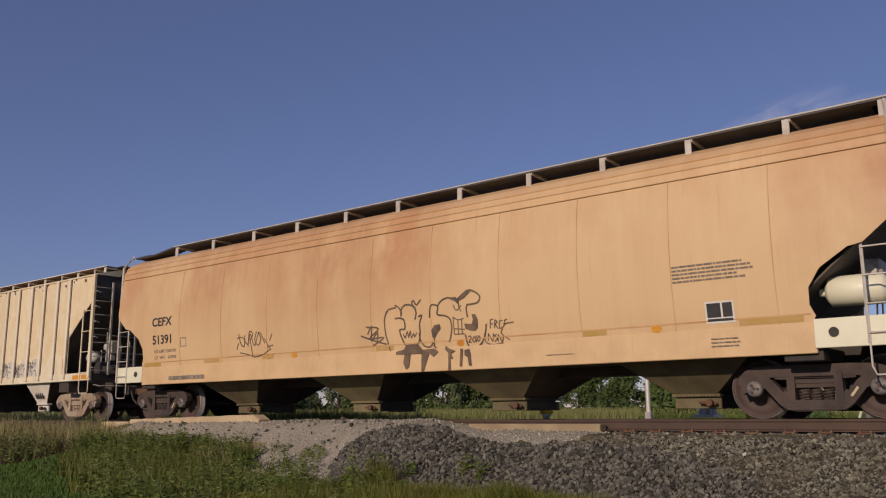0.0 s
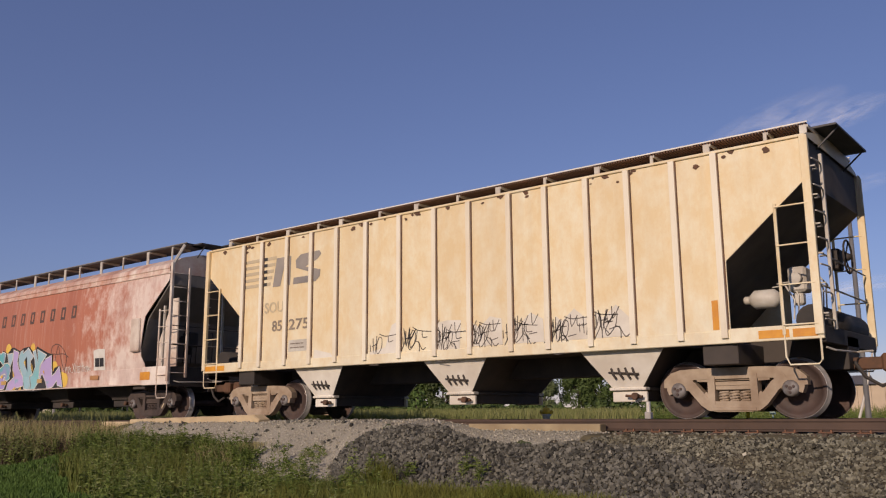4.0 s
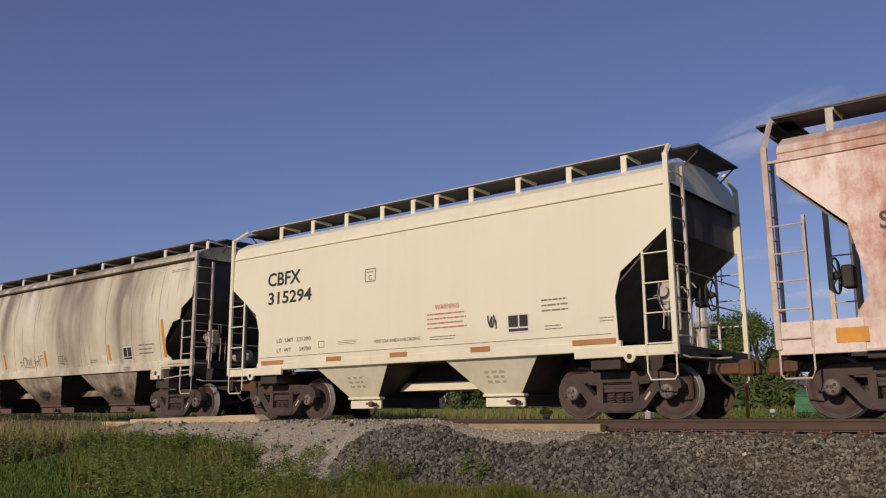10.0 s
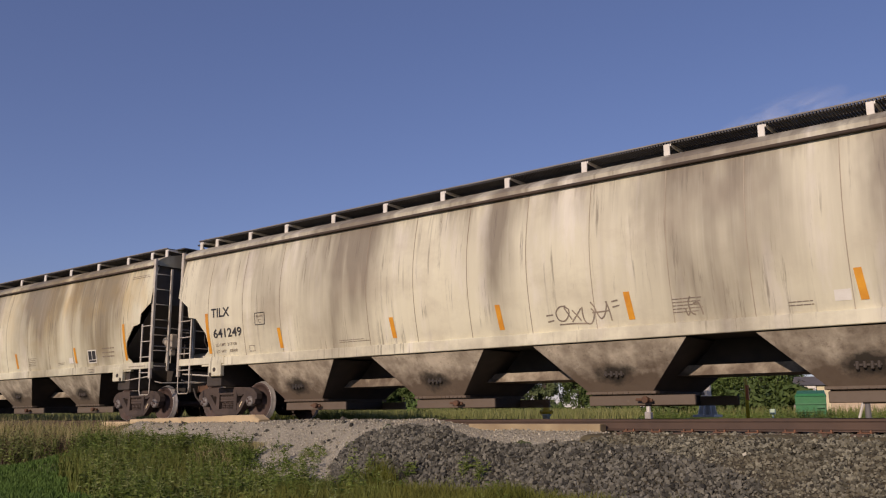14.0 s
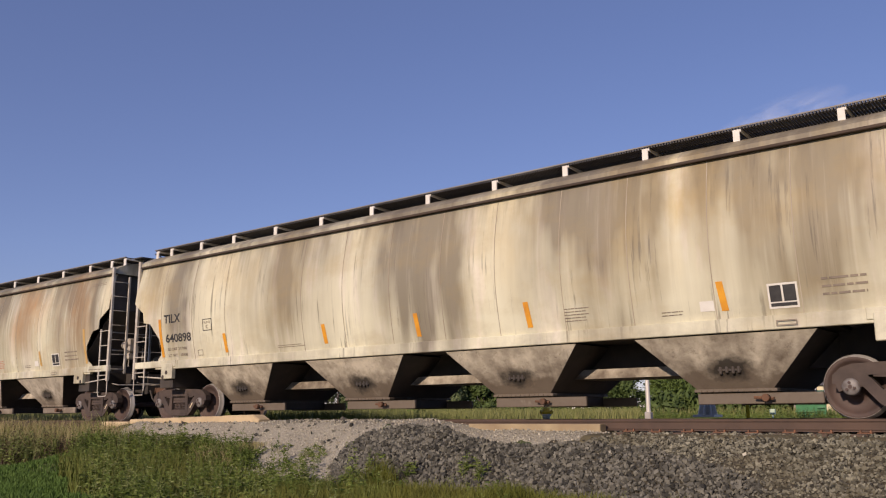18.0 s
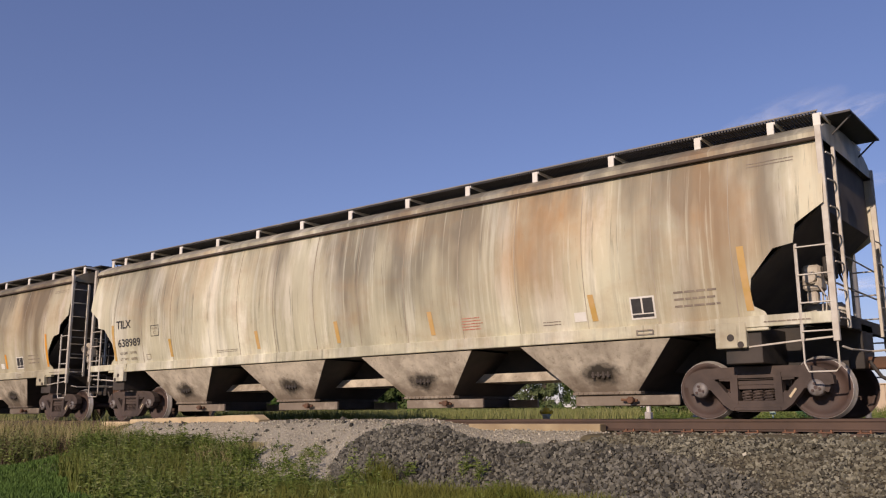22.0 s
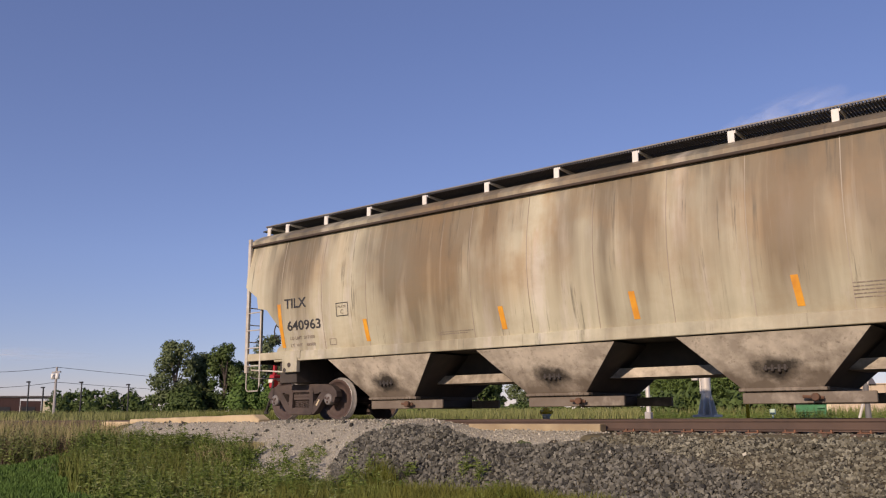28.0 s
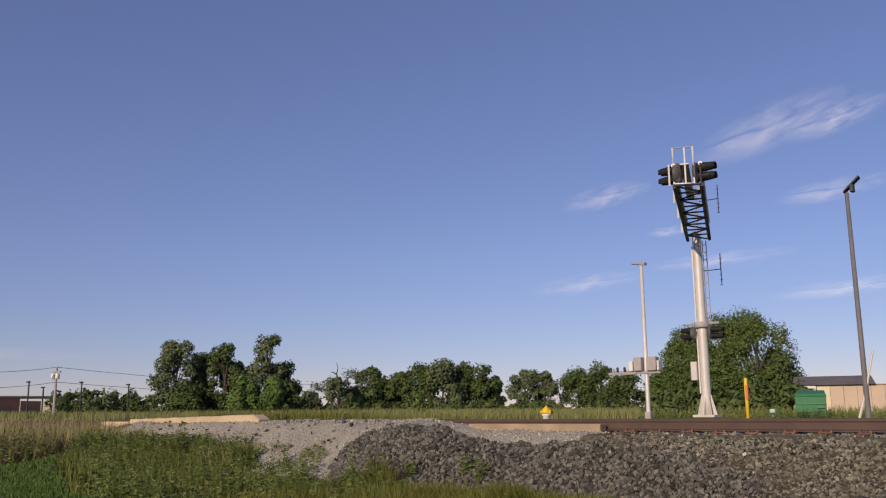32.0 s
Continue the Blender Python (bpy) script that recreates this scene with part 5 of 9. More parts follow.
def verge():
    rnd = random.Random(21)
    roots, hs = [], []
    while len(roots) < 17000:
        x, y = rnd.uniform(-18.6, -4.4), rnd.uniform(8.0, 11.2)
        g = top_height(x, y)
        t = verge_top(x) + 0.14 * noise.noise((x * 1.1, y * 1.3, 4)) - 0.10
        h = (t - g) * rnd.uniform(0.35, 1.0)
        h *= 0.82
        if h < 0.05 or on_lawn(x, y):
            continue
        roots.append((x, y, g))
        hs.append(h)
    blades("verge_grass", roots, hs, 0.0085, 0.4, GRASS, 5, "rank green grass on the verge below the ballast")
    # upright leafy weeds
    spots = []
    for i in range(4800):
        x = rnd.choice((rnd.uniform(-18.8, -12.0), rnd.uniform(-18.8, -12.0), rnd.uniform(-31, -18), rnd.uniform(-31, -18), rnd.uniform(-28, -18), rnd.uniform(-12.4, -8.6), rnd.uniform(-12.4, -5.0)))
        y = rnd.uniform(7.0, 11.3) if x < -11.2 else rnd.uniform(7.0, 10.4)
        if x < -18:
            y = lawn_edge(x) + rnd.uniform(0.0, 1.1)
        if on_lawn(x, y) or noise.noise((x * 1.5, y * 1.5, 6)) < -0.08 or (-14.7 < x < -13.4 and y > 10.4):
            continue
        if x > -9.6 and rnd.random() < 0.75:
            continue
        g = top_height(x, y)
        top = verge_top(x) if x > -18.6 else -0.36
        h = (top - g) * rnd.uniform(0.42, 1.0) + 0.30 * noise.noise((x * 1.1, y * 1.1, 12)) + (rnd.uniform(0.1, 0.3) if rnd.random() < 0.10 else 0)
        kind = rnd.choice((0, 0, 1, 1, 2)) if x > -18.6 else rnd.choice((0, 2, 2, 3))
        spots.append((x, y, g, max(0.14, h), kind))
    for x, y, top in ((-8.2, 11.0, -0.42), (-10.0, 10.7, -0.50), (-9.2, 10.6, -0.62), (-15.6, 10.6, 0.04), (-14.6, 10.7, -0.08), (-8.05, 10.9, -0.55), (-12.3, 10.7, -0.40), (-17.3, 11.0, 0.02), (-17.0, 10.9, -0.05), (-15.4, 10.7, -0.1), (-7.1, 10.2, -0.75), (-14.17, 11.2, -0.12), (-15.22, 11.2, -0.18), (-16.08, 11.2, -0.02), (-13.8, 11.0, -0.34), (-18.1, 11.2, -0.16)):
        for j in range(7):
            xx, yy = x + rnd.uniform(-0.13, 0.13), y + rnd.uniform(-0.13, 0.13)
            g = top_height(xx, yy)
            spots.append((xx, yy, g, (top - g) * (1 - 0.08 * j), j % 2))
    crest = [(-20.0, -0.20), (-18.1, -0.18), (-17.2, -0.26), (-16.6, -0.22), (-15.6, -0.27), (-15.2, -0.18), (-14.8, -0.42), (-14.2, -0.22), (-13.8, -0.32), (-13.3, -0.49), (-12.6, -0.69)]
    for i in range(620):
        x, y = rnd.uniform(-19.2, -12.7), rnd.uniform(10.5, 11.6)
        g = top_height(x, y)
        h = (lerp_table(crest, x) - g) * rnd.uniform(0.62, 1.02)
        if h > 0.12 and noise.noise((x * 1.8, y * 1.2, 17)) > -0.25:
            spots.append((x, y, g, h, rnd.choice((0, 1, 1, 2))))
    weeds(spots, (WEED, WEED_DARK, WEED_PALE, BROWN_WEED), 31, "verge_weeds", "leafy weeds standing on the verge")
    # feathery low grass before the stones
    roots, hs = [], []
    while len(roots) < 34000:
        x, y = rnd.uniform(-9.9, -4.2), rnd.uniform(7.6, 10.5)
        k = noise.noise((x * 1.3, y * 1.3, 15))
        if y > 10.45 - 0.12 * (x + 11) + 0.3 * k:
            continue
        roots.append((x, y, top_height(x, y)))
        hs.append(max(0.08, (0.30 + 0.26 * k) * rnd.uniform(0.5, 1.0)))
    blades("feathery_grass", roots, hs, 0.006, 0.55, FUZZ, 15, "low feathery yellow-green grass before the stone heap")
    # lawn
    roots = [(x, y, ground_height(x, y)) for x, y in ((rnd.uniform(-28, -10), rnd.uniform(5.5, 11.2)) for _ in range(60000)) if on_lawn(x, y)]
    blades("lawn_grass", roots, [rnd.uniform(0.05, 0.12) for _ in roots], 0.012, 0.7, LAWN, 9, "short mown lawn")
    # dry straw and brown stalks between lawn and road
    roots, hs = [], []
    for _ in range(5000):
        x = rnd.choice((rnd.uniform(-34, -17), rnd.uniform(-34, -17), rnd.uniform(-14.7, -13.6)))
        y = rnd.uniform(max(10.8, lawn_edge(x) + 0.9), max(13.2, lawn_edge(x) + 2.4)) if x < -17 else rnd.uniform(10.5, 11.5)
        g = ground_height(x, y)
        t = lerp_table([(-34, 0.35), (-25, 0.22), (-21, 0.02), (-18, -0.22), (-15, -0.34), (-14, -0.36), (-13, -0.6)], x) + 0.12 * noise.noise((x, y, 9))
        if abs(y - TRACK_Y) < 1.4 or t - g < 0.05:
            continue
        else:
            roots.append((x, y, g))
            hs.append((t - g) * rnd.uniform(0.35, 1.0))
    for _ in range(1500):
        x, y = rnd.uniform(-24.5, -18.3), rnd.uniform(11.3, 12.4)
        g = ground_height(x, y)
        roots.append((x, y, g))
        hs.append(max(0.08, (-0.04 - 0.07 * max(0, x + 20.5) - g) * rnd.uniform(0.5, 1.0)))
    blades("dry_verge_grass", roots, hs, 0.007, 0.5, DRY, 10, "tall dry straw-coloured grass by the road")
    roots, hs = [], []
    for _ in range(2600):
        x, y = (rnd.uniform(-20.6, -18.0), rnd.uniform(10.2, 11.1)) if rnd.random() < 0.7 else (rnd.uniform(-25.5, -14.5), rnd.uniform(9.6, 11.0))
        if on_lawn(x, y):
            continue
        g = ground_height(x, y)
        roots.append((x, y, g))
        hs.append(rnd.uniform(0.10, 0.36))
    blades("withered_weeds", roots, hs, 0.014, 0.5, BROWN_WEED, 11, "withered brown weeds above the lawn", "weeds")
    # far side of the track and the long field
    roots, hs, ws, scrub = [], [], [], []
    for _ in range(130000):
        d = 19 + 95 * rnd.random() ** 1.6
        a = radians(rnd.uniform(8, 72))
        x, y = -d * math.sin(a), d * math.cos(a)
        if y < 22 or (x > -22 and y < 34):
            y = (24 if x < -22 else 36) + rnd.random() * 12
        roots.append((x, y, ground_height(x, y)))
        if x > -0.49 * y and y < 60:
            scrub.append((x, y, ground_height(x, y), rnd.uniform(0.35, 0.75), rnd.choice((0, 0, 1, 2))))
            roots.pop()
            continue
        k = noise.noise((x * 0.05, y * 0.05, 2))
        hs.append((0.52 + 0.0085 * d + 0.22 * k) * rnd.uniform(0.3, 1.0))
        ws.append(0.004 + 0.0004 * d)
    blades("field_grass", roots, hs, ws, 0.3, FIELD, 12, "tall green and straw-coloured grass of the open field")
    weeds(scrub[:2200], (WEED, WEED_DARK, LEAF_FIELD), 33, "field_scrub", "low green scrub growing round the mast")
    roots, hs = [], []
    for _ in range(9000):
        x, y = rnd.uniform(-30, -14.5), rnd.uniform(16.9, 19.5)
        roots.append((x, y, ground_height(x, y)))
        hs.append(rnd.uniform(0.25, 0.62) * (1.2 if -24 < x < -17 else 0.8))
    blades("trackside_grass", roots, hs, 0.014, 0.5, GRASS, 13, "green grass along the far side of the track")
    roots, hs = [], []
    for _ in range(26000):
        x, y = rnd.uniform(-75, -21), rnd.uniform(11.5, 17.0)
        if y < lawn_edge(x) + 0.6 or abs(y - TRACK_Y) < 1.7:
            continue
        roots.append((x, y, ground_height(x, y)))
        hs.append(rnd.uniform(0.3, 0.7) if abs(y - TRACK_Y) > 2.2 else rnd.uniform(0.1, 0.25))
    blades("far_verge_grass", roots, hs, 0.009, 0.55, FIELD, 14, "tall mixed grass beside the distant track")


verge()


# ---- trees ----
LEAF_A = leaf_mat("grey_green_leaves", (0.12, 0.155, 0.062), (0.165, 0.19, 0.085), (0.08, 0.105, 0.04), 0.3)
LEAF_B = leaf_mat("dark_green_leaves", (0.075, 0.115, 0.028), (0.11, 0.15, 0.042), (0.055, 0.085, 0.022), 0.3)
LEAF_C = leaf_mat("bright_green_leaves", (0.128, 0.210, 0.045), (0.105, 0.173, 0.038), (0.075, 0.128, 0.030), 0.3)
LEAF_NEAR = leaf_mat("sunlit_green_leaves", (0.10, 0.155, 0.034), (0.145, 0.19, 0.05), (0.07, 0.11, 0.025), 0.3)
BARK = plain("grey_brown_bark", (0.12, 0.09, 0.07), (0.07, 0.055, 0.045), 4, 0.95, 0, 0.5)


def tree(x, y, height, width, mat, seed, label, n=2600, clumps=26, low=0.12, leaf=0.30, bare=False, name="tree"):
    """A trunk with limbs, and a crown of leaf clumps round the limbs' ends."""
    rnd = random.Random(seed)
    g = ground_height(x, y)
    t = tagged(new(name), label, "tree" if name == "tree" else "shrub")
    t.location = (x, y, g)
    bm = bmesh.new()
    r0 = height * 0.022 + 0.05
    trunk = [(0, 0, -0.2), (rnd.uniform(-.2, .2), rnd.uniform(-.2, .2), height * 0.35), (rnd.uniform(-.4, .4), rnd.uniform(-.4, .4), height * 0.72)]
    tube(bm, trunk, r0, 7, r0 * 0.35)
    ends = []
    for i in range(clumps):
        k = rnd.uniform(low, 1.0)
        prof = math.sin(math.pi * min(1, max(0.08, (k - low * 0.5) / (1.06 - low * 0.5)))) ** 0.6
        a = rnd.uniform(0, 2 * math.pi)
        r = width / 2 * prof * math.sqrt(rnd.uniform(0.2, 1.0)) * (0.84 + 0.3 * noise.noise((math.cos(a) * 1.6 + seed, math.sin(a) * 1.6, k * 3)))
        ends.append((r * math.cos(a), r * math.sin(a), height * k * 0.93))
        if i % 2 == 0 or bare:
            s = height * max(0.1, k * 0.6 - 0.05)
            tube(bm, [(0, 0, s), (ends[-1][0] * 0.5, ends[-1][1] * 0.5, s + (ends[-1][2] - s) * 0.65), ends[-1]], r0 * 0.35, 5, 0.02)
    part("trunk", fix(bm), BARK, t)
    pts, sizes, faces_out = [], [], []
    for e in ends:
        if bare and rnd.random() < 0.45:
            continue
        cr = width * rnd.uniform(0.09, 0.24) + 0.12
        for j in range(n // clumps):
            d = Vector((rnd.gauss(0, 1), rnd.gauss(0, 1), rnd.gauss(0.25, 0.8))).normalized() * cr * rnd.uniform(0.5, 1.15)
            p = Vector(e) + d
            if p.z > 0.05:
                pts.append(tuple(p))
                sizes.append(leaf)
                faces_out.append(tuple(d / cr + Vector((0, 0, 0.25))))
    v, f = leaves(pts, sizes, seed, 0.8, faces_out)
    part("crown", raw(v, f, mat), None, t)
    return t


def bearing(px_deg, dist):
    a = radians(px_deg)
    return -dist * math.sin(a), dist * math.cos(a)


GREYG, DARKG, BRIGHTG = "grey-green leafy tree at the edge of the field", "dark green broad tree at the edge of the field", "bright green young tree among taller ones"
for i, (deg, dist, h, w, mat, low, lab) in enumerate((
        (55.75, 110, 10.0, 5.4, LEAF_A, 0.18, GREYG), (54.1, 113, 9.2, 3.4, LEAF_A, 0.1, GREYG), (52.7, 110, 9.9, 4.2, LEAF_B, 0.08, DARKG), (51.9, 112, 7.2, 3.4, LEAF_B, 0.08, DARKG),
        (50.0, 110, 10.6, 4.6, LEAF_A, 0.08, GREYG), (49.0, 112, 7.0, 3.6, LEAF_B, 0.06, DARKG), (51.5, 104, 5.0, 3.6, LEAF_C, 0.08, BRIGHTG), (49.6, 104, 5.0, 3.0, LEAF_C, 0.08, BRIGHTG),
        (48.6, 112, 4.4, 4.0, LEAF_B, 0.05, DARKG), (55.0, 108, 3.8, 5.0, LEAF_B, 0.05, DARKG),
        (43.5, 150, 8.6, 6.0, LEAF_B, 0.06, DARKG), (42.6, 150, 6.8, 4.5, LEAF_B, 0.06, DARKG), (41.3, 150, 7.8, 5.0, LEAF_B, 0.06, DARKG), (40.0, 150, 8.6, 7.5, LEAF_B, 0.06, DARKG),
        (38.6, 148, 9.4, 7.5, LEAF_A, 0.06, GREYG), (37.2, 152, 9.0, 6.5, LEAF_B, 0.06, DARKG), (36.0, 150, 8.6, 6.0, LEAF_B, 0.06, DARKG), (35.3, 152, 7.0, 4.5, LEAF_B, 0.06, DARKG),
        (33.2, 175, 9.4, 7.5, LEAF_A, 0.06, GREYG), (32.0, 175, 8.6, 5.5, LEAF_A, 0.06, GREYG), (29.8, 180, 9.4, 8.0, LEAF_B, 0.06, DARKG), (28.4, 180, 10.4, 8.5, LEAF_B, 0.06, DARKG), (26.6, 180, 7.8, 8.0, LEAF_B, 0.06, DARKG),
        (44.6, 142, 4.6, 4.0, LEAF_B, 0.06, DARKG), (47.2, 142, 4.2, 4.0, LEAF_A, 0.06, GREYG))):
    x, y = bearing(deg, dist)
    tree(x, y, h, w, mat, 100 + i, lab, 6400, 34, low, 0.33 if dist > 130 else 0.24)
x, y = bearing(45.5, 138)
dead = tree(x, y, 7.0, 4.2, LEAF_A, 140, "half-dead tree with bare crooked limbs", 3600, 26, 0.1, 0.22)
_r = Vector((math.cos(radians(45.5)), math.sin(radians(45.5)), 0))
_up = Vector((0, 0, 1))
for way, knots in ((-1, ((0.2, 4.4), (1.6, 4.7), (2.6, 4.2), (3.5, 4.9))), (-1, ((0.3, 3.4), (1.7, 3.6), (2.8, 3.0), (3.9, 3.4))), (1, ((0.6, 4.6), (2.0, 4.7), (3.2, 5.4), (3.9, 6.6))), (1, ((0.9, 5.6), (1.8, 6.6), (2.8, 6.9), (3.8, 6.5))),
                   (-1, ((0.1, 5.8), (0.3, 7.0), (0.1, 7.9), (0.35, 8.7))), (-1, ((0.2, 6.8), (0.9, 7.3), (1.3, 7.1))), (-1, ((1.6, 4.7), (2.0, 5.5), (2.6, 5.7))), (-1, ((2.8, 3.0), (3.4, 2.4), (4.0, 2.3)))):
    part("dead_limb", fix(tube(bmesh.new(), [_r * way * a + _up * b for a, b in knots], 0.13, 5, 0.03)), BARK, dead)
_rn = random.Random(6)
_p = []
for a, b, sz in ((-3.5, 5.2, 0.8), (-3.0, 4.6, 0.5), (3.4, 6.7, 0.9), (2.2, 7.2, 0.9), (1.4, 6.8, 1.0), (3.9, 6.2, 0.5)):
    for _ in range(110):
        q = _r * (a + _rn.gauss(0, sz * 0.45)) + _up * (b + _rn.gauss(0, sz * 0.38)) + Vector((_rn.gauss(0, 0.3), _rn.gauss(0, 0.3), 0))
        _p.append(tuple(q))
v, f = leaves(_p, 0.2, 3, 0.8)
part("limb_leaves", raw(v, f, LEAF_A), None, dead)
for i, (deg, dist, h, w, low) in enumerate(((23.0, 84, 8.6, 5.0, 0.06), (21.6, 80, 6.4, 5.4, 0.05), (20.3, 82, 9.4, 6.6, 0.05), (18.7, 80, 8.9, 5.6, 0.05), (17.3, 84, 6.4, 4.0, 0.05), (24.4, 88, 4.8, 4.0, 0.05))):
    x, y = bearing(deg, dist)
    tree(x, y, h, w, LEAF_NEAR, 160 + i, "broad dark green tree behind the signal mast", 16000, 46, low, 0.135)
for i in range(14):
    rnd = random.Random(200 + i)
    deg = 57.6 + 0.37 * i
    x, y = bearing(deg, 160 + rnd.uniform(-12, 12))
    tree(x, y, rnd.uniform(3.0, 5.2), rnd.uniform(4.0, 7.0), LEAF_B, 200 + i, "low dark shrub along the field's far edge", 520, 12, 0.05, 0.42, name="shrub")
for i in range(30):
    rnd = random.Random(300 + i)
    deg = 13.0 + 1.22 * i
    d = 70 + rnd.uniform(0, 14) if deg < 26 else 130 + rnd.uniform(0, 20)
    x, y = bearing(deg, d)
    tree(x, y, rnd.uniform(1.4, 2.4), rnd.uniform(3, 6), LEAF_B, 300 + i, "low green shrub at the foot of the trees", 900, 12, 0.02, 0.36, name="shrub")
for i in range(11):
    rnd = random.Random(400 + i)
    x, y = bearing(47.4 + 0.95 * i, 122 + rnd.uniform(-6, 6))
    tree(x, y, rnd.uniform(1.8, 3.2), rnd.uniform(4, 6.5), LEAF_B, 400 + i, "low dark shrub at the foot of the far trees", 520, 12, 0.05, 0.26, name="shrub")
x, y = bearing(40.4, 46)
tree(x, y, 1.75, 0.95, LEAF_C, 350, "small green sapling in the field", 420, 12, 0.1, 0.1, name="shrub")


# ---- signal mast, poles and yard beyond the track ----
MAST_STEEL = plain("pale_galvanised_mast_steel", (0.66, 0.62, 0.55), (0.55, 0.50, 0.44), 2.5, 0.45, 0.1)
POLE_GREY = plain("weathered_grey_pole", (0.40, 0.37, 0.34), (0.28, 0.25, 0.23), 3, 0.7)
SIGNAL_BLACK = plain("matt_black_signal_paint", (0.02, 0.02, 0.021), (0.035, 0.033, 0.032), 5, 0.55)
DARK_POLE = plain("dull_dark_pole_paint", (0.17, 0.165, 0.165), (0.12, 0.115, 0.11), 3, 0.7)
HEAD_GREY = plain("dark_grey_signal_housing", (0.13, 0.125, 0.12), (0.08, 0.075, 0.07), 5, 0.6)
YELLOW = plain("yellow_marker_paint", (0.80, 0.52, 0.02), (0.72, 0.44, 0.02), 4, 0.5)
RED_ORANGE = plain("orange_red_sticker", (0.75, 0.18, 0.04), (0.62, 0.14, 0.03), 6, 0.5)
GREEN_BIN = plain("green_bin_paint", (0.03, 0.20, 0.07), (0.022, 0.15, 0.055), 3, 0.5)
PALE_GREEN = plain("pale_green_plastic", (0.50, 0.62, 0.48), (0.42, 0.53, 0.40), 5, 0.6)
BEIGE_WALL = plain("beige_metal_siding", (0.58, 0.44, 0.30), (0.50, 0.38, 0.26), 1.2, 0.7)
CREAM_WALL = plain("pale_yellow_siding", (0.72, 0.62, 0.40), (0.64, 0.55, 0.35), 1.2, 0.7)
ROOF_GREY = plain("weathered_shingle_grey", (0.16, 0.14, 0.13), (0.11, 0.10, 0.095), 3, 0.9)
BRICK_FAR = plain("dull_red_brick_wall", (0.075, 0.036, 0.030), (0.055, 0.028, 0.024), 1.0, 0.9)


def signal_head(parent, at, turn, k=1.0):
    """A target head with two hooded lamps, one above the other; it faces its own -x."""
    m = pose(*at, 0, 0, turn)
    bm = bmesh.new()
    box(bm, 0.0, 0.14, -0.2 * k, 0.2 * k, -0.42 * k, 0.42 * k, 0.05)
    lathe(bm, [(0.40 * k, 0.0), (0.40 * k, 0.03), (0.34 * k, 0.10), (0.05, 0.16)], 20, axis="x")
    bm.transform(m)
    hd = part("signal_head", fix(bm), HEAD_GREY, parent, "dark grey housing with black hoods")
    for z in (-0.2 * k, 0.2 * k):
        bm = bmesh.new()
        n = 14
        rings = []
        for r, x, cutoff in ((0.195 * k, 0.0, 1.0), (0.19 * k, -0.30 * k, 0.97), (0.165 * k, -0.72 * k, 0.74)):
            rings.append([bm.verts.new((x, r * math.cos(a), z + r * math.sin(a) + 0.06 * x)) for a in (math.pi / 2 + (i / n - 0.5) * 2 * math.pi * cutoff * 0.93 for i in range(n + 1))])
        for a, b in zip(rings, rings[1:]):
            for i in range(n):
                bm.faces.new((a[i], b[i], b[i + 1], a[i + 1]))
        bmesh.ops.solidify(bm, geom=bm.faces[:], thickness=0.012)
        bm.transform(m)
        part("hood", fix(bm), SIGNAL_BLACK, hd)
    return hd


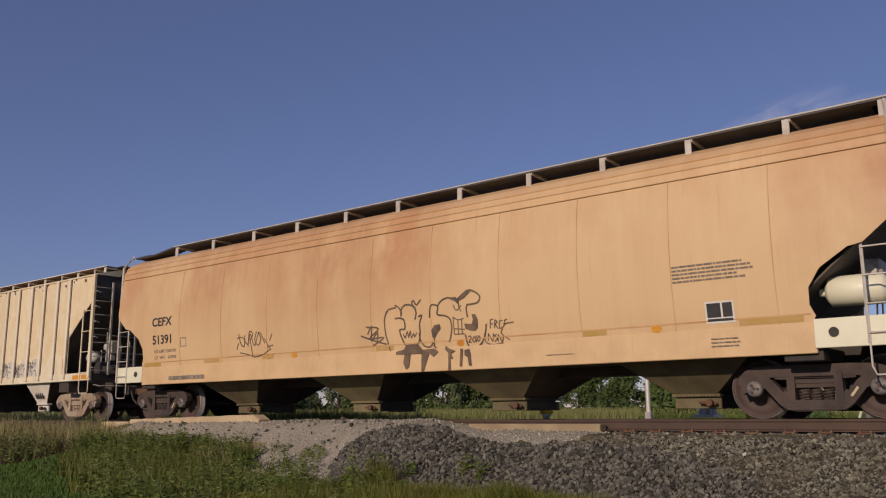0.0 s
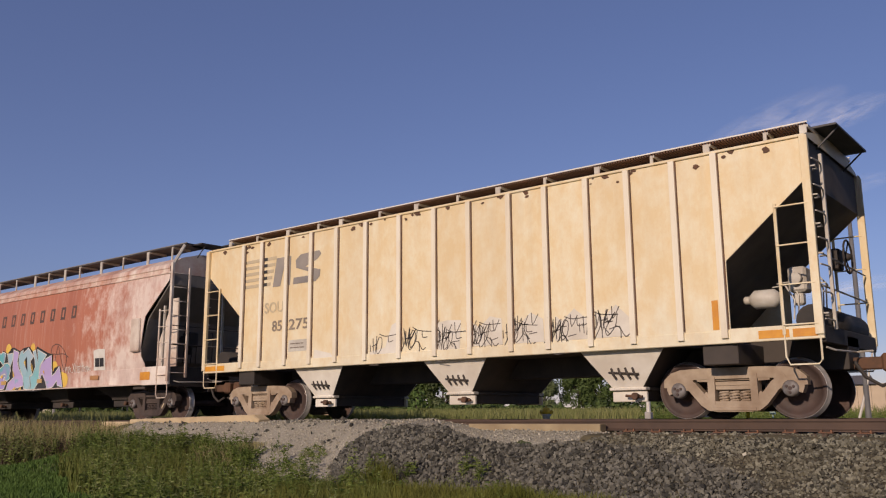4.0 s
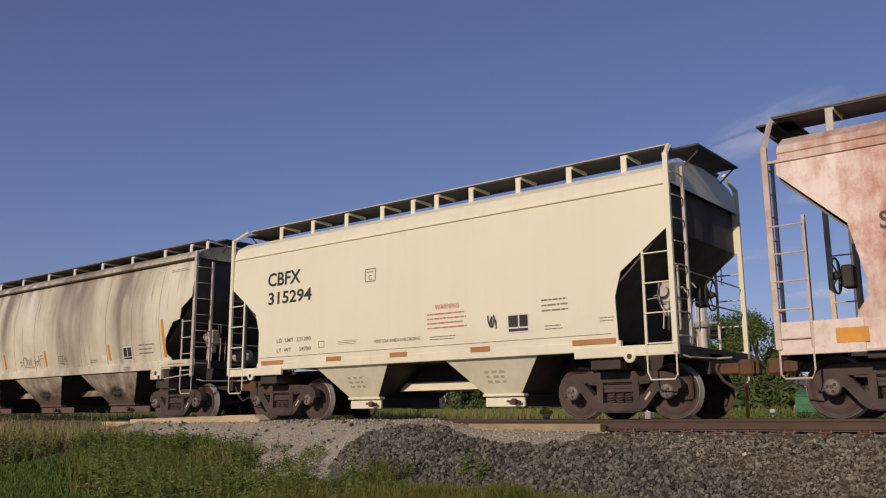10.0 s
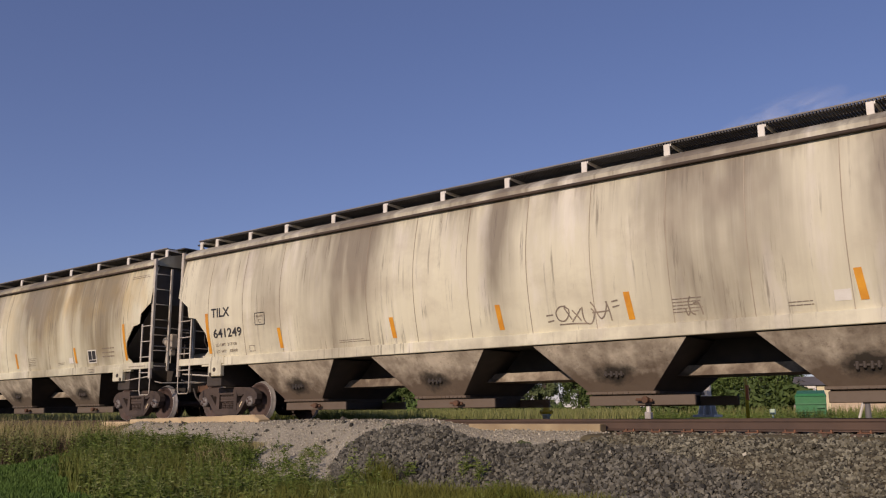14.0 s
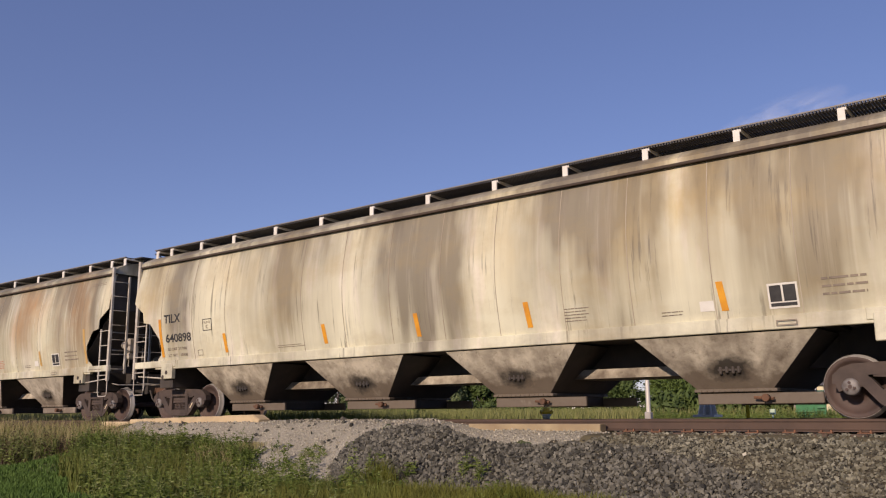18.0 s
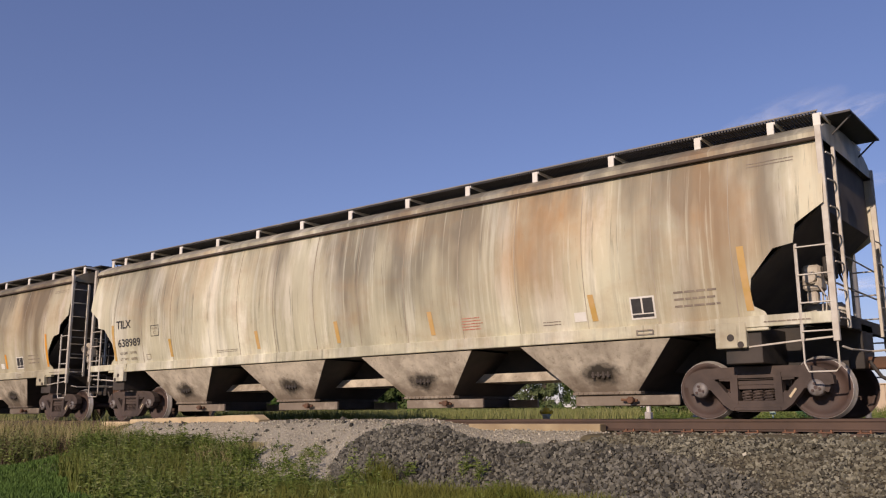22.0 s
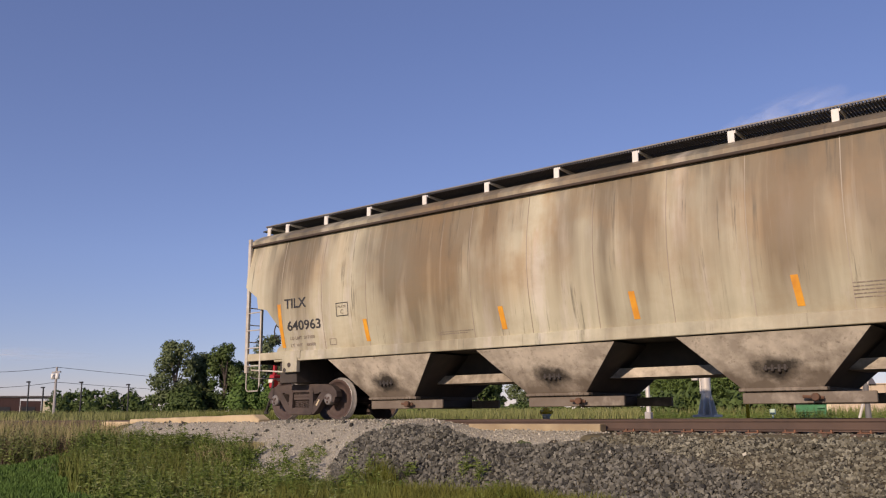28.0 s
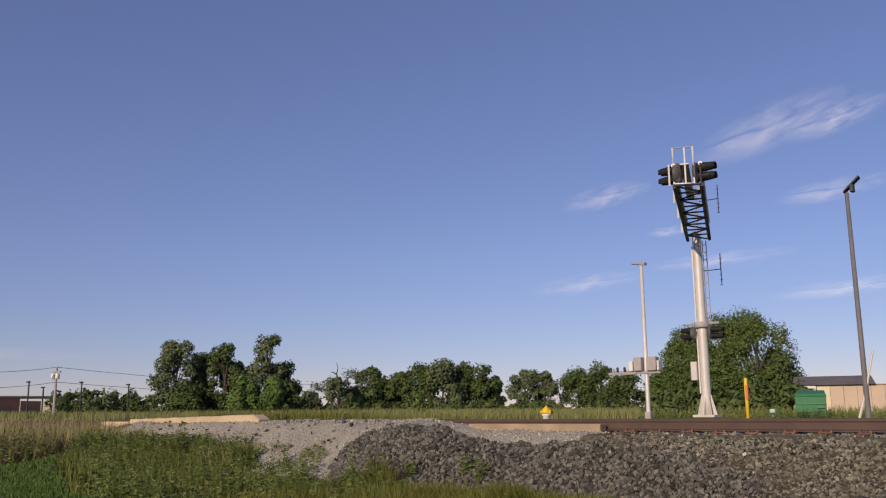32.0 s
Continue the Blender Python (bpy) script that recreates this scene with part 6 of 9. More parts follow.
def signal_mast():
    t = tagged(new("signal_mast"), "tall pale steel cantilever signal mast beyond the track", "signal mast")
    t.location = (-10.42, 26.0, -0.02)
    bm = lathe(bmesh.new(), [(0.15, 0.0), (0.145, 0.6), (0.135, 5.3), (0.135, 5.75), (0.05, 5.8)], 20, axis="z")
    part("pole", fix(bm), MAST_STEEL, t)
    bm = box(bmesh.new(), -0.34, 0.34, -0.34, 0.34, -0.02, 0.06, 0.01)
    part("base_plate", fix(bm), MAST_STEEL, t)
    for i in range(8):
        a = math.pi / 4 * i
        bm = bmesh.new()
        c, s = math.cos(a), math.sin(a)
        hexa(bm, [(c * 0.13 + s * 0.015, s * 0.13 - c * 0.015, 0.06), (c * 0.31 + s * 0.015, s * 0.31 - c * 0.015, 0.06), (c * 0.31 - s * 0.015, s * 0.31 + c * 0.015, 0.06), (c * 0.13 - s * 0.015, s * 0.13 + c * 0.015, 0.06)],
             [(c * 0.13 + s * 0.015, s * 0.13 - c * 0.015, 0.66), (c * 0.155 + s * 0.015, s * 0.155 - c * 0.015, 0.66), (c * 0.155 - s * 0.015, s * 0.155 + c * 0.015, 0.66), (c * 0.13 - s * 0.015, s * 0.13 + c * 0.015, 0.66)])
        part("gusset", fix(bm), MAST_STEEL, t)
    # cantilever arm towards the track: four chords, lattice, walkway and cage
    end = Vector((2.12, -5.62, 5.79))
    root = Vector((0.07, 0.0, 5.52))
    side = Vector((end.y - root.y, -(end.x - root.x), 0)).normalized() * -1
    up = Vector((0, 0, 1))
    A = lambda k, s, h: root + (end - root) * k + side * s * 0.33 + up * h * 0.55
    for s in (-1, 1):
        for h in (0, 1):
            bm = tube(bmesh.new(), [A(0, s, h), A(1, s, h)], 0.055, 8)
            part("chord", fix(bm), SIGNAL_BLACK if h == 0 else MAST_STEEL, t)
    n = 9
    for i in range(n):
        a, b = i / n, (i + 1) / n
        for p, q in ((A(a, -1, 0), A(b, 1, 0)) if i % 2 else (A(a, 1, 0), A(b, -1, 0)), (A(b, -1, 0), A(b, 1, 0)), (A(a, -1, 0), A(b, -1, 1)), (A(a, 1, 0), A(b, 1, 1)), (A(b, -1, 0), A(b, -1, 1)), (A(b, 1, 0), A(b, 1, 1))):
            part("lattice_bar", fix(tube(bmesh.new(), [p, q], 0.025, 5)), SIGNAL_BLACK, t)
    bm = hexa(bmesh.new(), [A(0.45, -0.5, 1.0), A(1.0, -0.5, 1.0), A(1.0, 0.15, 1.0), A(0.45, 0.15, 1.0)], [A(0.45, -0.5, 1.05), A(1.0, -0.5, 1.05), A(1.0, 0.15, 1.05), A(0.45, 0.15, 1.05)])
    part("walkway", fix(bm), MAST_STEEL, t)
    bm = bmesh.new()
    cage = [A(1, s, h) + up * dz for s, h, dz in ((-1.0, 0, 0.06), (-1.0, 0, 1.0), (0.5, 0, 1.0), (0.5, 0, 0.04))]
    tube(bm, [cage[0], cage[1], cage[2], cage[3], cage[0]], 0.028, 5)
    mid = (cage[1] + cage[2]) / 2 + side * 0.04
    tube(bm, [mid, mid - up * 0.96], 0.024, 5)
    for s in (-1.35,):
        for k in (0.15, 0.45, 0.72, 1.0):
            tube(bm, [A(k, s, 1), A(k, s, 0) + up * 0.02], 0.025, 5)
        tube(bm, [A(0.15, s, 1), A(1, s, 1)], 0.025, 5)
    part("railing", fix(bm), WHITE_PAINT, t)
    signal_head(t, tuple(A(0.98, -0.85, 1) + up * -0.20), 0, 0.62)
    signal_head(t, tuple(A(0.98, 0.85, 1) + up * -0.20), 180, 0.62)
    signal_head(t, (-0.30, -0.05, 2.56), 0, 0.5)
    signal_head(t, (0.30, 0.05, 2.56), 180, 0.5)
    bm = tube(bmesh.new(), [(-0.55, 0, 2.85), (0.55, 0, 2.85)], 0.04, 6)
    lathe(bm, [(0.22, 2.72), (0.24, 2.74), (0.24, 2.88), (0.22, 2.90)], 16, axis="z")
    part("cross_arm", fix(bm), POLE_GREY, t)
    bm = bmesh.new()
    for x in (0.13, 0.25):
        tube(bm, [(x, 0.12, 2.9), (x, 0.12, 5.5)], 0.016, 5)
    part("ladder", fix(bm), POLE_GREY, t)
    for i in range(11):
        part("rung", fix(tube(bmesh.new(), [(0.13, 0.12, 2.95 + 0.24 * i), (0.25, 0.12, 2.95 + 0.24 * i)], 0.012, 5)), POLE_GREY, t)
    bm = box(bmesh.new(), -0.40, -0.20, -0.15, 0.12, 1.10, 1.68, 0.02)
    part("junction_box", fix(bm), MAST_STEEL, t)
    bm = tube(bmesh.new(), [(-0.155, -0.06, 0.7), (-0.155, -0.06, 2.5), (-0.15, -0.06, 5.3)], 0.022, 6)
    part("conduit", fix(bm), WHITE_PAINT, t)
    for x, z, ln in ((0.72, 4.50, 0.5), (0.78, 6.75, 0.45)):
        bm = tube(bmesh.new(), [(0.16, 0, z), (x, 0, z)], 0.014, 5)
        tube(bm, [(x, 0, z - ln), (x, 0, z + ln)], 0.016, 5)
        for j in range(6):
            tube(bm, [(x - 0.05, 0, z - ln + j * ln / 3), (x + 0.05, 0, z - ln + j * ln / 3)], 0.008, 4)
        part("antenna", fix(bm), SIGNAL_BLACK, t)
    bm = tube(bmesh.new(), [(0.05, 0, 5.75), (0.05, 0, 7.0), (0.18, 0, 7.0)], 0.03, 6)
    lathe(bm, [(0.09, 7.0), (0.10, 7.2), (0.03, 7.25)], 10, axis="z", centre=(0.18, 0, 0))
    part("top_fitting", fix(bm), POLE_GREY, t)


signal_mast()


def light_pole(x, y, h, r, mat, label, arm):
    t = tagged(new("light_pole"), label, "light pole")
    t.location = (x, y, -0.35)
    bm = lathe(bmesh.new(), [(r * 1.25, 0), (r * 1.15, 0.2), (r, 0.5), (r * 0.75, h + 0.3), (0.01, h + 0.32)], 14, axis="z")
    part("pole", fix(bm), mat, t)
    if arm < 0:
        part("base", fix(box(bmesh.new(), -r * 1.45, r * 1.45, -r * 1.45, r * 1.45, 0, 0.5, 0.03)), POLE_GREY, t)
    if arm > 0:
        bm = hexa(bmesh.new(), [(-0.08, -0.14, h + 0.30), (0.42, -0.14, h + 0.74), (0.42, 0.14, h + 0.74), (-0.08, 0.14, h + 0.30)],
                  [(-0.07, -0.14, h + 0.36), (0.41, -0.14, h + 0.80), (0.41, 0.14, h + 0.80), (-0.07, 0.14, h + 0.36)])
        box(bm, 0.12, 0.24, -0.12, 0.12, h + 0.30, h + 0.55, 0.02)
    else:
        bm = hexa(bmesh.new(), [(-0.48, -0.12, h + 0.42), (0.22, -0.12, h + 0.30), (0.22, 0.12, h + 0.30), (-0.48, 0.12, h + 0.42)],
                  [(-0.48, -0.12, h + 0.48), (0.22, -0.12, h + 0.42), (0.22, 0.12, h + 0.42), (-0.48, 0.12, h + 0.48)])
    part("lamp_head", fix(bm), SIGNAL_BLACK if arm > 0 else POLE_GREY, t)
    return t


light_pole(-6.62, 29.27, 7.1, 0.085, DARK_POLE, "slender grey light pole with a tilted dark lamp head", 1)
pole = light_pole(-17.18, 36.12, 6.8, 0.10, MAST_STEEL, "pale steel pole with a lamp and equipment boxes", -1)
bm = bmesh.new()
box(bm, -0.95 - 0.1, 0.72, -0.15, -0.05, 2.18, 2.30, 0.01)
part("cross_arm", fix(bm), POLE_GREY, pole)
for x0, x1, m in ((-0.50, -0.12, POLE_GREY), (0.12, 0.58, POLE_GREY), (-0.74, -0.54, WHITE_PAINT), (0.62, 0.72, WHITE_PAINT)):
    bm = box(bmesh.new(), x0, x1, -0.28, 0.1, 2.30, 2.92 if m is POLE_GREY else 2.75, 0.03)
    part("equipment_box", fix(bm), m, pole)
bm = box(bmesh.new(), -1.8, -0.4, -0.2, -0.1, 2.16, 2.28, 0.01)
part("insulator_arm", fix(bm), POLE_GREY, pole)
for x in (-1.7, -1.35, -1.0):
    part("insulator", fix(lathe(bmesh.new(), [(0.03, 2.28), (0.07, 2.32), (0.05, 2.40), (0.07, 2.44), (0.03, 2.52)], 8, axis="z", centre=(x, -0.15, 0))), DARK_STEEL, pole)

t = tagged(new("marker_post"), "yellow marker post with an orange-red sticker", "marker post")
t.location = (-8.48, 24.0, -0.46)
part("post", fix(lathe(bmesh.new(), [(0.048, 0), (0.048, 1.47), (0.02, 1.5)], 12, axis="z")), YELLOW, t)
part("sticker", fix(box(bmesh.new(), 0.0, 0.065, -0.06, 0.045, 0.9, 1.3, 0.006)), RED_ORANGE, t)

t = tagged(new("fire_hydrant"), "yellow fire hydrant with a white foot", "fire hydrant")
t.location = (-11.64, 18.68, -0.42)
part("barrel", fix(lathe(bmesh.new(), [(0.13, 0.0), (0.13, 0.05), (0.09, 0.07), (0.09, 0.46), (0.12, 0.48), (0.12, 0.52)], 14, axis="z")), WHITE_PAINT, t)
part("bonnet", fix(lathe(bmesh.new(), [(0.125, 0.52), (0.12, 0.58), (0.085, 0.66), (0.03, 0.69), (0.03, 0.72)], 14, axis="z")), YELLOW, t)
for s in (-1, 1):
    part("nozzle", fix(lathe(bmesh.new(), [(0.055, s * 0.08), (0.055, s * 0.16), (0.02, s * 0.13)], 10, axis="x", centre=(0, 0, 0.56))), YELLOW, t)

t = tagged(new("utility_marker"), "small pale green utility marker box", "utility box")
t.location = (-10.82, 33.28, -0.4)
part("box", fix(box(bmesh.new(), -0.10, 0.10, -0.07, 0.07, 0.42, 0.62, 0.02)), PALE_GREEN, t)
part("stake", fix(box(bmesh.new(), -0.025, 0.025, -0.025, 0.025, 0, 0.44)), PALE_GREEN, t)

t = tagged(new("leaning_pole"), "pale wooden pole leaning beside the fence", "pole")
t.location = (-6.9, 29.2, -0.4)
part("shaft", fix(tube(bmesh.new(), [(-0.06, 0, 0), (0.30, 0.05, 1.2), (0.58, 0.1, 2.35)], 0.045, 7, 0.03)), MAST_STEEL, t)


def shed():
    t = tagged(new("shed"), "low beige metal-sided shed with a grey roof", "shed")
    t.location = (-17.3, 67.8, -0.4)
    t.rotation_euler = (0, 0, radians(14.4))
    n = 12
    for i in range(n):
        x0 = -1.35 + i * 0.9
        m = CREAM_WALL if i == 0 else BEIGE_WALL
        part("wall_panel", fix(box(bmesh.new(), x0, x0 + 0.885, 0, 0.08, 0, 2.4, 0.01)), m, t)
    for x0, x1, y0, y1 in ((-1.35, -1.27, 0.1, 5), (9.4, 9.48, 0.1, 5), (-1.35, 9.48, 5, 5.08)):
        part("wall", fix(box(bmesh.new(), x0, x1, y0, y1, 0, 2.4)), BEIGE_WALL, t)
    bm = hexa(bmesh.new(), [(-3.1, -0.25, 2.42), (2.6, -0.25, 2.42), (2.6, 5.2, 2.42), (-3.1, 5.2, 2.42)], [(-2.9, 2.2, 3.15), (2.4, 2.2, 3.15), (2.4, 3.0, 3.15), (-2.9, 3.0, 3.15)])
    part("roof", fix(bm), ROOF_GREY, t)
    bm = box(bmesh.new(), 2.62, 9.5, -0.1, 5.2, 2.41, 2.48)
    part("flat_roof", fix(bm), BEIGE_WALL, t)
    for x in (-3.0, -1.6):
        part("porch_post", fix(box(bmesh.new(), x, x + 0.14, -0.1, 0.05, 0, 2.4)), POLE_GREY, t)
    part("porch_beam", fix(box(bmesh.new(), -3.05, -1.4, -0.12, 0.06, 2.2, 2.4)), MAST_STEEL, t)


shed()
t = tagged(new("rubbish_bin"), "large green steel rubbish bin by the shed", "rubbish bin")
t.location = (-16.35, 57.75, -0.4)
t.rotation_euler = (0, 0, radians(14))
bm = hexa(bmesh.new(), [(-0.85, -0.6, 0.12), (0.85, -0.6, 0.12), (0.85, 0.6, 0.12), (-0.85, 0.6, 0.12)], [(-0.9, -0.7, 1.45), (0.9, -0.7, 1.45), (0.9, 0.7, 1.45), (-0.9, 0.7, 1.45)])
part("body", fix(bm), GREEN_BIN, t)
bm = hexa(bmesh.new(), [(-0.93, -0.75, 1.45), (0.93, -0.75, 1.45), (0.93, 0.72, 1.45), (-0.93, 0.72, 1.45)], [(-0.8, -0.6, 1.62), (0.8, -0.6, 1.62), (0.8, 0.72, 1.85), (-0.8, 0.72, 1.85)])
part("lid", fix(bm), GREEN_BIN, t)
for z in (0.5, 0.95):
    part("rib", fix(box(bmesh.new(), -0.92, 0.92, -0.74, -0.62, z, z + 0.07)), GREEN_BIN, t)
part("fork_pocket", fix(box(bmesh.new(), 0.35, 0.8, -0.78, -0.66, 0.72, 0.86)), GREEN_BIN, t)
for x in (-0.7, 0.7):
    part("skid", fix(box(bmesh.new(), x - 0.06, x + 0.06, -0.6, 0.6, 0, 0.13)), DARK_STEEL, t)


def far_left():
    x, y = bearing(66.6, 172)
    t = tagged(new("store_building"), "long low dull red brick building far off", "building")
    t.location = (x, y, -0.4)
    t.rotation_euler = (0, 0, radians(66))
    for i in range(9):
        part("wall_bay", fix(box(bmesh.new(), -14 + i * 3.4, -14 + i * 3.4 + 3.3, 0, 0.3, 0, 4.0 if i < 6 else 3.4)), BRICK_FAR if i % 4 != 3 else CREAM_WALL, t)
    part("roof", fix(box(bmesh.new(), -14.2, 17.2, -0.2, 12, 4.02, 4.3)), ROOF_GREY, t)
    for i in range(6):
        part("window", fix(box(bmesh.new(), -13.4 + i * 4.0, -11.2 + i * 4.0, -0.06, 0.02, 0.9, 2.4)), SIGNAL_BLACK, t)
    for deg, h in ((64.1, 5.2), (63.3, 4.4), (61.2, 5.2), (58.5, 4.9)):
        x, y = bearing(deg, 140)
        t = tagged(new("street_lamp"), "dark parking lot lamp with a short head", "street lamp", "distant lamps")
        t.location = (x, y, -0.4)
        part("pole", fix(tube(bmesh.new(), [(0, 0, 0), (0, 0, h + 0.4)], 0.11, 8)), SIGNAL_BLACK, t)
        part("lamp_head", fix(box(bmesh.new(), -0.55, 0.15, -0.18, 0.18, h + 0.3, h + 0.5, 0.04)), SIGNAL_BLACK, t)
    tops = []
    for deg, dist, h in ((62.65, 90, 4.8), (60.4, 150, 3.4), (43.5, 175, 6.5), (74, 84, 5.2)):
        x, y = bearing(deg, dist)
        t = tagged(new("utility_pole"), "weathered utility pole with pale insulators", "utility pole", "utility poles of the line")
        t.location = (x, y, -0.4)
        part("shaft", fix(tube(bmesh.new(), [(0, 0, 0), (0, 0, h + 0.4)], 0.15, 8, 0.10)), POLE_GREY, t)
        part("cross_arm", fix(box(bmesh.new(), -0.75, 0.75, -0.06, 0.06, h - 0.15, h - 0.02)), POLE_GREY, t)
        for s in (-1, 1):
            part("transformer", fix(lathe(bmesh.new(), [(0.16, h - 0.75), (0.2, h - 0.7), (0.2, h - 0.25), (0.1, h - 0.2)], 10, axis="z", centre=(s * 0.4, -0.1, 0))), WHITE_PAINT, t)
        tops.append(Vector((x, y, h - 0.02)))
    for a, b, d in ((0, 2, 0.0), (0, 2, -1.4), (0, 3, 0.0), (0, 3, -1.4)):
        p, q = tops[a] + Vector((0, 0, d)), tops[b] + Vector((0, 0, d))
        pts = [p + (q - p) * k / 12 - Vector((0, 0, 4 * 0.9 * (k / 12) * (1 - k / 12))) for k in range(13)]
        tagged(new("overhead_wire", mesh_of(tube(bmesh.new(), pts, 0.02, 4), SIGNAL_BLACK)), "thin overhead wire between utility poles", "wire", "overhead wires")


far_left()


# ---- thin clouds low in the sky ----
CLOUD = bpy.data.materials.new("thin_cloud")
CLOUD.use_nodes = True
_t = CLOUD.node_tree
_p = _t.nodes["Principled BSDF"]
_p.inputs["Base Color"].default_value = (0.93, 0.93, 0.95, 1)
_p.inputs["Roughness"].default_value = 1.0
_tc, _mp, _n, _g, _mr, _mul = (_t.nodes.new(k) for k in ("ShaderNodeTexCoord", "ShaderNodeMapping", "ShaderNodeTexNoise", "ShaderNodeTexGradient", "ShaderNodeMapRange", "ShaderNodeMath"))
_mp.inputs["Scale"].default_value = (1.3, 1.0, 1.7)
_n.inputs["Scale"].default_value, _n.inputs["Detail"].default_value, _n.inputs["Roughness"].default_value, _n.inputs["Distortion"].default_value = 1.2, 6, 0.55, 0.6
_g.gradient_type = "SPHERICAL"
_mr.inputs["From Min"].default_value, _mr.inputs["From Max"].default_value, _mr.inputs["To Max"].default_value = 0.36, 0.86, 0.60
_t.links.new(_tc.outputs["Object"], _mp.inputs[0])
_t.links.new(_mp.outputs[0], _n.inputs["Vector"])
_t.links.new(_tc.outputs["Object"], _g.inputs[0])
_t.links.new(_n.outputs["Fac"], _mr.inputs["Value"])
_mul.operation = "MULTIPLY"
_t.links.new(_mr.outputs[0], _mul.inputs[0])
_t.links.new(_g.outputs["Fac"], _mul.inputs[1])
_t.links.new(_mul.outputs[0], _p.inputs["Alpha"])


def cloud(deg, up, wide, tall, tilt, seed):
    """A wisp, 2 km off, across the line of sight."""
    d = 2000
    x, y = bearing(deg, d)
    bm = bmesh.new()
    n, m = 16, 6
    vs = [[bm.verts.new((2 * i / n - 1, 0.15 * math.sin(3 * i / n + seed), 2 * j / m - 1)) for i in range(n + 1)] for j in range(m + 1)]
    for a, b in zip(vs, vs[1:]):
        for i in range(n):
            bm.faces.new((a[i], a[i + 1], b[i + 1], b[i]))
    ob = tagged(new("backdrop_cloud", mesh_of(bm, CLOUD, True)), "thin pale wisp of evening cloud", "cloud", kind="structure")
    ob.matrix_basis = pose(x, y, d * math.tan(radians(up)), 0, 0, deg) @ pose(0, 0, 0, 0, -tilt, 0) @ Matrix.Diagonal((d * math.tan(radians(wide)), 60, d * math.tan(radians(tall)), 1))
    ob.visible_shadow = False


cloud(17.0, 17.6, 5.4, 1.6, 20, 1)
cloud(13.0, 17.6, 3.6, 1.1, 14, 2)
cloud(27.5, 14.0, 3.2, 0.9, 12, 3)
cloud(29.0, 8.4, 4.0, 0.7, 8, 4)
cloud(20.5, 9.6, 5.0, 0.55, 5, 5)
cloud(13.5, 13.4, 3.6, 0.8, 8, 6)
cloud(23.5, 11.6, 1.6, 0.4, 2, 7)
cloud(13.0, 7.4, 5.0, 0.6, 4, 8)
cloud(66, 3.7, 6.0, 0.5, 0, 10)


# ---- the eight cars of the train ----
LONG_HOP = dict(top=2.88, bot=1.20, zt=1.29, zb=0.46, yt=1.50, yb=1.02, gate=0.72)
LONG = dict(len=20.15, base=1.50, bulge=0.19, sheet=1.50, eave=4.12, eave_h=0.015, sill=(1.31, 1.52), sill_in=1.0, under=2.4,
            cut=[(1.50, 1.00), (1.60, 1.06), (1.68, 1.20), (1.85, 1.24), (2.10, 1.19), (2.51, 0.82), (2.56, 0.52), (2.83, 0.47), (3.10, 0.05), (4.12, 0.03)],
            roof=[(1.565, 4.12), (1.56, 4.22), (1.45, 4.30), (1.2, 4.42), (0.7, 4.52), (0.0, 4.55)], roof_in=0.04,
            end=[(0.16, 4.14), (0.16, 3.10), (0.80, 2.52), (1.6, 1.75), (2.3, 1.36)],
            plat=(1.36, 1.53), plat_len=1.9, bolster=2.6, tc=1.42, hop=LONG_HOP, hoppers=[4.16, 8.15, 12.13, 16.12], crossbar=0.80, smudge=True,
            rb=(0.15, 20.0), rb_y=1.2, rb_z=4.66, grate=True, brackets=[0.26, 0.92, 2.25, 3.6, 5.2, 6.8, 8.4, 10.0, 11.7, 13.3, 14.9, 16.5, 18.1, 19.3, 20.0],
            truck=TRUCK_BROWN, seams=[1.33, 2.65, 3.98, 6.7, 8.0, 9.35, 10.7, 12.0, 13.4, 14.7, 16.1, 17.4, 18.7])
SPECS = {}


def ends_of(spec, car, mat, right_gear=True):
    """Ladders, posts, jacking pads and brake gear of the long cars."""
    ln = spec["len"]
    for k in (-1, 1):
        e = k * ln / 2
        for s in (-1, 1):
            ladder(car, e - k * 0.05, k, s * 1.585, 1.09, 2.55, 0.47, 4, mat, tall=4.29)
        end_ladder(car, e + k * 0.02, k, 1.3, 4.05, -1.12, mat)
        end_ladder(car, e + k * 0.02, k, 1.3, 3.1, 0.95, mat, 5)
        for s in (-1, 1):
            bm = box(bmesh.new(), e - k * 1.33, e - k * 1.81, s * 1.615, s * 1.50, 1.06, 1.45, 0.012)
            jack = part("jacking_pad", fix(bm), spec["mat"], car)
            # dark discs stand in for the shaded insides of two openings
            bm = lathe(bmesh.new(), [(0.055, s * 1.612), (0.055, s * 1.622)], 14, centre=(e - k * 1.57, 0, 1.22))
            part("hole", fix(bm), DARK_STEEL, jack)
            bm = lathe(bmesh.new(), [(0.05, s * 1.612), (0.05, s * 1.622)], 14, centre=(e - k * 1.42, 0, 1.11))
            part("hole", fix(bm), DARK_STEEL, jack)
        bm = tube(bmesh.new(), [(e - k * 0.12, -1.5, 1.16), (e - k * 0.6, -1.5, 1.13), (e - k * 1.4, -1.5, 1.07)], 0.018, 5)
        part("sill_brace", fix(bm), mat, car)
    brake_gear(car, ln / 2, 1, PALE_STEEL, 3)
    brake_wheel(car, ln / 2 - 0.16, -0.45, 2.35, 1)
    air_tank(car, ln / 2 - 0.95, ln / 2 - 0.45, 0.5, 1.72, 0.16, PALE_STEEL)
    brake_wheel(car, -ln / 2 + 0.52, -0.9, 2.06, -1, 0.27)


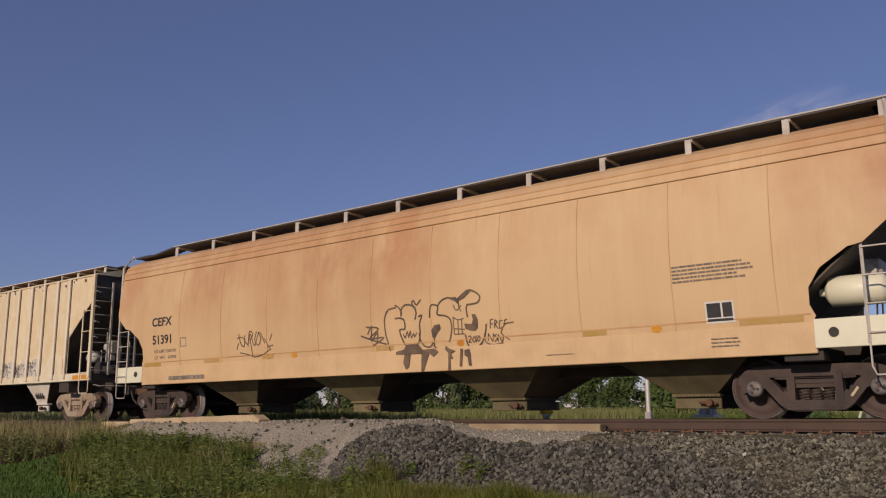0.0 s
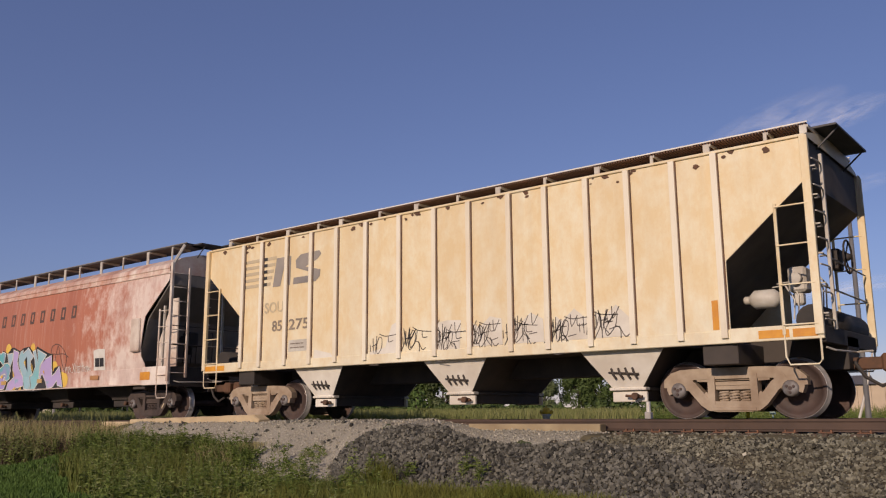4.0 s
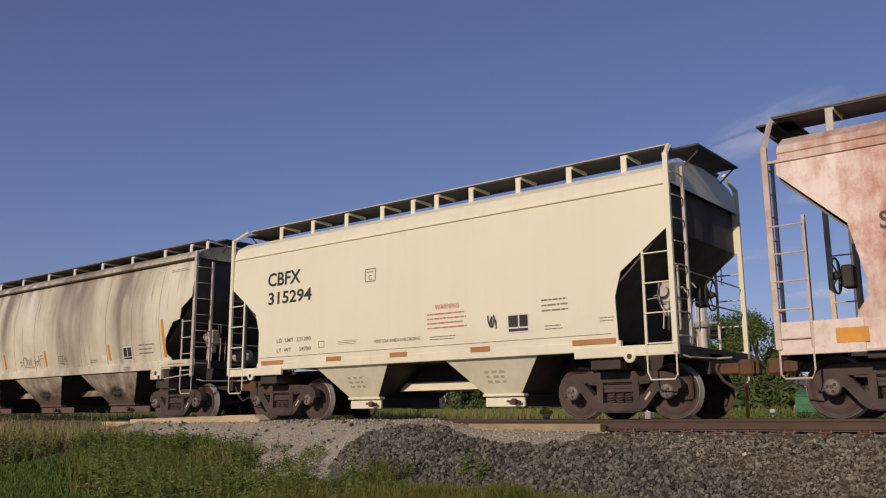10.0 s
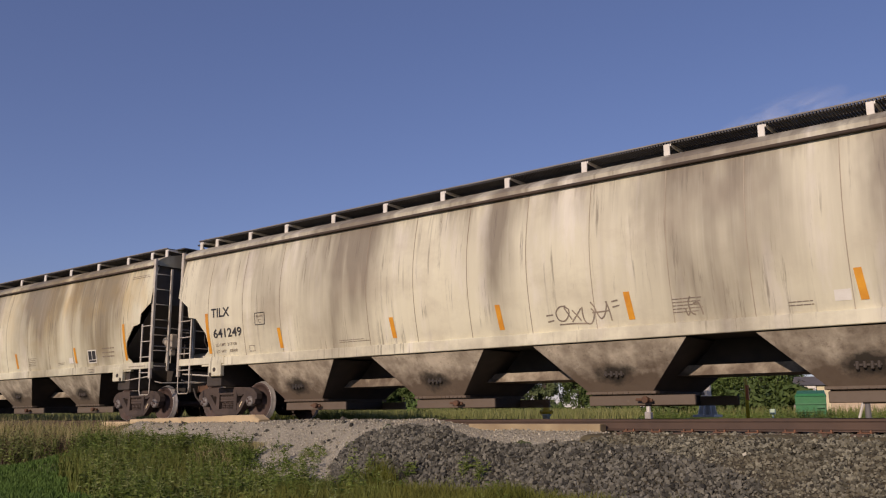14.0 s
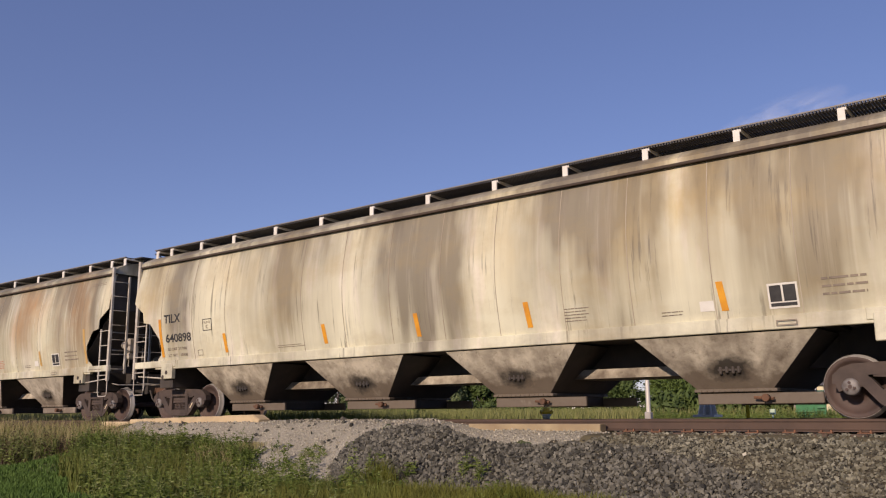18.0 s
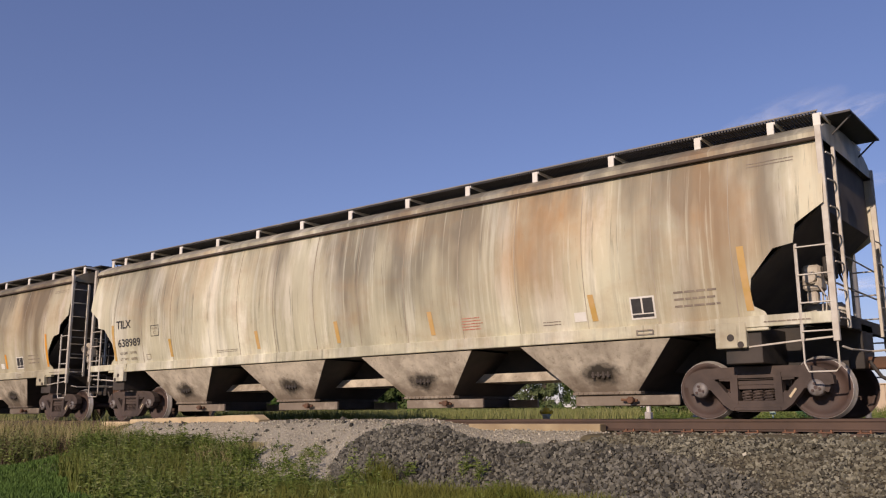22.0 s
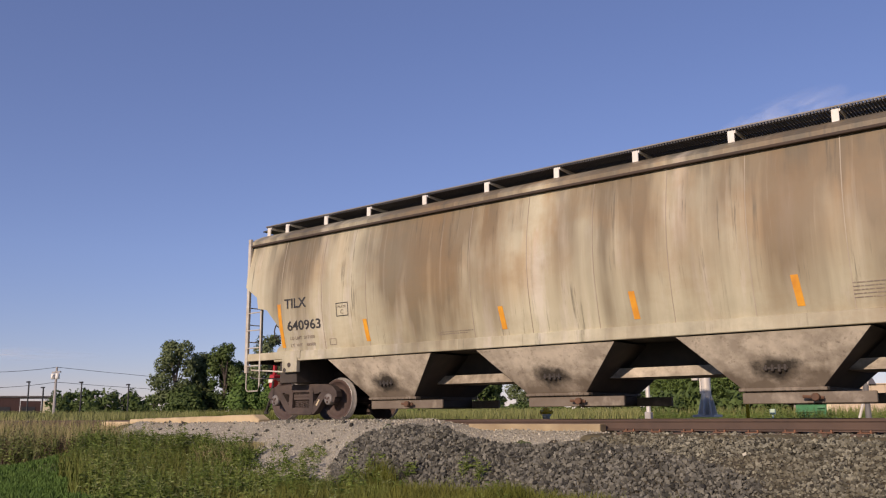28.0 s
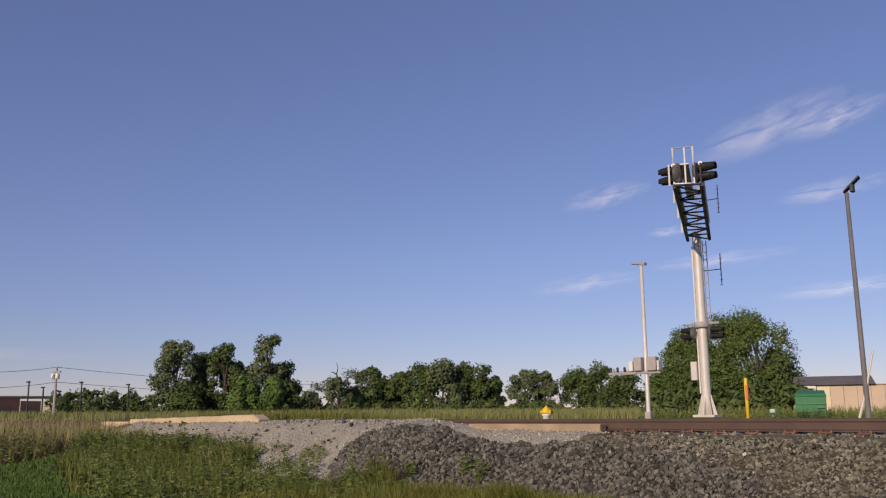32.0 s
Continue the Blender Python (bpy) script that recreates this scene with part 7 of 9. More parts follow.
def long_marks(spec, car, number, strip, seed, extra=True):
    ink = BLACK_INK
    lettering(spec, car, "reporting_mark", "TILX", 1.45, 2.16, 2.48, 2.70, ink)
    lettering(spec, car, "car_number", number, 1.50, 2.58, 1.98, 2.20, ink)
    lettering(spec, car, "load_limit", "LD LMT  217100", 1.55, 2.35, 1.78, 1.85, FADED_INK)
    lettering(spec, car, "light_weight", "LT  WT    68900", 1.55, 2.35, 1.62, 1.69, FADED_INK)
    decal(spec, car, "plate_box", frame_rect(3.09, 3.45, 2.19, 2.48, 0.018), ink)
    lettering(spec, car, "plate_word", "PLATE", 3.15, 3.39, 2.37, 2.42, FADED_INK)
    lettering(spec, car, "plate_letter", "C", 3.22, 3.31, 2.24, 2.33, FADED_INK)
    decal(spec, car, "small_box", frame_rect(2.80, 3.0, 1.60, 1.74, 0.014), FADED_INK)
    for u, z0, z1 in ((1.26, 1.62, 2.60), (3.90, 1.62, 2.08), (7.35, 1.64, 2.06), (10.0, 1.63, 2.09), (12.62, 1.63, 2.09), (16.2, 1.65, 2.10), (18.84, 1.62, 2.60)):
        sl = 0.05
        decal(spec, car, "reflector", [[(u - 0.055 + sl, z0), (u + 0.055 + sl, z0), (u + 0.055, z1), (u - 0.055, z1)]], strip, "orange reflective strip")
    decal(spec, car, "data_panel_border", [rect(16.92, 17.36, 1.62, 1.99)], WHITE_PAINT)
    decal(spec, car, "data_panel", [rect(16.95, 17.12, 1.72, 1.96), rect(17.15, 17.33, 1.72, 1.96), rect(16.95, 17.33, 1.65, 1.70)], ink, proud=0.011)
    decal(spec, car, "stencil", bars(17.7, 18.45, 1.72, 2.05, 3, seed), FADED_INK)
    decal(spec, car, "notice", bars(19.0, 19.86, 3.82, 3.92, 2, seed + 1), FADED_INK)
    decal(spec, car, "notice", bars(15.2, 15.6, 1.62, 1.72, 2, seed + 2), FADED_INK)
    decal(spec, car, "notice", bars(5.8, 6.7, 1.62, 1.70, 2, seed + 3), FADED_INK)
    decal(spec, car, "notice", bars(13.4, 13.9, 1.66, 1.92, 5, seed + 4), RED_INK if seed == 73 else FADED_INK)
    decal(spec, car, "sill_slot", frame_rect(17.02, 17.32, 1.36, 1.44, 0.014), FADED_INK, "small slot in the side sill", proud=0.112)
    decal(spec, car, "label_plate", [rect(15.85, 16.08, 1.66, 1.82)], WHITE_PAINT)
    decal(spec, car, "stencil", bars(19.1, 19.9, 1.40, 1.46, 1, seed + 5), FADED_INK, proud=0.112)


def long_car(at, mat, number, strip, label, seed):
    spec = dict(LONG, at=at, mat=mat, label=label, edge_mat=EDGE_DARK, eave_mat=EAVE_RUST_SHADE, hop_mat=HOPPER_PAINT[(seed // 11) % 4], brk_mat=WHITE_PAINT, vent_mat=RUST_BROWN)
    car = hopper_car(spec)
    ends_of(spec, car, PALE_STEEL)
    long_marks(spec, car, number, strip, seed)
    SPECS[car.name] = spec
    return car, spec


CARS = []
# outlines listed below are traced to fit the camera's view
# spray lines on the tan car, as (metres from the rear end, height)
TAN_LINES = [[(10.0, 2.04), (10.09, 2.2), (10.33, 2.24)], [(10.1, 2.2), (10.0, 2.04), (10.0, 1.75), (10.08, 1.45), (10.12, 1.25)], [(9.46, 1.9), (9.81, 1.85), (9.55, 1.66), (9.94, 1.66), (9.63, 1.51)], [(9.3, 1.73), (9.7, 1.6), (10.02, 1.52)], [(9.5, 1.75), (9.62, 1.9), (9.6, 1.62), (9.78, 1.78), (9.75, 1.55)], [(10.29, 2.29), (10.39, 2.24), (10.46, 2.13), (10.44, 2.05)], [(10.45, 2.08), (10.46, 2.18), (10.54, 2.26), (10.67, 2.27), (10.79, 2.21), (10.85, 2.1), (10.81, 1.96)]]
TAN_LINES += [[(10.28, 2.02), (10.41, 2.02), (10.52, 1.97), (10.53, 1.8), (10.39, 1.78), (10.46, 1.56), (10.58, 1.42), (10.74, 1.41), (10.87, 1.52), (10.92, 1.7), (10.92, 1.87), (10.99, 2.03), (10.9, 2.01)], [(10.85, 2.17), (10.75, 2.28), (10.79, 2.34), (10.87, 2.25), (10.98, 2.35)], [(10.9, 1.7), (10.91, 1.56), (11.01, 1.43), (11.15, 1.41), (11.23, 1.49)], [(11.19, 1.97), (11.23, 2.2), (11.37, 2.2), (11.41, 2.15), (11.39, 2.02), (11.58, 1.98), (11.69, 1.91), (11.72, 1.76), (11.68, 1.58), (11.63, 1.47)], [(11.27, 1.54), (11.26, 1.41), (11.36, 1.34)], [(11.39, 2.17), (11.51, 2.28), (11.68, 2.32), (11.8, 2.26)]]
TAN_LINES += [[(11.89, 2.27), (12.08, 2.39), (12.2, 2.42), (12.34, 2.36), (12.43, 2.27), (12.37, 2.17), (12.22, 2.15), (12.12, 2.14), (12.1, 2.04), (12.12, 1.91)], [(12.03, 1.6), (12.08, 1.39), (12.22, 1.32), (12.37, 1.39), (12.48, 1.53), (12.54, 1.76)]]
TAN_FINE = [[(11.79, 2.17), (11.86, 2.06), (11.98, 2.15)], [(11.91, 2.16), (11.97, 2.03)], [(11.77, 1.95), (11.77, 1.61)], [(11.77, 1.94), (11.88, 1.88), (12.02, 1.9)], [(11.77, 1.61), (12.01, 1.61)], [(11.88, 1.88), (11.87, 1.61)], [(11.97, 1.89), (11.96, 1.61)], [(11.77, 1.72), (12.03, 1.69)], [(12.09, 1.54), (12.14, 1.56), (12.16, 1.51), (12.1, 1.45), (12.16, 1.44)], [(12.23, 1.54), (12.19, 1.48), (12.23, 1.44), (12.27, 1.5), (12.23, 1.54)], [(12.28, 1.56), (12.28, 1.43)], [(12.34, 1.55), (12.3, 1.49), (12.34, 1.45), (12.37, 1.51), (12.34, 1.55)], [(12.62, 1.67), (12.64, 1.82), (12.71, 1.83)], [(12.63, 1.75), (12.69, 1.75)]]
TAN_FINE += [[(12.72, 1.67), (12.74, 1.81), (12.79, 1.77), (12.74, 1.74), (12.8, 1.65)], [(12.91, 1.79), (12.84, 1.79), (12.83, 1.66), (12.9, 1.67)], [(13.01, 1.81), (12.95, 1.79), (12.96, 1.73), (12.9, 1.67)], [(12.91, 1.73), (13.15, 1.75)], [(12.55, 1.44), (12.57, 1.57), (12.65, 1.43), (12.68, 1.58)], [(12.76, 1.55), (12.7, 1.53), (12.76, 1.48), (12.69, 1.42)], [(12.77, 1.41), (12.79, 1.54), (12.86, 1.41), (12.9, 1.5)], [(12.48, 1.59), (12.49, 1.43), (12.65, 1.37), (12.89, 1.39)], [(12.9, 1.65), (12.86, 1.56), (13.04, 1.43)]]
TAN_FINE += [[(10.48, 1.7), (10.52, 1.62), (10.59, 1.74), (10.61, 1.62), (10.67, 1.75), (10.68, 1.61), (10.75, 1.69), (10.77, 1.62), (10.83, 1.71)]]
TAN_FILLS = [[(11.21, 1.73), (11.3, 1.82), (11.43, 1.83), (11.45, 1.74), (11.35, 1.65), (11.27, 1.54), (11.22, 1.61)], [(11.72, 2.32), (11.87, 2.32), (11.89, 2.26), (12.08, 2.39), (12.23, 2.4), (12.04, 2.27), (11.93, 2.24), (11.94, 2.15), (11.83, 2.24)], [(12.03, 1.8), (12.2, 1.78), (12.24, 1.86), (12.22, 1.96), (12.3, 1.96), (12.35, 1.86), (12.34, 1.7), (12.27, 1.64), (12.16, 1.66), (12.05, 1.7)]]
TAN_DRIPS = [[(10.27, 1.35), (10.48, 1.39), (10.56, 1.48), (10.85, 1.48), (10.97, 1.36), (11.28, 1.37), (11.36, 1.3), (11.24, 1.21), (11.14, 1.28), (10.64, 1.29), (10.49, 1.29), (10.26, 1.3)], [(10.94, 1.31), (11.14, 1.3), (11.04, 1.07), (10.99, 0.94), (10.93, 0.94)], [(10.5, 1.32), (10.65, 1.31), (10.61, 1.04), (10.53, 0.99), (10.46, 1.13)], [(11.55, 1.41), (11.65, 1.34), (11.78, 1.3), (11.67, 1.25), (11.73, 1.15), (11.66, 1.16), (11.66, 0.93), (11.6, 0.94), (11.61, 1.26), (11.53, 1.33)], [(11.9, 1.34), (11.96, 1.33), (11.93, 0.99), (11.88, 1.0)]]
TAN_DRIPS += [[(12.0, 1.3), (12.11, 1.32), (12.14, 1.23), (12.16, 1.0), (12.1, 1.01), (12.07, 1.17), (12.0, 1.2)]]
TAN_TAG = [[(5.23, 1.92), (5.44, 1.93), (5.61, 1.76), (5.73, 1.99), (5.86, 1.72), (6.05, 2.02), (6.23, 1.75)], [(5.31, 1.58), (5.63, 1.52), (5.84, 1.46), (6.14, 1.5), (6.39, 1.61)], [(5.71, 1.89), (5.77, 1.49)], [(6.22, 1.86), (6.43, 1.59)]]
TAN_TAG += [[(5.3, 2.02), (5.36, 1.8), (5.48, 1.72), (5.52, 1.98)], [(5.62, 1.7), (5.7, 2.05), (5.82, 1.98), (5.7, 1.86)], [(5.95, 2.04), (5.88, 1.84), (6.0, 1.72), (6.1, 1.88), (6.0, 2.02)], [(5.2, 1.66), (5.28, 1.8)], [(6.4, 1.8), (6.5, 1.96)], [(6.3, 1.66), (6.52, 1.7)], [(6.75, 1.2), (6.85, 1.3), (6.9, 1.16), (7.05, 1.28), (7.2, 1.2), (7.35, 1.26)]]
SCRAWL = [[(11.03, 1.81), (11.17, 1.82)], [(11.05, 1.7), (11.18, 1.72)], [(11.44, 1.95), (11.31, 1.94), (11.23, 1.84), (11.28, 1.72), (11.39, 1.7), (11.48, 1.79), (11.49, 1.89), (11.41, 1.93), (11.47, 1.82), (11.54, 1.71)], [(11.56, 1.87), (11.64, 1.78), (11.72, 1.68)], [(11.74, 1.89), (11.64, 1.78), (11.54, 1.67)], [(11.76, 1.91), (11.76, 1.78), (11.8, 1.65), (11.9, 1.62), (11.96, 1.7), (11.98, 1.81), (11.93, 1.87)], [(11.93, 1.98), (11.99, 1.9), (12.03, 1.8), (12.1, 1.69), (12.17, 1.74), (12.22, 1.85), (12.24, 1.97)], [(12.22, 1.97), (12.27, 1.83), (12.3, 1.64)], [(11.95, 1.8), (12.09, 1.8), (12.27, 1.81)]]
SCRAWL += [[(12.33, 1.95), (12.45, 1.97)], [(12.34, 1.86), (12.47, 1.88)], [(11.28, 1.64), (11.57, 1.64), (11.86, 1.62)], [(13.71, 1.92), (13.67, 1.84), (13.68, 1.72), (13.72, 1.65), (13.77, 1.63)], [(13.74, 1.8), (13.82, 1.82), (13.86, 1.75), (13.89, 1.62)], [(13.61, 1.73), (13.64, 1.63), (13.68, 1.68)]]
# scrawls and cleaned patches on the ribbed car, marks on the red one
RIB_SCRAWL = [[(5.64, 1.59), (5.65, 1.44)], [(5.72, 1.71), (5.73, 1.41)], [(5.69, 1.54), (5.82, 1.58)], [(5.83, 1.75), (5.78, 1.38)], [(5.9, 1.72), (5.83, 1.58), (5.84, 1.38), (5.95, 1.47), (5.97, 1.67), (5.9, 1.72)], [(5.9, 1.78), (6.07, 1.71), (6.39, 1.7)], [(6.15, 1.7), (6.16, 1.58), (6.28, 1.59)], [(5.54, 1.22), (5.74, 1.26), (5.91, 1.19)], [(5.63, 1.17), (5.88, 1.15)], [(6.56, 1.79), (6.61, 1.56), (6.47, 1.29)], [(6.57, 1.77), (6.63, 1.42), (6.72, 1.79)], [(6.72, 1.74), (6.75, 1.55), (6.88, 1.73)], [(6.68, 1.56), (6.8, 1.6)]]
RIB_SCRAWL += [[(6.86, 1.71), (6.7, 1.46), (6.73, 1.34), (6.88, 1.5), (6.92, 1.71)], [(6.88, 1.5), (6.97, 1.44), (6.97, 1.23)], [(6.95, 1.49), (7.05, 1.32), (7.14, 1.36)], [(6.77, 1.24), (6.86, 1.26), (6.74, 1.18), (6.87, 1.18)], [(7.49, 1.89), (7.41, 1.73), (7.53, 1.63), (7.47, 1.45), (7.39, 1.5)], [(7.57, 1.81), (7.57, 1.53), (7.65, 1.76), (7.68, 1.34)], [(7.66, 1.64), (7.79, 1.65)], [(7.8, 1.81), (7.7, 1.57), (7.82, 1.38)], [(7.87, 1.85), (7.89, 1.64), (8.01, 1.83)], [(7.81, 1.47), (7.98, 1.5)], [(7.56, 1.26), (7.75, 1.27), (7.91, 1.2)]]
RIB_PATCH = [[(5.52, 1.17), (5.65, 1.39), (6.06, 1.46), (6.24, 1.91), (6.46, 1.99), (6.42, 1.19)], [(7.33, 1.16), (7.41, 1.87), (7.69, 1.9), (8.02, 1.88), (7.97, 1.15)], [(3.92, 1.18), (3.95, 1.53), (4.47, 1.42), (4.58, 1.31), (4.6, 1.18)]]
RED_MARK = [[(8.09, 2.02), (8.14, 2.18), (8.3, 2.25), (8.51, 2.25), (8.71, 2.16), (8.89, 2.02), (8.99, 1.85), (8.96, 1.67), (8.85, 1.47)], [(8.51, 2.23), (8.42, 2.05), (8.31, 1.76)], [(8.53, 2.2), (8.63, 1.91), (8.8, 1.54), (8.84, 1.47)], [(8.09, 1.99), (8.48, 1.96), (8.85, 1.95), (9.11, 1.84)]]
RED_TAG = [[(8.95, 1.39), (8.93, 1.53), (9.01, 1.55), (9.02, 1.48), (8.96, 1.46)], [(9.06, 1.56), (9.13, 1.54)], [(9.09, 1.54), (9.1, 1.38)], [(9.12, 1.38), (9.18, 1.58), (9.24, 1.39)], [(9.14, 1.47), (9.26, 1.53)], [(9.28, 1.39), (9.31, 1.39)], [(9.34, 1.38), (9.46, 1.65)], [(9.34, 1.64), (9.48, 1.38)], [(9.47, 1.37), (9.51, 1.6), (9.55, 1.48), (9.62, 1.63), (9.63, 1.37)], [(9.77, 1.56), (9.65, 1.54), (9.65, 1.37), (9.73, 1.4)], [(9.65, 1.47), (9.73, 1.48)], [(9.75, 1.37), (9.76, 1.64), (9.85, 1.37), (9.9, 1.65)], [(9.86, 1.54), (9.98, 1.57)], [(9.92, 1.55), (9.92, 1.38)]]
RED_TAG += [[(9.97, 1.49), (10.08, 1.54)], [(10.03, 1.52), (10.04, 1.39)], [(10.08, 1.38), (10.11, 1.54), (10.18, 1.53), (10.13, 1.47), (10.2, 1.38)], [(10.16, 1.38), (10.23, 1.51), (10.27, 1.5), (10.22, 1.43), (10.35, 1.42)], [(10.34, 1.37), (10.4, 1.36)]]
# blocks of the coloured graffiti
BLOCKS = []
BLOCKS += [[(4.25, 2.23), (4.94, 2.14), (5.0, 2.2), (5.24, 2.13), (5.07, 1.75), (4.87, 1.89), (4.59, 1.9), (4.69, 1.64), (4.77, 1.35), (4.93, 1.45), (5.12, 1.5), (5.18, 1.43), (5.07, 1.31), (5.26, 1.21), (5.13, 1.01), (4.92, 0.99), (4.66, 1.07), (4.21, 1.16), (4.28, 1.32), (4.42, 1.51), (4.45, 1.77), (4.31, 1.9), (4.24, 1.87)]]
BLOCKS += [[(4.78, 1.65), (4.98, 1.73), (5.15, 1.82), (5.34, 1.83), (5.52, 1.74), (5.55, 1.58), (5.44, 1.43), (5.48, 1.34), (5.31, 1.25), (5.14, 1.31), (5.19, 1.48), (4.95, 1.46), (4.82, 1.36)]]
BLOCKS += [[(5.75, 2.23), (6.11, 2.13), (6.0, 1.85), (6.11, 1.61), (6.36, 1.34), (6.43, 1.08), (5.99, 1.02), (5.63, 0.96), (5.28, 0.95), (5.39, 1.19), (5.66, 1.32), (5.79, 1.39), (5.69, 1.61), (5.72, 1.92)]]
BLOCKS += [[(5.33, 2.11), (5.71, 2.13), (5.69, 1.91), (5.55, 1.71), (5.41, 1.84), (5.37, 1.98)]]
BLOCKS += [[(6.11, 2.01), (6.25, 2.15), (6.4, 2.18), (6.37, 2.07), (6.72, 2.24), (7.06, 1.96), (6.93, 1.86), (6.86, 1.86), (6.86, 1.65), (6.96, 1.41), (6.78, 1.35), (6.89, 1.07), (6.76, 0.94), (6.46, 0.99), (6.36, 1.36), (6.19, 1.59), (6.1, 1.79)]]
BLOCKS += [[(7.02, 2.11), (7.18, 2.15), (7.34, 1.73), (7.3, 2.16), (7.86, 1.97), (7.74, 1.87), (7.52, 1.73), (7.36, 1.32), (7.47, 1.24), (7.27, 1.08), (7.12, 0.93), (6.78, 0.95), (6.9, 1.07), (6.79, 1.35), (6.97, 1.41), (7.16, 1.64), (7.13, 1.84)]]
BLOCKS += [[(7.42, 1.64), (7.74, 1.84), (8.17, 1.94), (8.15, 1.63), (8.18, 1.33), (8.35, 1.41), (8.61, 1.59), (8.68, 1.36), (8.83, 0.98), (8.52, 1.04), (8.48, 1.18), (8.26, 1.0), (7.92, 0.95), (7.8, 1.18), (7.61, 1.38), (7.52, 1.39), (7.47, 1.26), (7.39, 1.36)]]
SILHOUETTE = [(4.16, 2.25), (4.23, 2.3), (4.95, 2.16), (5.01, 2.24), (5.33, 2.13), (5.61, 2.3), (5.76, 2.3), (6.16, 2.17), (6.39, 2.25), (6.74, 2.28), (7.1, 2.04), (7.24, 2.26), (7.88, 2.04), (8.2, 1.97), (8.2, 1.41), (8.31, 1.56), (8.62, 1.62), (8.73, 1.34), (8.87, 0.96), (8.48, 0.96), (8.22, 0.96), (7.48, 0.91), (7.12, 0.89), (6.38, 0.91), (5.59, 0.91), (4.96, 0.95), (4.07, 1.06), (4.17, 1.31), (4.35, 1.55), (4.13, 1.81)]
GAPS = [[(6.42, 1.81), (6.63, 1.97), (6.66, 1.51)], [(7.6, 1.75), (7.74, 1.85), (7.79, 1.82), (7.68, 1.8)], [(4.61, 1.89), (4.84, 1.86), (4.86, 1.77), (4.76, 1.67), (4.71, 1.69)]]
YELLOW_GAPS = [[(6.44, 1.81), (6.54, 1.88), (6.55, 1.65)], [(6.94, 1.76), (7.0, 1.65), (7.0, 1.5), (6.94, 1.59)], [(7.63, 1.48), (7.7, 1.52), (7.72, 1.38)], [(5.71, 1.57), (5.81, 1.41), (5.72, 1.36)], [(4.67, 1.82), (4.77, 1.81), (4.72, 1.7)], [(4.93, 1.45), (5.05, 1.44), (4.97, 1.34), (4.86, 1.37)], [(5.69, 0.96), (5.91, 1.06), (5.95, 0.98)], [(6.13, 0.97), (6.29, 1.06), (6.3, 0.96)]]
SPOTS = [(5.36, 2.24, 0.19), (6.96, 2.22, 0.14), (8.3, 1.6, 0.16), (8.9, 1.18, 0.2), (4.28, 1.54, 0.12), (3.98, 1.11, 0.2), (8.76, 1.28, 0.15)]


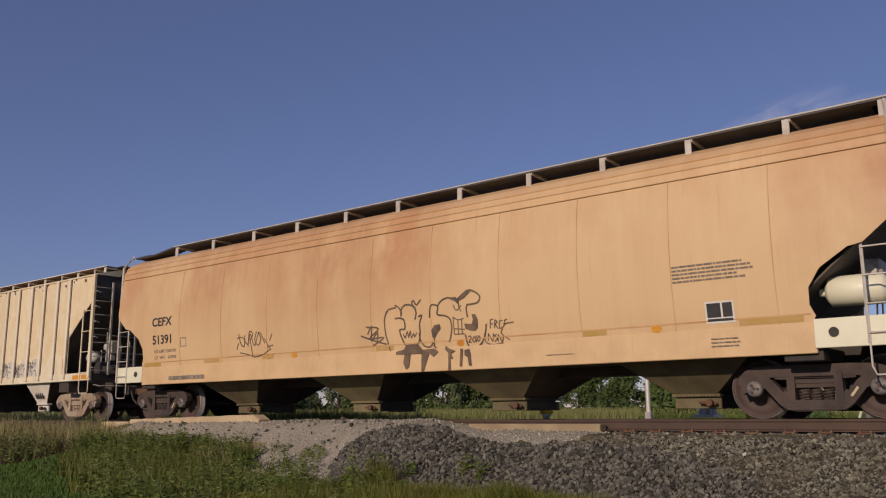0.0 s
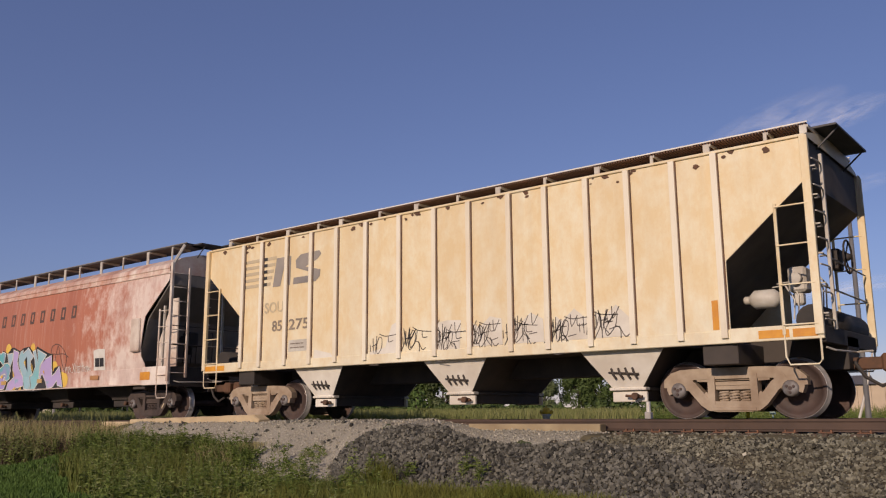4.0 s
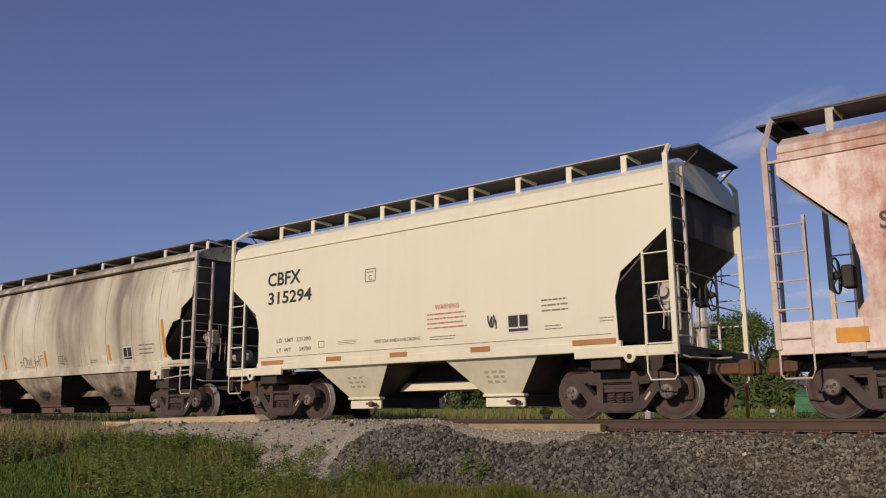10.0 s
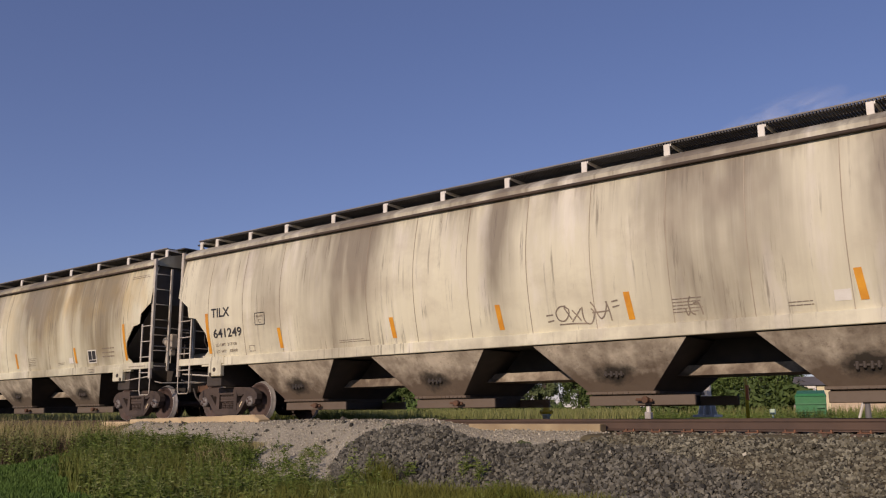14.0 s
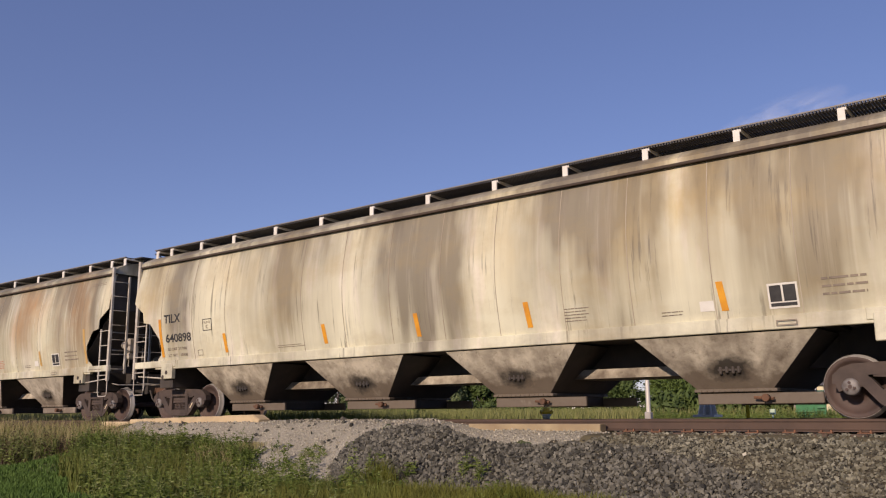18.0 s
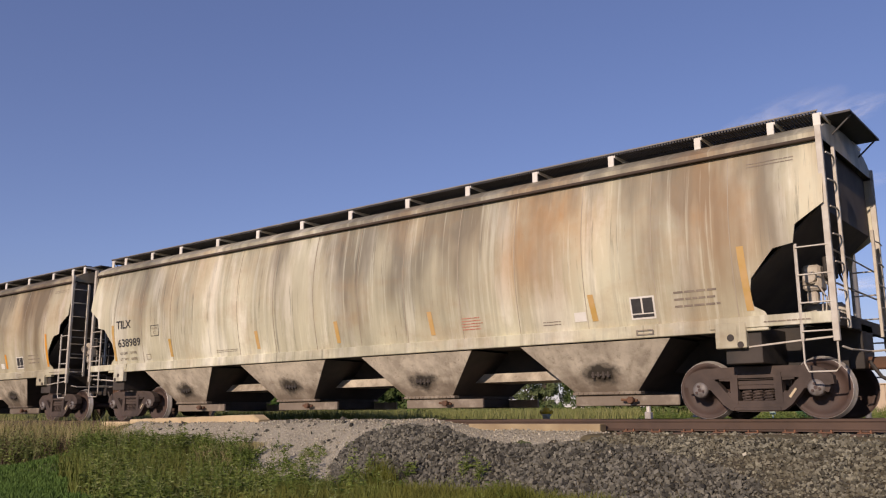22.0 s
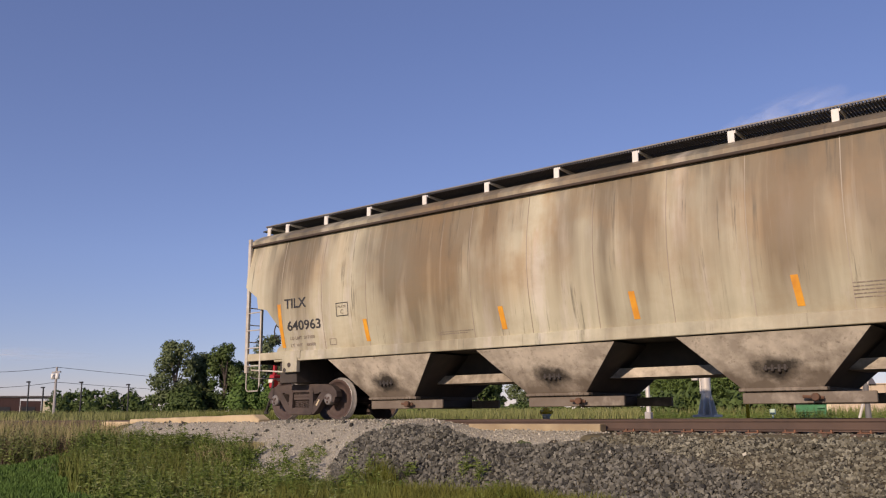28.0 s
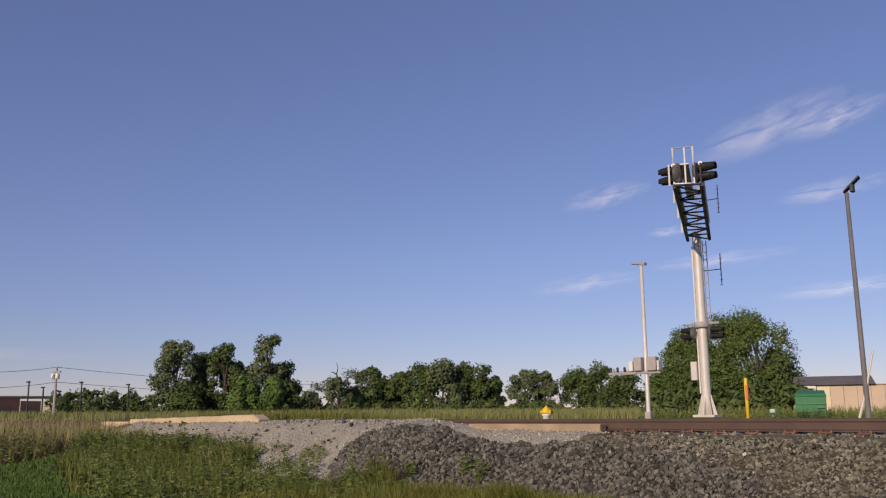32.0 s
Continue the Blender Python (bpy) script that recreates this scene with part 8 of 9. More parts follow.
def tan_car():
    ln = 19.55
    spec = dict(len=ln, at=56.70, bulge=0.11, sheet=1.36, eave=3.87, eave_h=0.012, sill=(0.93, 1.38), sill_in=1.20, under=2.2, mat=TAN, label="long tan hopper car with rounded sides, rust stains and black graffiti",
                cut=[(1.36, 1.24), (1.47, 1.18), (1.63, 1.25), (1.88, 1.24), (2.15, 1.06), (2.41, 0.66), (2.45, 0.45), (2.72, 0.12), (2.83, 0.04), (3.87, 0.03)],
                roof=[(1.565, 3.87), (1.56, 3.98), (1.575, 4.0), (1.50, 4.12), (1.515, 4.14), (1.38, 4.28), (1.1, 4.42), (0.0, 4.52)], roof_in=0.03,
                end=[(0.14, 3.90), (0.14, 2.85), (0.9, 2.2), (1.7, 1.5), (2.4, 1.02)], plat=(1.0, 1.42), plat_len=1.22, bolster=2.4, tc=1.42,
                hop=dict(top=2.3, bot=0.72, zt=0.97, zb=0.40, yt=1.25, yb=0.62, gate=0.06), hoppers=[4.45, 8.5, 12.3, 16.1], hop_mat=OLIVE_GRIME,
                rb=(1.8, 19.5), rb_y=1.2, rb_z=4.66, grate=False, brackets=[1.95, 3.55, 5.18, 6.77, 8.39, 9.96, 11.63, 13.29, 14.86, 16.47, 18.07, 19.45],
                truck=TRUCK_BROWN, edge_mat=PALE_STEEL, brk_mat=PALE_STEEL, seam_mat=TAN_SEAM, seams=[2.9, 4.6, 6.3, 8.0, 9.61, 11.22, 12.86, 14.53, 16.23, 17.85], sill_mat=CREAM)
    car = hopper_car(spec)
    ink = BLACK_INK
    for k in (-1, 1):
        e = k * ln / 2
        for s in (-1, 1):
            ladder(car, e - k * 0.03, k, s * 1.60, 1.02, 2.45, 0.46, 4, PALE_STEEL, tall=2.78, rail=0.03)
            bm = tube(bmesh.new(), [(e - k * 0.03, s * 1.60, 2.7), (e - k * 0.02, s * 1.60, 3.2), (e + k * 0.02, s * 1.56, 4.2), (e - k * 0.05, s * 1.3, 4.56)], 0.04, 6)
            part("corner_post", fix(bm), PALE_STEEL, car)
            # running board end that dips towards the ladder
            if k > 0:
                continue
            bm = hexa(bmesh.new(), [(e - k * 0.05, s * 1.25, 4.50), (e - k * 0.9, s * 1.22, 4.50), (e - k * 0.9, s * 0.75, 4.50), (e - k * 0.05, s * 0.75, 4.50)],
                      [(e - k * 0.05, s * 1.25, 4.54), (e - k * 0.9, s * 1.22, 4.54), (e - k * 0.9, s * 0.75, 4.54), (e - k * 0.05, s * 0.75, 4.54)])
            hexa(bm, [(e - k * 0.9, s * 1.22, 4.50), (e - k * 1.8, s * 1.2, 4.62), (e - k * 1.8, s * 0.75, 4.62), (e - k * 0.9, s * 0.75, 4.50)],
                 [(e - k * 0.9, s * 1.22, 4.54), (e - k * 1.8, s * 1.2, 4.66), (e - k * 1.8, s * 0.75, 4.66), (e - k * 0.9, s * 0.75, 4.54)])
            part("running_board_end", fix(bm), GALV, car)
        end_ladder(car, e, k, 1.2, 3.6, -1.1, PALE_STEEL)
        # dark disc painted as the shaded inside of the jacking opening
        bm = lathe(bmesh.new(), [(0.07, -1.612), (0.07, -1.622)], 14, centre=(e - k * 0.95, 0, 1.22))
        part("jacking_hole", fix(bm), DARK_STEEL, car)
    air_tank(car, ln / 2 - 1.05, ln / 2 - 0.35, -1.1, 1.85, 0.23, CREAM)
    brake_gear(car, ln / 2, 1, PALE_STEEL, 1)
    brake_wheel(car, -ln / 2 + 0.2, -0.5, 2.2, -1)
    lettering(spec, car, "reporting_mark", "CEFX", 1.71, 2.58, 2.43, 2.66, BLACK_INK)
    lettering(spec, car, "car_number", "51391", 1.73, 2.56, 1.96, 2.20, BLACK_INK)
    decal(spec, car, "builder_word", bars(2.45, 4.0, 1.02, 1.13, 1, 8, 0.15), FADED_INK, proud=0.032)
    lettering(spec, car, "load_limit", "LD LMT 220100", 1.80, 2.74, 1.74, 1.82, FADED_INK)
    lettering(spec, car, "light_weight", "LT  WT   65900", 1.80, 2.74, 1.58, 1.66, FADED_INK)
    decal(spec, car, "plate_box", frame_rect(2.95, 3.2, 1.85, 2.08, 0.02), FADED_INK)
    decal(spec, car, "notice", bars(16.25, 17.55, 2.12, 2.42, 5, 5, 0.5), FADED_INK)
    decal(spec, car, "data_panel_border", [rect(16.74, 17.20, 1.46, 1.80)], WHITE_PAINT)
    decal(spec, car, "data_panel", [rect(16.77, 16.99, 1.55, 1.77), rect(17.02, 17.17, 1.55, 1.77), rect(16.77, 17.17, 1.49, 1.53)], ink, proud=0.011)
    decal(spec, car, "stencil", bars(16.8, 17.3, 1.08, 1.25, 3, 6), FADED_INK, proud=0.032)
    decal(spec, car, "stencil", bars(13.8, 14.4, 1.10, 1.14, 1, 7), FADED_INK, proud=0.032)
    for u0, u1 in ((1.3, 2.05), (3.9, 4.5), (6.1, 6.5), (9.7, 10.2), (14.55, 15.0), (17.25, 18.2)):
        decal(spec, car, "reflector", [rect(u0, u1, 1.40, 1.49)], MUSTARD, "faded mustard reflective strip")
    for u in (7.2, 11.9, 15.9):
        pts = [(u + 0.09 * math.cos(a), 1.44 + 0.06 * math.sin(a)) for a in (2 * math.pi * i / 12 for i in range(12))]
        decal(spec, car, "spot_mark", [pts], ORANGE)
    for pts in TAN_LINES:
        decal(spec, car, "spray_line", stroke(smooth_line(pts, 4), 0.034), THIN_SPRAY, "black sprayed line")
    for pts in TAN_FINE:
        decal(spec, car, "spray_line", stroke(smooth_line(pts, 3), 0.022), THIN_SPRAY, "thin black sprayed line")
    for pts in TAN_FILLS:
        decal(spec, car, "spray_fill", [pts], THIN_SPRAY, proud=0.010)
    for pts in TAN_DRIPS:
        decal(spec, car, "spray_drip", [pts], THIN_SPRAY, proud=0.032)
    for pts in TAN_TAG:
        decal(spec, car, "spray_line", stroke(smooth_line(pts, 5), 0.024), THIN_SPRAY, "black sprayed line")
    decal(spec, car, "sill_seam", stroke([(1.3, 1.50), (18.3, 1.50)], 0.022), TAN_SEAM, "rusty seam above the side sill")
    return car, spec


def squiggle(u0, u1, z0, z1, seed, n=26, w=0.035, loops=5):
    """A hand-drawn spray line that loops along a word's length."""
    rnd = random.Random(seed)
    pts = []
    for i in range(n * loops // 2):
        t = i / (n * loops // 2 - 1)
        a = t * loops * 2 * math.pi
        pts.append((u0 + (u1 - u0) * t + 0.10 * (u1 - u0) / loops * 2 * math.cos(a * 1.5 + 0.3 * math.sin(t * 9 + seed)),
                    (z0 + z1) / 2 + (z1 - z0) / 2 * math.sin(a + 0.4 * math.sin(a * 0.7)) * (0.85 + 0.15 * math.sin(5 * t + seed))))
    return stroke(pts, w)


WASHED = plain("chalky_washed_cream_paint", (0.80, 0.75, 0.65), (0.62, 0.55, 0.45), 2.5, 0.7)


def ribbed_car():
    ln = 14.58
    spec = dict(len=ln, at=40.70, bulge=0.0, sheet=1.33, eave=4.20, eave_h=0.012, sill=(1.14, 1.34), sill_in=0.02, under=2.2, mat=CREAM_RIB, label="yellowed cream hopper car with upright side posts and black scrawls",
                cut=[(1.33, 1.36), (2.42, 1.36), (3.50, 0.10), (4.20, 0.02)],
                roof=[(1.565, 4.20), (1.45, 4.26), (1.15, 4.33), (0.7, 4.42), (0.0, 4.46)], roof_in=0.04,
                end=[(0.10, 4.22), (0.10, 3.52), (1.38, 2.42), (2.6, 1.22)], plat=(1.14, 1.36), plat_len=1.36, bolster=2.4, tc=1.57,
                hop=dict(top=1.55, bot=0.55, zt=1.16, zb=0.52, yt=1.42, yb=1.22, gate=0.06, vent=True), hoppers=[3.93, 7.73, 11.28], hop_mat=WASHED, board_mat=RUST_BROWN,
                rb=(0.40, 14.5), rb_y=1.25, rb_z=4.50, grate=True, brackets=[0.45, 1.49, 2.62, 3.67, 4.4, 5.59, 6.63, 7.73, 8.72, 9.79, 10.89, 11.94, 12.91, 13.87, 14.45], thin_alt=True,
                truck=TRUCK_PALE, edge_mat=WHITE_PAINT, brk_mat=PALE_STEEL, plat_mat=DARK_STEEL)
    car = hopper_car(spec)
    for u in (1.43, 2.11, 2.99, 3.81, 4.62, 5.50, 6.45, 7.38, 8.24, 9.18, 9.97, 10.82, 11.61, 12.43, 13.14):
        x = u - ln / 2
        for s in (-1, 1):
            bm = box(bmesh.new(), x - 0.05, x + 0.05, s * 1.56, s * 1.625, 1.22, 4.17, 0.004)
            post = part("side_post", fix(bm), POST_CREAM, car)
            part("rusty_seam", fix(box(bmesh.new(), x + 0.05, x + 0.068, s * 1.56, s * 1.585, 1.36, 4.17)), RUST_BROWN, post)
    for k in (-1, 1):
        e = k * ln / 2
        for s in (-1, 1):
            ladder(car, e - k * 0.05, k, s * 1.60, 1.20, 3.2, 0.5, 4, CREAM_RIB, tall=4.18, rail=0.06)
        end_ladder(car, e + k * 0.03, k, 1.3, 4.0, -1.05, PALE_STEEL)
        bm = bmesh.new()
        for i in range(6):
            z = 1.5 + 0.44 * i
            tube(bm, [(e, -1.56, z), (e + k * 0.07, -1.56, z), (e + k * 0.07, -1.45, z - 0.03), (e, -1.45, z - 0.03)], 0.013, 5)
        part("grab_iron", fix(bm), PALE_STEEL, car)
        bm = lathe(bmesh.new(), [(0.24, -1.2), (0.24, 1.2)], 18, centre=(e - k * 0.25, 0, 1.45))
        part("end_sill_round", fix(bm), DARK_STEEL, car)
    brake_gear(car, ln / 2, 1, PALE_STEEL, 2)
    brake_wheel(car, ln / 2 + 0.02, 0.1, 2.55, 1)
    air_tank(car, ln / 2 - 1.15, ln / 2 - 0.85, -0.95, 1.85, 0.15, PALE_STEEL)
    # plain shapes for the faded emblem
    for i in range(5):
        z = 3.10 + 0.15 * i
        decal(spec, car, "emblem_stripe", [rect(1.52, 2.42 + 0.05 * i, z, z + 0.075)], PALE_INK)
    decal(spec, car, "emblem_block", [[(2.5, 3.05), (2.76, 3.05), (2.95, 3.72), (2.62, 3.72)], [(2.95, 3.72), (3.06, 3.05), (3.1, 3.05), (3.12, 3.72)]], GREY_INK)
    decal(spec, car, "emblem_block", [[(3.2, 3.05), (3.95, 3.05), (4.08, 3.15), (4.10, 3.30), (3.6, 3.42), (4.0, 3.55), (4.12, 3.66), (4.05, 3.74), (3.45, 3.72), (3.28, 3.6), (3.3, 3.42), (3.7, 3.3), (3.7, 3.2), (3.22, 3.2)]], GREY_INK)
    for i in range(5):
        z = 3.10 + 0.15 * i
        decal(spec, car, "emblem_patch", [rect(2.14, 2.30, z, z + 0.075)], BLACK_INK, proud=0.012)
        decal(spec, car, "emblem_patch", [rect(1.455, 1.52, z, z + 0.075)], BLACK_INK, proud=0.012)
    lettering(spec, car, "reporting_mark", "SOU", 2.24, 2.90, 2.45, 2.70, PALE_INK)
    lettering(spec, car, "car_number", "85", 2.52, 2.86, 2.01, 2.26, FADED_INK)
    lettering(spec, car, "car_number", "275", 3.09, 3.76, 2.01, 2.26, FADED_INK)
    decal(spec, car, "label_plate", [rect(3.10, 3.72, 1.52, 1.78)], PALE_STEEL, proud=0.005)
    decal(spec, car, "stencil", bars(3.16, 3.66, 1.56, 1.74, 2, 12), FADED_INK, proud=0.009)
    for u in (2.92, 5.4, 8.15, 10.75, 13.0 - 0.05):
        decal(spec, car, "reflector", [rect(u, u + 0.1, 1.36, 1.82)], ORANGE, "orange reflective strip")
    for u0, u1 in ((0.1, 0.85), (13.65, 14.1), (14.15, 14.5)):
        decal(spec, car, "reflector", [rect(u0, u1, 1.18, 1.30)], ORANGE, "orange reflective strip", proud=0.04)
    rnd = random.Random(5)
    for i in range(34):
        u, z = rnd.uniform(0.2, 14.3), 4.17 - abs(rnd.gauss(0, 0.09))
        r = rnd.uniform(0.02, 0.07)
        decal(spec, car, "rust_spot", [[(u + r * rnd.uniform(0.6, 1.6) * math.cos(a), z + r * rnd.uniform(0.5, 1.0) * math.sin(a)) for a in (2 * math.pi * j / 9 for j in range(9))]], RUST_BROWN)
    for pts in RIB_PATCH:
        decal(spec, car, "cleaned_patch", [pts], WASHED, "whitish cleaned patch", proud=0.006)
    for du in (0.0, 0.9, 1.75, 2.55, 3.35, 4.4, 4.95):
        for pts in RIB_SCRAWL:
            if pts[0][0] + du > 11.4:
                continue
            decal(spec, car, "spray_scrawl", stroke(smooth_line([(u + du, z + 0.05 * math.sin(du * 3 + u * 2)) for u, z in pts], 3), 0.017), THIN_INK, "thin black sprayed scrawl")
    for u in (8.3, 9.2, 10.1, 10.9):
        decal(spec, car, "cleaned_patch", [[(u, 1.36), (u + 0.68, 1.36), (u + 0.66, 1.75 + 0.1 * math.sin(u)), (u + 0.4, 1.9), (u + 0.15, 1.7), (u + 0.02, 1.8)]], WASHED, "whitish cleaned patch", proud=0.006)
    return car, spec


def red_car():
    ln = 14.15
    spec = dict(len=ln, at=25.08, bulge=0.08, sheet=1.36, eave=3.86, eave_h=0.014, sill=(0.95, 1.38), sill_in=1.15, under=2.2, mat=REDBROWN, label="red-brown hopper car with chalky faded paint and colourful graffiti",
                cut=[(1.36, 1.10), (1.49, 1.14), (1.69, 1.28), (1.92, 1.30), (2.75, 1.12), (3.64, 0.18), (3.86, 0.17)],
                roof=[(1.565, 3.86), (1.56, 3.96), (1.58, 3.98), (1.53, 4.10), (1.2, 4.30), (0.7, 4.44), (0.0, 4.50)], roof_in=0.2, roof_mat=None,
                end=[(0.22, 3.90), (0.22, 3.55), (1.1, 2.7), (1.5, 1.6), (2.4, 1.02)], plat=(0.92, 1.40), plat_len=1.2, bolster=2.4, tc=1.46,
                hop=dict(top=2.0, bot=0.95, zt=0.97, zb=0.62, yt=1.2, yb=0.85, gate=0.25), hoppers=[3.4, 7.4, 10.9], hop_mat=None,
                end_mat=END_GREY, rb=(0.06, 14.1), rb_y=1.2, rb_z=4.70, grate=False, brackets=[0.91, 2.14, 3.34, 4.56, 5.85, 6.74, 7.76, 8.64, 9.87, 11.05, 12.31, 13.47], thin_alt=True,
                truck=TRUCK_BROWN, edge_mat=EDGE_DARK, brk_mat=PALE_STEEL, sill_mat=None)
    return spec


CHALK = car_paint("chalked_white_over_red", (0.56, 0.27, 0.18), (0.36, 0.14, 0.085), (0.36, 0.12, 0.07), 11, 0.4, 0.5, 0.3, (0.80, 0.69, 0.58), 0.4, 0.3, ln=14.15,
                  pales=[(0.0, 1.0), (0.1, 0.8), (0.3, 0.62), (0.6, 0.65), (0.85, 0.8), (1.0, 1.0)])
SILL_CHALK = car_paint("whitened_sill_paint", (0.56, 0.26, 0.17), (0.36, 0.14, 0.085), (0.36, 0.12, 0.07), 13, 0.3, 0.5, 0.3, (0.84, 0.74, 0.64), 0.4, 0.25, ln=14.15,
                       pales=[(0.0, 0.95), (0.12, 0.75), (0.3, 0.35), (0.6, 0.3), (0.8, 0.55), (1.0, 0.95)])
PALE_END = plain("chalky_pale_end_post", (0.76, 0.68, 0.58), (0.50, 0.36, 0.28), 2.5, 0.8)


def make_red_car():
    spec = red_car()
    ln = spec["len"]
    spec.update(roof_mat=CHALK, sill_mat=SILL_CHALK, hop_mat=DARK_STEEL)
    car = hopper_car(spec)
    for k in (-1, 1):
        e = k * ln / 2
        for s in (-1, 1):
            ladder(car, e - k * 0.02, k, s * 1.60, 1.0, 2.9, 0.48, 5, PALE_END, tall=4.1)
            bm = tube(bmesh.new(), [(e - k * 0.02, s * 1.60, 4.05), (e - k * 0.05, s * 1.25, 4.62)], 0.045, 5)
            part("corner_post", fix(bm), PALE_STEEL, car)
            bm = box(bmesh.new(), e - k * 0.45, e - k * 0.5, s * 1.50, s * 1.44, 1.4, 3.0, 0.006)
            part("platform_post", fix(bm), PALE_STEEL, car)
        end_ladder(car, e + k * 0.03, k, 1.1, 4.0, -1.1, PALE_END, 8)
        for s in (-1, 1) if k > 0 else ():
            bm = bmesh.new()
            rows = [(1.40, 0.92, 0.12), (1.75, 0.98, 0.12), (2.15, 0.90, 0.12), (2.7, 0.62, 0.12), (3.2, 0.40, 0.14)]
            for (za, a0, a1), (zb, b0, b1) in zip(rows, rows[1:]):
                y0, y1 = s * 1.30, s * 1.26
                hexa(bm, [(e - k * a0, y0, za), (e - k * a1, y0, za), (e - k * a1, y1, za), (e - k * a0, y1, za)],
                     [(e - k * b0, y0, zb), (e - k * b1, y0, zb), (e - k * b1, y1, zb), (e - k * b0, y1, zb)])
            part("gusset_plate", fix(bm), PALE_END, car, "pale grey tapered gusset plate")
    brake_wheel(car, -ln / 2 + 0.75, -1.0, 2.1, -1)
    brake_gear(car, ln / 2, 1, DARK_STEEL, 4)
    # plain blocks stand for the spaced company name
    for i in range(8):
        u = 4.75 + i * 0.628
        decal(spec, car, "name_block", frame_rect(u, u + 0.25, 2.98, 3.36, 0.075), GREY_RED)
    lettering(spec, car, "reporting_mark", "SOU", 1.54, 2.12, 2.60, 2.86, GREY_RED)
    lettering(spec, car, "car_number", "99234", 1.58, 2.50, 2.10, 2.34, GREY_RED)
    decal(spec, car, "label_patch", [rect(1.65, 2.75, 1.55, 1.90)], CREAM, proud=0.005)
    lettering(spec, car, "load_limit", "221200", 2.30, 2.70, 1.76, 1.86, FADED_INK)
    lettering(spec, car, "light_weight", "64800", 2.34, 2.70, 1.60, 1.69, FADED_INK)
    decal(spec, car, "stencil", bars(1.72, 2.1, 1.60, 1.86, 2, 31), FADED_INK, proud=0.010)
    decal(spec, car, "plate_box", frame_rect(2.62, 2.86, 2.45, 2.70, 0.018), GREY_RED)
    decal(spec, car, "label_patch", [[(10.5, 1.40), (11.1, 1.40), (11.1, 1.98), (10.75, 2.0), (10.5, 1.96)]], WHITE_PAINT)
    decal(spec, car, "data_panel", [rect(10.58, 10.80, 1.50, 1.74), rect(10.82, 11.03, 1.50, 1.74)], BLACK_INK, proud=0.012)
    for u0, u1, m in ((0.82, 1.25, ORANGE), (12.88, 13.34, ORANGE), (10.36, 10.82, DULL_ORANGE), (4.95, 5.3, MUSTARD), (7.3, 7.6, MUSTARD)):
        decal(spec, car, "reflector", [rect(u0, u1, 1.06 if m is ORANGE else 1.14, 1.27 if m is ORANGE else 1.26)], m, "orange reflective strip", proud=0.042)
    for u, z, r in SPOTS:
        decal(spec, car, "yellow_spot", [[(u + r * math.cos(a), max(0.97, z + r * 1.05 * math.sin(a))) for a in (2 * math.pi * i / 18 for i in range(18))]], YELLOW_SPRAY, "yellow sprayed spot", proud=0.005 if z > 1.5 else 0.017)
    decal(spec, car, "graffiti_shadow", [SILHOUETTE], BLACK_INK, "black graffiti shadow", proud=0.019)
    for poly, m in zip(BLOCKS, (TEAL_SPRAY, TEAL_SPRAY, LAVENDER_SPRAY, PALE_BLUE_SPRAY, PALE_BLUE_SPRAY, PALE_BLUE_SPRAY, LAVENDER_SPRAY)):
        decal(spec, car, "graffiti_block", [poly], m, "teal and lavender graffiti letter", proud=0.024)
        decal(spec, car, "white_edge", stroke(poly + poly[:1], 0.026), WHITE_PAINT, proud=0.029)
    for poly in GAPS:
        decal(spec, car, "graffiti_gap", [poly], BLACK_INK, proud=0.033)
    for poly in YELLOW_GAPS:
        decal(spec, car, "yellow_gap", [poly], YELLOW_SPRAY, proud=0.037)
    for pts in RED_TAG:
        decal(spec, car, "white_tag", stroke(pts, 0.022), WHITE_PAINT, "white sprayed tag", proud=0.011)
    for pts in RED_MARK:
        decal(spec, car, "spray_line", stroke(smooth_line(pts, 4), 0.026), GREY_RED)
    part("sill_lip", fix(box(bmesh.new(), 1.2 - ln / 2, ln / 2 - 1.2, -1.60, -1.50, 0.93, 0.965, 0.004)), PALE_END, car, "whitened lower lip of the side sill")
    bm = box(bmesh.new(), 12.46 - ln / 2, 12.86 - ln / 2, -1.71, -1.58, 1.82, 2.72, 0.03)
    part("ladder_guard", fix(bm), PALE_END, car, "whitened raised plate beside the end opening")
    return car, spec


GREY_RED = plain("faded_grey_letters", (0.095, 0.065, 0.055), (0.17, 0.09, 0.07), 7, 0.75)


def slope_bars(spec, u, z, n, seed):
    """Short stencil lines on a sloping hopper face."""
    h, rnd = spec["hop"], random.Random(seed)
    bm = bmesh.new()
    for i in range(n):
        for j in range(3):
            z0 = z - 0.09 * i
            x = u - spec["len"] / 2 - 0.24 + 0.17 * j
            row = []
            for zz in (z0, z0 + 0.045):
                k = (zz - h["zb"]) / (h["zt"] - h["zb"])
                row.append([(xx, -(h["yb"] + k * (h["yt"] - h["yb"])) - 0.02, zz) for xx in (x, x + rnd.uniform(0.07, 0.14))])
            bm.faces.new([bm.verts.new(p) for p in (*row[0], *row[1][::-1])])
    return bm


